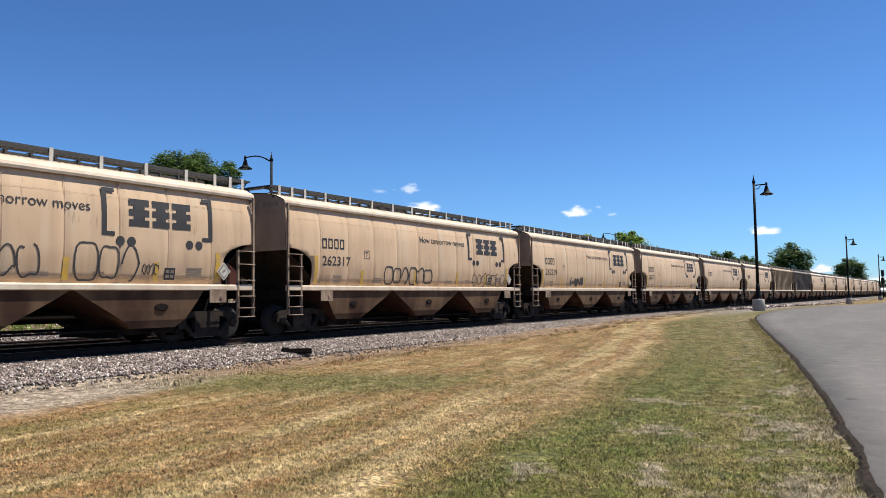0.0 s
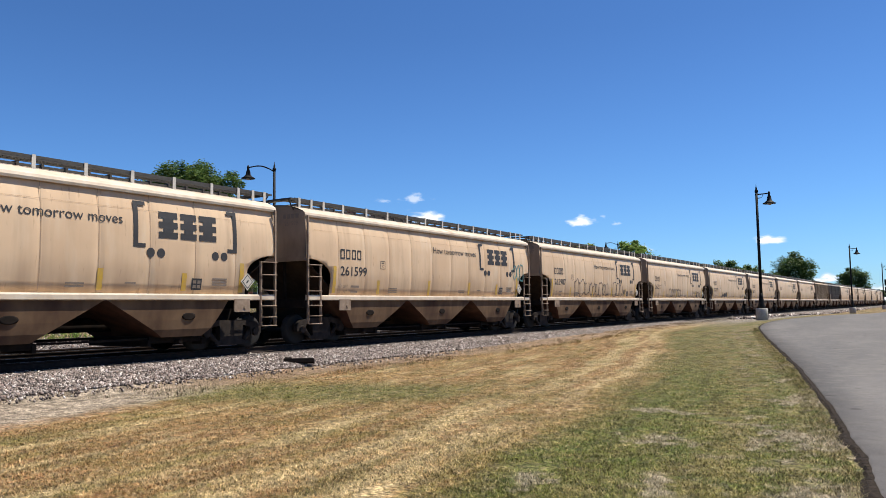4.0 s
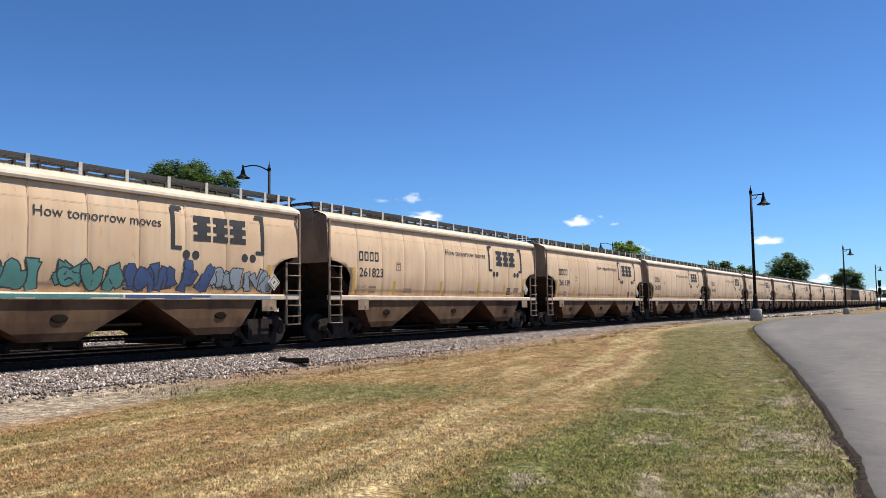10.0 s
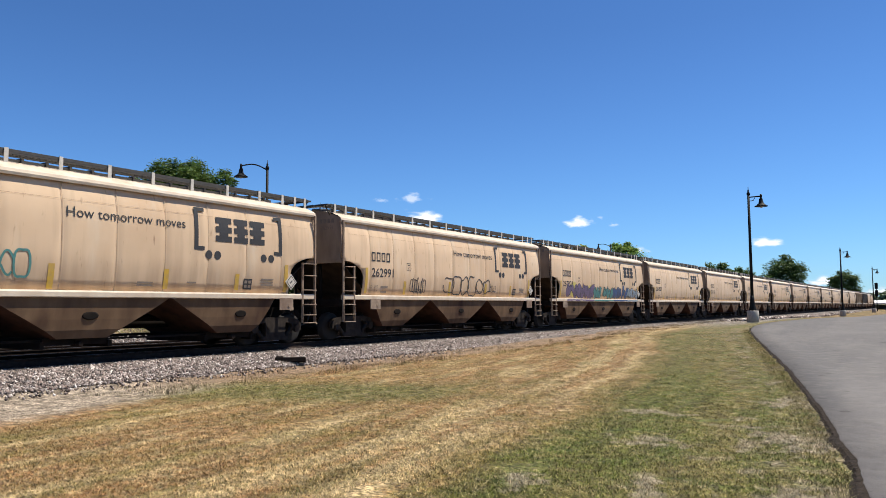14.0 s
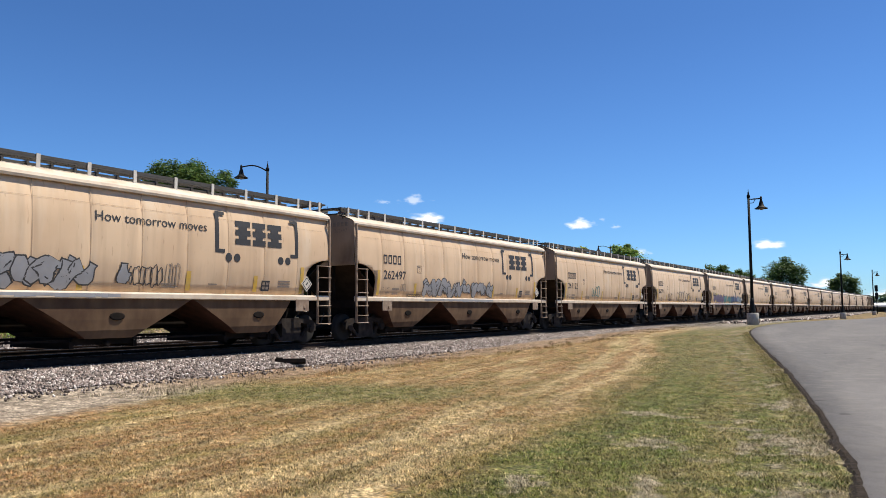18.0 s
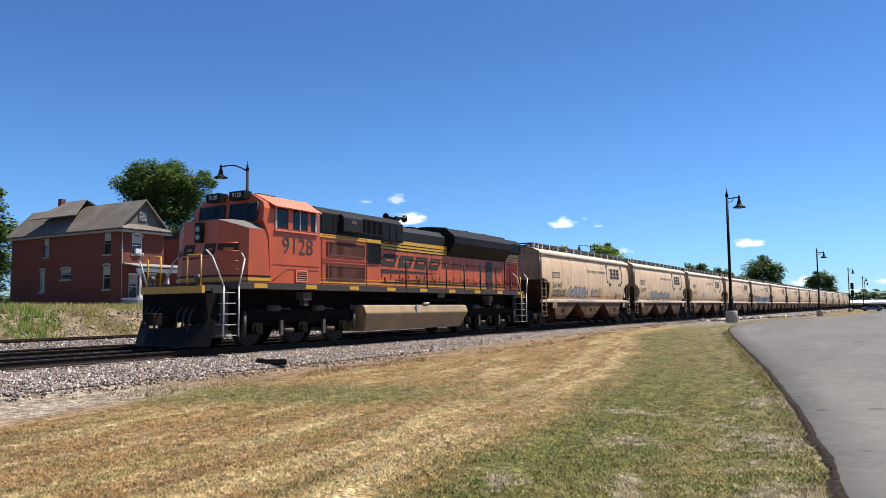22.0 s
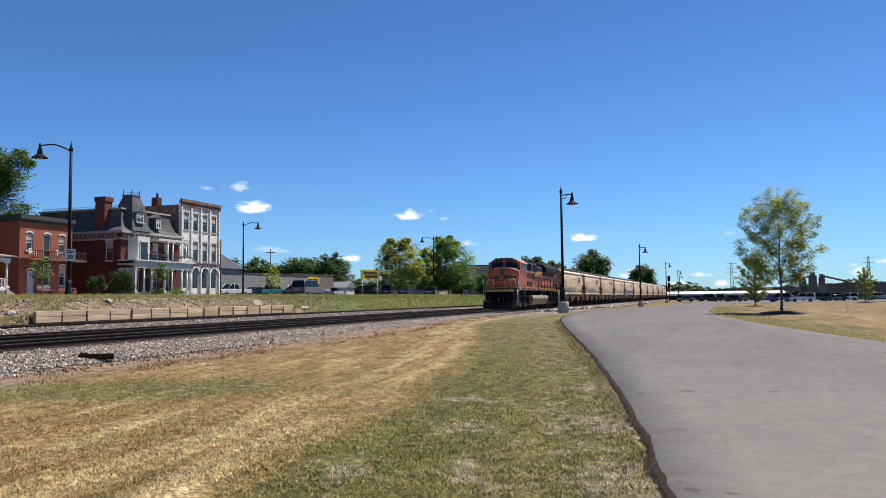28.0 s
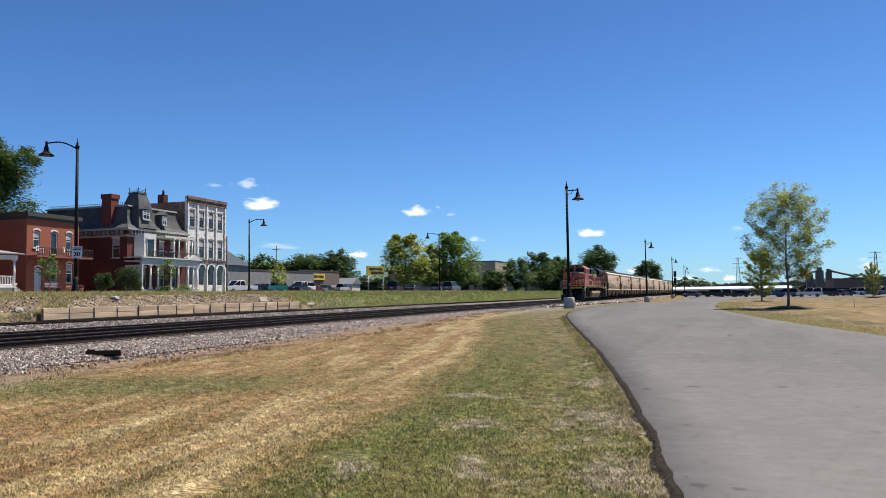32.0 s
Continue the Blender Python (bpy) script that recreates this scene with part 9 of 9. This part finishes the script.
for kind, paint, x, y, turn in (("pickup", "blue", 12.7, 176, 75), ("suv", "grey", 16.0, 182, 80), ("suv", "white", 20.2, 178, 80), ("suv", "black", 24.0, 184, 85), ("sedan", "black", 17.9, 196, 80), ("sedan", "grey", 27.0, 190, 80), ("sedan", "navy", 29.5, 196, 85), ("van", "white", 33.0, 205, 80), ("pickup", "grey", 36.5, 205, 85), ("pickup", "silver", 40.0, 206, 80), ("pickup", "white", 43.6, 206, 90), ("sedan", "silver", 47, 208, 80), ("suv", "navy", 31, 212, 80), ("sedan", "grey", -4.0, 208, 85), ("suv", "black", 1.2, 215, 80), ("pickup", "black", 5.0, 205, 80), ("sedan", "black", 7.2, 196, 80), ("sedan", "grey", 9.3, 212, 80), ("sedan", "black", -1.2, 222, 80), ("suv", "navy", 3.4, 224, 80), ("pickup", "white", 51, 210, 80), ("sedan", "black", 22, 205, 80)):
    build_vehicle(kind, paint, {"blue": "deep blue", "navy": "dark blue"}.get(paint, paint) + " " + {"suv": "sport utility vehicle", "sedan": "car", "van": "minivan", "pickup": "pickup truck"}[kind] + " parked in the far lot", pose(x, y, 0.02, 0, 0, turn), "cars in the far lot")

# ---- shops, far buildings, bridge, hills, clouds ----
def plain_building(name, label, x, y, z, w, d, h, wall, roof, group="", gable=0.0, doors=(), band=None):
    """A low building: four walls, roof, openings on its street side. w along y, d back along -x."""
    B = thing(name, label, "building", group, at=pose(x, y, z))
    holes = [(u - a / 2, u + a / 2, c, c + b) for u, a, c, b in doors]
    part("wall", wall_mesh("e", 0, 0, w, 0, h, holes), wall, B)
    for s in (0, w - 0.3):
        part("wall", wall_mesh("s", s, -d, -0.3, 0, h, []), wall, B)
    part("wall", wall_mesh("e", -d + 0.3, 0.3, w - 0.3, 0, h, []), wall, B)
    for u, a, c, b in doors:
        add_window(B, "e", 0, u, c, a, b, M["grey_wood"], lintel=False, sill=False, lights=1)
    bm = bmesh.new()
    if gable:
        prism(bm, [(-0.5, h), (w + 0.5, h), (w / 2, h + gable)], "x", -d - 0.4, 0.4)
    else:
        box(bm, -d - 0.1, 0.1, -0.1, w + 0.1, h, h + 0.25)
    part("roof", bm, roof, B)
    if band:
        bm = bmesh.new()
        fbox(bm, "e", 0, 0.0, 0.08, 0.05, w - 0.05, 0, band[0])
        part("lower_wall", bm, band[1], B)
    return B


shop = plain_building("shop", "brown flat-roofed shop with pale lower wall and yellow sign", -90, 158, 2.0, 21, 25, 5.6, M["brown_siding"], M["roof_dark"], doors=((8.5, 4.0, 0.05, 2.6),), band=None)
for a, b in ((0.1, 6.2), (10.8, 20.9)):
    bm = bmesh.new()
    fbox(bm, "e", 0, 0.0, 0.1, a, b, 0, 2.3)
    part("lower_wall", bm, M["stone_trim"], shop)
bm = bmesh.new()
fbox(bm, "e", 0, 0.05, 0.35, 5.6, 12.5, 3.6, 5.0)
sg = part("shop_sign", bm, M["sign_yellow"], shop, "yellow shop sign with dark bars")
for u0, u1 in ((6.2, 8.7), (9.1, 11.9)):
    bm = bmesh.new()
    fbox(bm, "e", 0, 0.35, 0.38, u0, u1, 4.0, 4.65)
    part("word_bar", bm, M["ink"], sg)
plain_building("warehouse", "long low grey block building beside the shop", -86, 129, 2.0, 29, 22, 4.9, M["grey_block"], M["roof_dark"])
plain_building("warehouse", "grey metal-roofed shed behind the pavement", -78, 104, 2.0, 15, 22, 5.2, M["grey_block"], M["metal_roof"], gable=2.6)
plain_building("cottage", "small white house with grey gable roof", -97, 201, 2.0, 5.5, 9, 3.0, M["white_paint"], M["metal_roof"], gable=1.8)
plain_building("apartment_block", "tan flat-roofed block behind street trees", -62, 230, 2.0, 22, 18, 9.6, M["tan_brick"], M["roof_dark"], doors=((4, 1.4, 5, 1.6), (9, 1.4, 5, 1.6), (14, 1.4, 5, 1.6)))
plain_building("apartment_block", "tan brick block behind street trees", -70, 205, 2.0, 20, 18, 7.2, M["tan_brick"], M["roof_dark"], doors=((4, 1.4, 4, 1.6), (9, 1.4, 4, 1.6), (14, 1.4, 4, 1.6)))
plain_building("office_block", "pale tan office block behind street trees", -46, 268, 2.0, 26, 16, 7.0, M["tan_brick"], M["roof_dark"], doors=((5, 1.6, 3.8, 1.6), (11, 1.6, 3.8, 1.6), (17, 1.6, 3.8, 1.6)))

# tall yellow shop sign on posts, by the lot
P = thing("pole_sign", "yellow roadside sign on posts with dark bars", "sign", at=pose(-69.7, 156.5, 2.0, 0, 0, -25))
bm = bmesh.new()
box(bm, -0.15, 0.15, -2.6, 2.6, 4.0, 6.1)
face = part("panel", bm, M["sign_yellow"], P)
for u0, u1, z in ((-2.0, 1.9, 5.4), (-1.5, 2.2, 4.6)):
    bm = bmesh.new()
    box(bm, 0.15, 0.17, u0, u1, z - 0.28, z + 0.28)
    part("word_bar", bm, M["ink"], face)
for u in (-2.2, 2.2):
    bm = bmesh.new()
    cyl(bm, (0, u, 0), (0, u, 4.0), 0.12, n=8)
    part("post", bm, M["steel_light"], P)
R = thing("route_sign", "white route marker and grey diamond sign back", "road sign", at=pose(-50.5, 117.5, 2.0, 0, 0, -25))
bm = bmesh.new()
cyl(bm, (0, 0, 0), (0, 0, 3.4), 0.04, n=6)
part("post", bm, M["steel_dull"], R)
bm = bmesh.new()
box(bm, 0.03, 0.05, -0.35, 0.35, 2.7, 3.4)
rp = part("plate", bm, M["sign_white"], R)
me = lettering("61", 0.42, bold=0.01)
me.materials.append(M["ink"])
share("number", me, rp, Matrix.Translation((0.056, 0, 3.05)) @ EAST_FACE, "black route number")
bm = bmesh.new()
m = Matrix.Translation((0.0, 1.6, 2.6)) @ EAST_FACE @ Matrix.Rotation(radians(45), 4, "Z")
box(bm, -0.5, 0.5, -0.5, 0.5, 0, 0.02, m)
part("diamond_plate", bm, M["steel_dull"], R)
bm = bmesh.new()
cyl(bm, (-0.02, 1.6, 0), (-0.02, 1.6, 2.6), 0.04, n=6)
part("post", bm, M["steel_dull"], R)

# far lot and lawn to the north-east
bm = bmesh.new()
prism(bm, [(-6, 190), (60, 160), (160, 150), (160, 240), (-6, 240)], "z", -0.02, 0.025)
tagged(part("parking_lot", bm, M["asphalt_dark"]), "far asphalt parking lot with parked cars", "parking lot", kind="structure")
plain = thing("pavilion", "long low white-roofed open pavilion", "pavilion", at=pose(-14, 300, 0))
bm = bmesh.new()
vs = [[(x, y, z) for y, z in ((-6, 1.7), (-6, 2.15), (0, 3.0), (6, 2.15), (6, 1.7))] for x in (0, 10.5, 21, 31.5, 42)]
sheet(bm, vs)
ob = part("roof", bm, M["white_roof"], plain, "white fabric roof")
ob.modifiers.new("thick", "SOLIDIFY").thickness = 0.1
for k in range(15):
    bm = bmesh.new()
    cyl(bm, (3 * k, -5.8, 0), (3 * k, -5.8, 1.8), 0.09, n=6)
    part("post", bm, M["steel_dull"], plain)
bm = bmesh.new()
box(bm, 0, 42, 3.5, 5.5, 0, 1.6)
part("back_wall", bm, M["grey_block"], plain)

bridge = thing("bridge", "long dark steel girder bridge in the distance", "bridge", at=pose(-22, 470, 0))
for k in range(14):
    bm = bmesh.new()
    z0, z1 = (2.2 + 2.0 * smooth_step(0, 3, k), 2.2 + 2.0 * smooth_step(0, 3, k + 1))
    zz = [(z0 + 0.05 * k), (z1 + 0.05 * (k + 1))]
    vs = []
    for x, z in ((16 * k, zz[0]), (16 * k + 16, zz[1])):
        vs.append([bm.verts.new((x, y, z + dz)) for y, dz in ((-4, -0.5), (-4, 1.3), (4, 1.3), (4, -0.5))])
    for q in range(4):
        bm.faces.new((vs[0][q], vs[0][(q + 1) % 4], vs[1][(q + 1) % 4], vs[1][q]))
    bm.faces.new(vs[0])
    bm.faces.new(vs[1])
    bmesh.ops.recalc_face_normals(bm, faces=bm.faces)
    part("girder", bm, M["bridge_steel"], bridge)
    bm = bmesh.new()
    box(bm, 16 * k - 0.8, 16 * k + 0.8, -3, 3, -0.5, zz[0] - 0.45)
    part("pier", bm, M["concrete"], bridge)
F2 = thing("factory", "long brown industrial building beyond the lot", "building", at=pose(33, 236, 0))
bm = bmesh.new()
box(bm, 0, 16, 0, 16, 0, 4.3)
part("wall", bm, M["brown_siding"], F2)
bm = bmesh.new()
box(bm, -0.2, 16.2, -0.2, 16.2, 4.3, 4.5)
part("roof", bm, M["roof_dark"], F2)
F3 = thing("factory", "grey concrete industrial building with dark doors", "building", at=pose(49.3, 236, 0))
bm = bmesh.new()
box(bm, 0, 30, 0, 16, 0, 4.9)
part("wall", bm, M["grey_block"], F3)
for x in (1.5, 9.5, 15.0, 22.0):
    bm = bmesh.new()
    box(bm, x, x + 2.2, -0.08, 0.02, 0, 4.0)
    part("door", bm, M["roof_dark"], F3)
plant = thing("industrial_plant", "grey steel towers and conveyors on the skyline", "industrial plant", at=pose(40.0, 320, 0))
for x, y, w, h in ((0, 0, 2.6, 8.6), (3.4, 2, 2.0, 8.0), (-3.2, 2, 2.2, 7.4)):
    bm = bmesh.new()
    box(bm, x - w / 2, x + w / 2, y - w / 2, y + w / 2, 0, h)
    box(bm, x - w / 3, x + w / 3, y - w / 3, y + w / 3, h, h + 1.2)
    part("tower", bm, M["bridge_steel"], plant)
for a, b in (((-12, 0, 6.0), (0, 0, 8.6)), ((3, 0, 8.6), (12, 0, 6.2))):
    bm = bmesh.new()
    cyl(bm, a, b, 0.4, n=6)
    part("conveyor", bm, M["bridge_steel"], plant)
for x, y, h in ((22.8, 640, 27), (118, 640, 29)):
    py = thing("pylon", "grey lattice power pylon in the distance", "pylon", "pylons", at=pose(x, y, 0))
    for sx, sy in ((-1, -1), (1, -1), (1, 1), (-1, 1)):
        bm = bmesh.new()
        cyl(bm, (sx * 1.8, sy * 1.8, 0), (sx * 0.5, sy * 0.5, h), 0.16, n=4)
        part("leg", bm, M["steel_dull"], py)
    for k in range(8):
        bm = bmesh.new()
        r0, r1 = 1.8 - 1.3 * k / 8, 1.8 - 1.3 * (k + 1) / 8
        tube(bm, [(-r0, -r0, h * k / 8), (r1, -r1, h * (k + 1) / 8), (-r1, -r1, h * (k + 1) / 8), (r0, -r0, h * k / 8)], 0.10, 4)
        part("brace", bm, M["steel_dull"], py)
    for z in (h - 1, h - 4.5, h - 8):
        bm = bmesh.new()
        cyl(bm, (-4, 0, z), (4, 0, z), 0.16, n=4)
        part("cross_arm", bm, M["steel_dull"], py)
signal = thing("railway_signal", "black railway signal on a mast beside the track", "railway signal", at=pose(-8.2, 215, 0))
bm = bmesh.new()
cyl(bm, (0, 0, 0), (0, 0, 6.8), 0.09, n=8)
part("mast", bm, M["lamp"], signal)
for z in (4.4, 6.2):
    bm = bmesh.new()
    box(bm, -0.35, 0.35, -0.2, 0.1, z - 0.75, z + 0.75)
    part("signal_head", bev(bm, 0.05), M["lamp"], signal)
mast = thing("radio_mast", "thin grey radio mast far off", "mast", at=pose(-38, 620, 0))
bm = bmesh.new()
cyl(bm, (0, 0, 0), (0, 0, 22), 0.18, 0.08, n=6)
part("pole", bm, M["steel_dull"], mast)


def wooded_ridge():
    rng = np.random.default_rng(77)
    pts = []
    for az in np.arange(-38, 64, 0.09):
        d = 1150 + 140 * math.sin(az * 0.21) + 60 * math.sin(az * 0.7)
        top = 9 + 15 * smooth_step(14, 26, az) + 5 * math.sin(az * 0.5) + 3 * math.sin(az * 1.7) - 4 * smooth_step(2, -12, az)
        for k in range(26):
            z = rng.uniform(-3, 1) * 2 + (top + 4) * (k / 26) ** 0.8
            pts.append((-math.sin(radians(az)) * d + rng.normal(0, 5), math.cos(radians(az)) * d + rng.normal(0, 5), z + rng.normal(0, 1.2)))
    ob = leaf_mesh("wooded_ridge", pts, 4.8, M["leaf_ridge"], None, 78)
    return tagged(ob, "low wooded hills along the horizon", "hills", kind="stuff")


wooded_ridge()


def build_cloud(az, el, wide, tall, seed, thick=1.0, far=3000.0):
    """A small fair-weather cloud, a soft bank far behind all else."""
    bm = bmesh.new()
    n = 8
    sheet(bm, [[(-1 + 2 * k / n, 0.15 * ((-1 + 2 * k / n) ** 2 + (-1 + 2 * j / n) ** 2), -1 + 2 * j / n) for k in range(n + 1)] for j in range(n + 1)])
    d = Vector((-math.sin(radians(az)) * math.cos(radians(el)), math.cos(radians(az)) * math.cos(radians(el)), math.sin(radians(el)))) * far
    ob = part("cloud", bm, M["cloud"], None, smooth=True)
    ob.scale = (wide * 0.98, wide * 0.3, tall * 1.15)
    ob.location = d
    ob.rotation_euler = (0, 0, radians(az))
    ob.color = (thick, thick, thick, 1)
    ob.visible_shadow = False
    return tagged(ob, "small white fair-weather cloud in the blue sky", "cloud", "clouds", kind="structure")


clouds = [build_cloud(*row) for row in (
    (32.5, 6.65, 150, 46, 1), (20.7, 6.15, 125, 50, 2), (8.3, 4.3, 122, 34, 3, 0.9), (33.1, 8.1, 95, 34, 4, 0.5), (-0.2, 1.45, 70, 22, 5, 0.8), (4.4, 1.55, 120, 40, 6), (35.6, 8.0, 50, 18, 7, 0.3),
    (25.4, 3.0, 70, 30, 8), (16.6, 4.0, 55, 20, 9, 0.5), (-1.6, 0.85, 60, 26, 10), (1.5, 0.85, 70, 24, 11, 0.7), (-9.9, 1.5, 80, 36, 12, 0.7), (-11.6, 2.1, 60, 22, 13, 0.6), (18.4, 5.95, 36, 14, 14, 0.35), (31.0, 3.6, 150, 22, 15, 0.3), (-2.2, 4.3, 60, 18, 16, 0.22))]
CLOUD_AT = [Matrix.LocRotScale(ob.location, ob.rotation_euler, None) for ob in clouds]

# ---- small things on the bank and by the houses ----
def rubble():
    rng = random.Random(31)
    for k in range(46):
        y = rng.uniform(4, 62)
        x = rng.uniform(-35.0, -32.4)
        r = rng.uniform(0.06, 0.20) * (1.7 if k % 9 == 0 else 1)
        bm = bmesh.new()
        bmesh.ops.create_icosphere(bm, subdivisions=1, radius=r)
        for v in bm.verts:
            v.co *= 1 + 0.45 * noise.noise(v.co * 4 / r * 0.3 + Vector((k, 0, 0)))
            v.co.z *= 0.6
        ob = part("rock", bm, M["rock_pale"] if k % 3 else M["concrete"])
        ob.matrix_basis = pose(x, y, height(x, y) + r * 0.18, 0, 0, rng.uniform(0, 360))
        tagged(ob, "pale broken rock lying on the bank", "rock", "rocks on the bank")
    for x, y, a, tilt in ((-33.2, 52.8, 40, 18), (-33.0, 60.0, 20, 8), (-33.4, 16.0, -30, 10)):
        bm = bmesh.new()
        box(bm, -0.3, 0.3, -0.6, 0.6, -0.09, 0.09)
        ob = part("concrete_slab", bev(bm, 0.03), M["rock_pale"])
        ob.matrix_basis = pose(x, y, height(x, y) + 0.14, tilt, 0, a)
        tagged(ob, "broken concrete slab lying on the bank", "concrete slab", "slabs on the bank")


rubble()


def patio_chair(x, y, z, turn, label):
    C = thing("patio_chair", label, "chair", "patio chairs", at=pose(x, y, z, 0, 0, turn))
    bm = bmesh.new()
    box(bm, -0.25, 0.25, -0.25, 0.25, 0.40, 0.44)
    part("seat", bev(bm, 0.01), M["white_wood"], C)
    bm = bmesh.new()
    box(bm, -0.25, -0.21, -0.24, 0.24, 0.44, 0.92)
    part("backrest", bev(bm, 0.01), M["white_wood"], C)
    for sx in (-0.22, 0.22):
        for sy in (-0.22, 0.22):
            bm = bmesh.new()
            cyl(bm, (sx, sy, 0), (sx, sy, 0.40), 0.02, n=6)
            part("leg", bm, M["white_wood"], C)
    for sy in (-0.26, 0.26):
        bm = bmesh.new()
        tube(bm, [(-0.22, sy, 0.66), (0.22, sy, 0.66), (0.22, sy, 0.42)], 0.02)
        part("armrest", bm, M["white_wood"], C)
    return C


patio_chair(-59.3, 59.0, 5.8, 30, "white plastic patio chair on an iron balcony")
patio_chair(-59.3, 60.2, 5.8, -20, "white plastic patio chair on an iron balcony")
patio_chair(-59.3, 55.8, 5.8, 10, "white plastic patio chair on an iron balcony")
for y in (58.6, 59.4, 60.2):
    pt = thing("flower_pot", "terracotta pot with pink flowers by a house front", "flower pot", "flower pots", at=pose(-58.6, y, 2.32))
    bm = bmesh.new()
    turned(bm, [(0.16, 0), (0.24, 0.34), (0.26, 0.36), (0.26, 0.42), (0.2, 0.42)], 12)
    part("pot", bm, M["terracotta"], pt)
    leaf_mesh("flowers", [(random.uniform(-0.25, 0.25), random.uniform(-0.25, 0.25), random.uniform(0.42, 0.72)) for _ in range(60)], 0.06, M["petal"], pt, 5)
bench = thing("bench", "dark slatted garden bench against a brick wall", "bench", at=pose(-59.2, 57.1, 2.32))
for k in range(3):
    bm = bmesh.new()
    box(bm, 0.0 + 0.15 * k, 0.12 + 0.15 * k, -0.75, 0.75, 0.42, 0.46)
    part("seat_slat", bm, M["grey_wood"], bench)
for k in range(3):
    bm = bmesh.new()
    box(bm, -0.08, -0.04, -0.75, 0.75, 0.55 + 0.14 * k, 0.64 + 0.14 * k)
    part("back_slat", bm, M["grey_wood"], bench)
for y in (-0.7, 0.7):
    bm = bmesh.new()
    box(bm, -0.08, 0.45, y - 0.03, y + 0.03, 0.0, 0.42)
    part("leg", bm, M["iron"], bench)
pole = thing("utility_pole", "dark wooden utility pole beside the white building", "utility pole", at=pose(-64.5, 93.0, 2.1))
bm = bmesh.new()
cyl(bm, (0, 0, 0), (0, 0, 8.2), 0.15, 0.11, n=8)
part("shaft", bm, M["bark"], pole)
pole = thing("utility_pole", "grey wooden utility pole behind the shops", "utility pole", at=pose(-108.0, 178.0, 2.1))
bm = bmesh.new()
cyl(bm, (0, 0, 0), (0, 0, 13.0), 0.2, 0.13, n=8)
part("shaft", bm, M["bark"], pole)
bm = bmesh.new()
box(bm, -1.2, 1.2, -0.08, 0.08, 12.0, 12.2)
part("cross_arm", bm, M["bark"], pole)
post = thing("marker_post", "thin white marker post on the far lawn", "marker post", at=pose(9.0, 56.2, 0.38))
bm = bmesh.new()
cyl(bm, (0, 0, 0), (0, 0, 0.9), 0.025, n=6)
part("rod", bm, M["white_wood"], post)
for x, y, w, h, d in ((-44.5, 146.5, 2.6, 1.3, 0.9), (-41.0, 164, 4.0, 1.3, 0.9)):
    U = thing("utility_cabinet", "grey metal utility cabinet beside the street", "utility cabinet", "utility cabinets", at=pose(x, y, 1.95, 0, 0, 20))
    bm = bmesh.new()
    box(bm, -d / 2, d / 2, -w / 2, w / 2, 0, h)
    part("body", bev(bm, 0.03), M["grey_block"], U)
    bm = bmesh.new()
    box(bm, d / 2, d / 2 + 0.015, -w / 2 + 0.1, -0.03, 0.1, h - 0.1)
    box(bm, d / 2, d / 2 + 0.015, 0.03, w / 2 - 0.1, 0.1, h - 0.1)
    part("door", bm, M["stone_trim"], U)


# ---- motion ----
def spin(ob, rest, radius, step, gone):
    """Rolls a wheel in its vehicle's space, row by row, by the way that the vehicle has gone."""
    rows = []
    for k in range(0, 961, step):
        t = k / FPS
        rows.append((t, rest @ Matrix.Rotation(-(gone(t) - gone(0)) / radius, 4, "X")))
    walk(ob, rows)


def motions():
    for k, car in enumerate(cars):
        s0 = CAR_ONE + PITCH * k
        walk(car, [(t, on_line(s0 + run(t))) for t in range(0, 33)])
    walk(loco, [(t, on_line(LOCO_AT + run(t))) for t in range(0, 33)])
    for vehicle in [loco] + cars[:13]:
        for ob in vehicle.children:
            if ob.name.startswith("wheelset"):
                spin(ob, ob.matrix_basis.copy(), 0.53 if vehicle is loco else 0.457, 2, lambda t: run(t))
    for ob in suv.children:
        if ob.name.startswith("wheel"):
            spin(ob, ob.matrix_basis.copy(), 0.36, 1, lambda t: 12.6 * t)
    walk(suv, [(t, pose(-43, 35.0 + 12.6 * (t - 24.5), 1.97)) for t in (0, 8, 16, 24, 32)])
    for ob, m in zip(clouds, CLOUD_AT):
        drift = m.to_3x3() @ Vector((1.75, 0, 0))
        walk(ob, [(t, Matrix.Translation(drift * (t - 32)) @ m) for t in (0, 16, 32)])


motions()
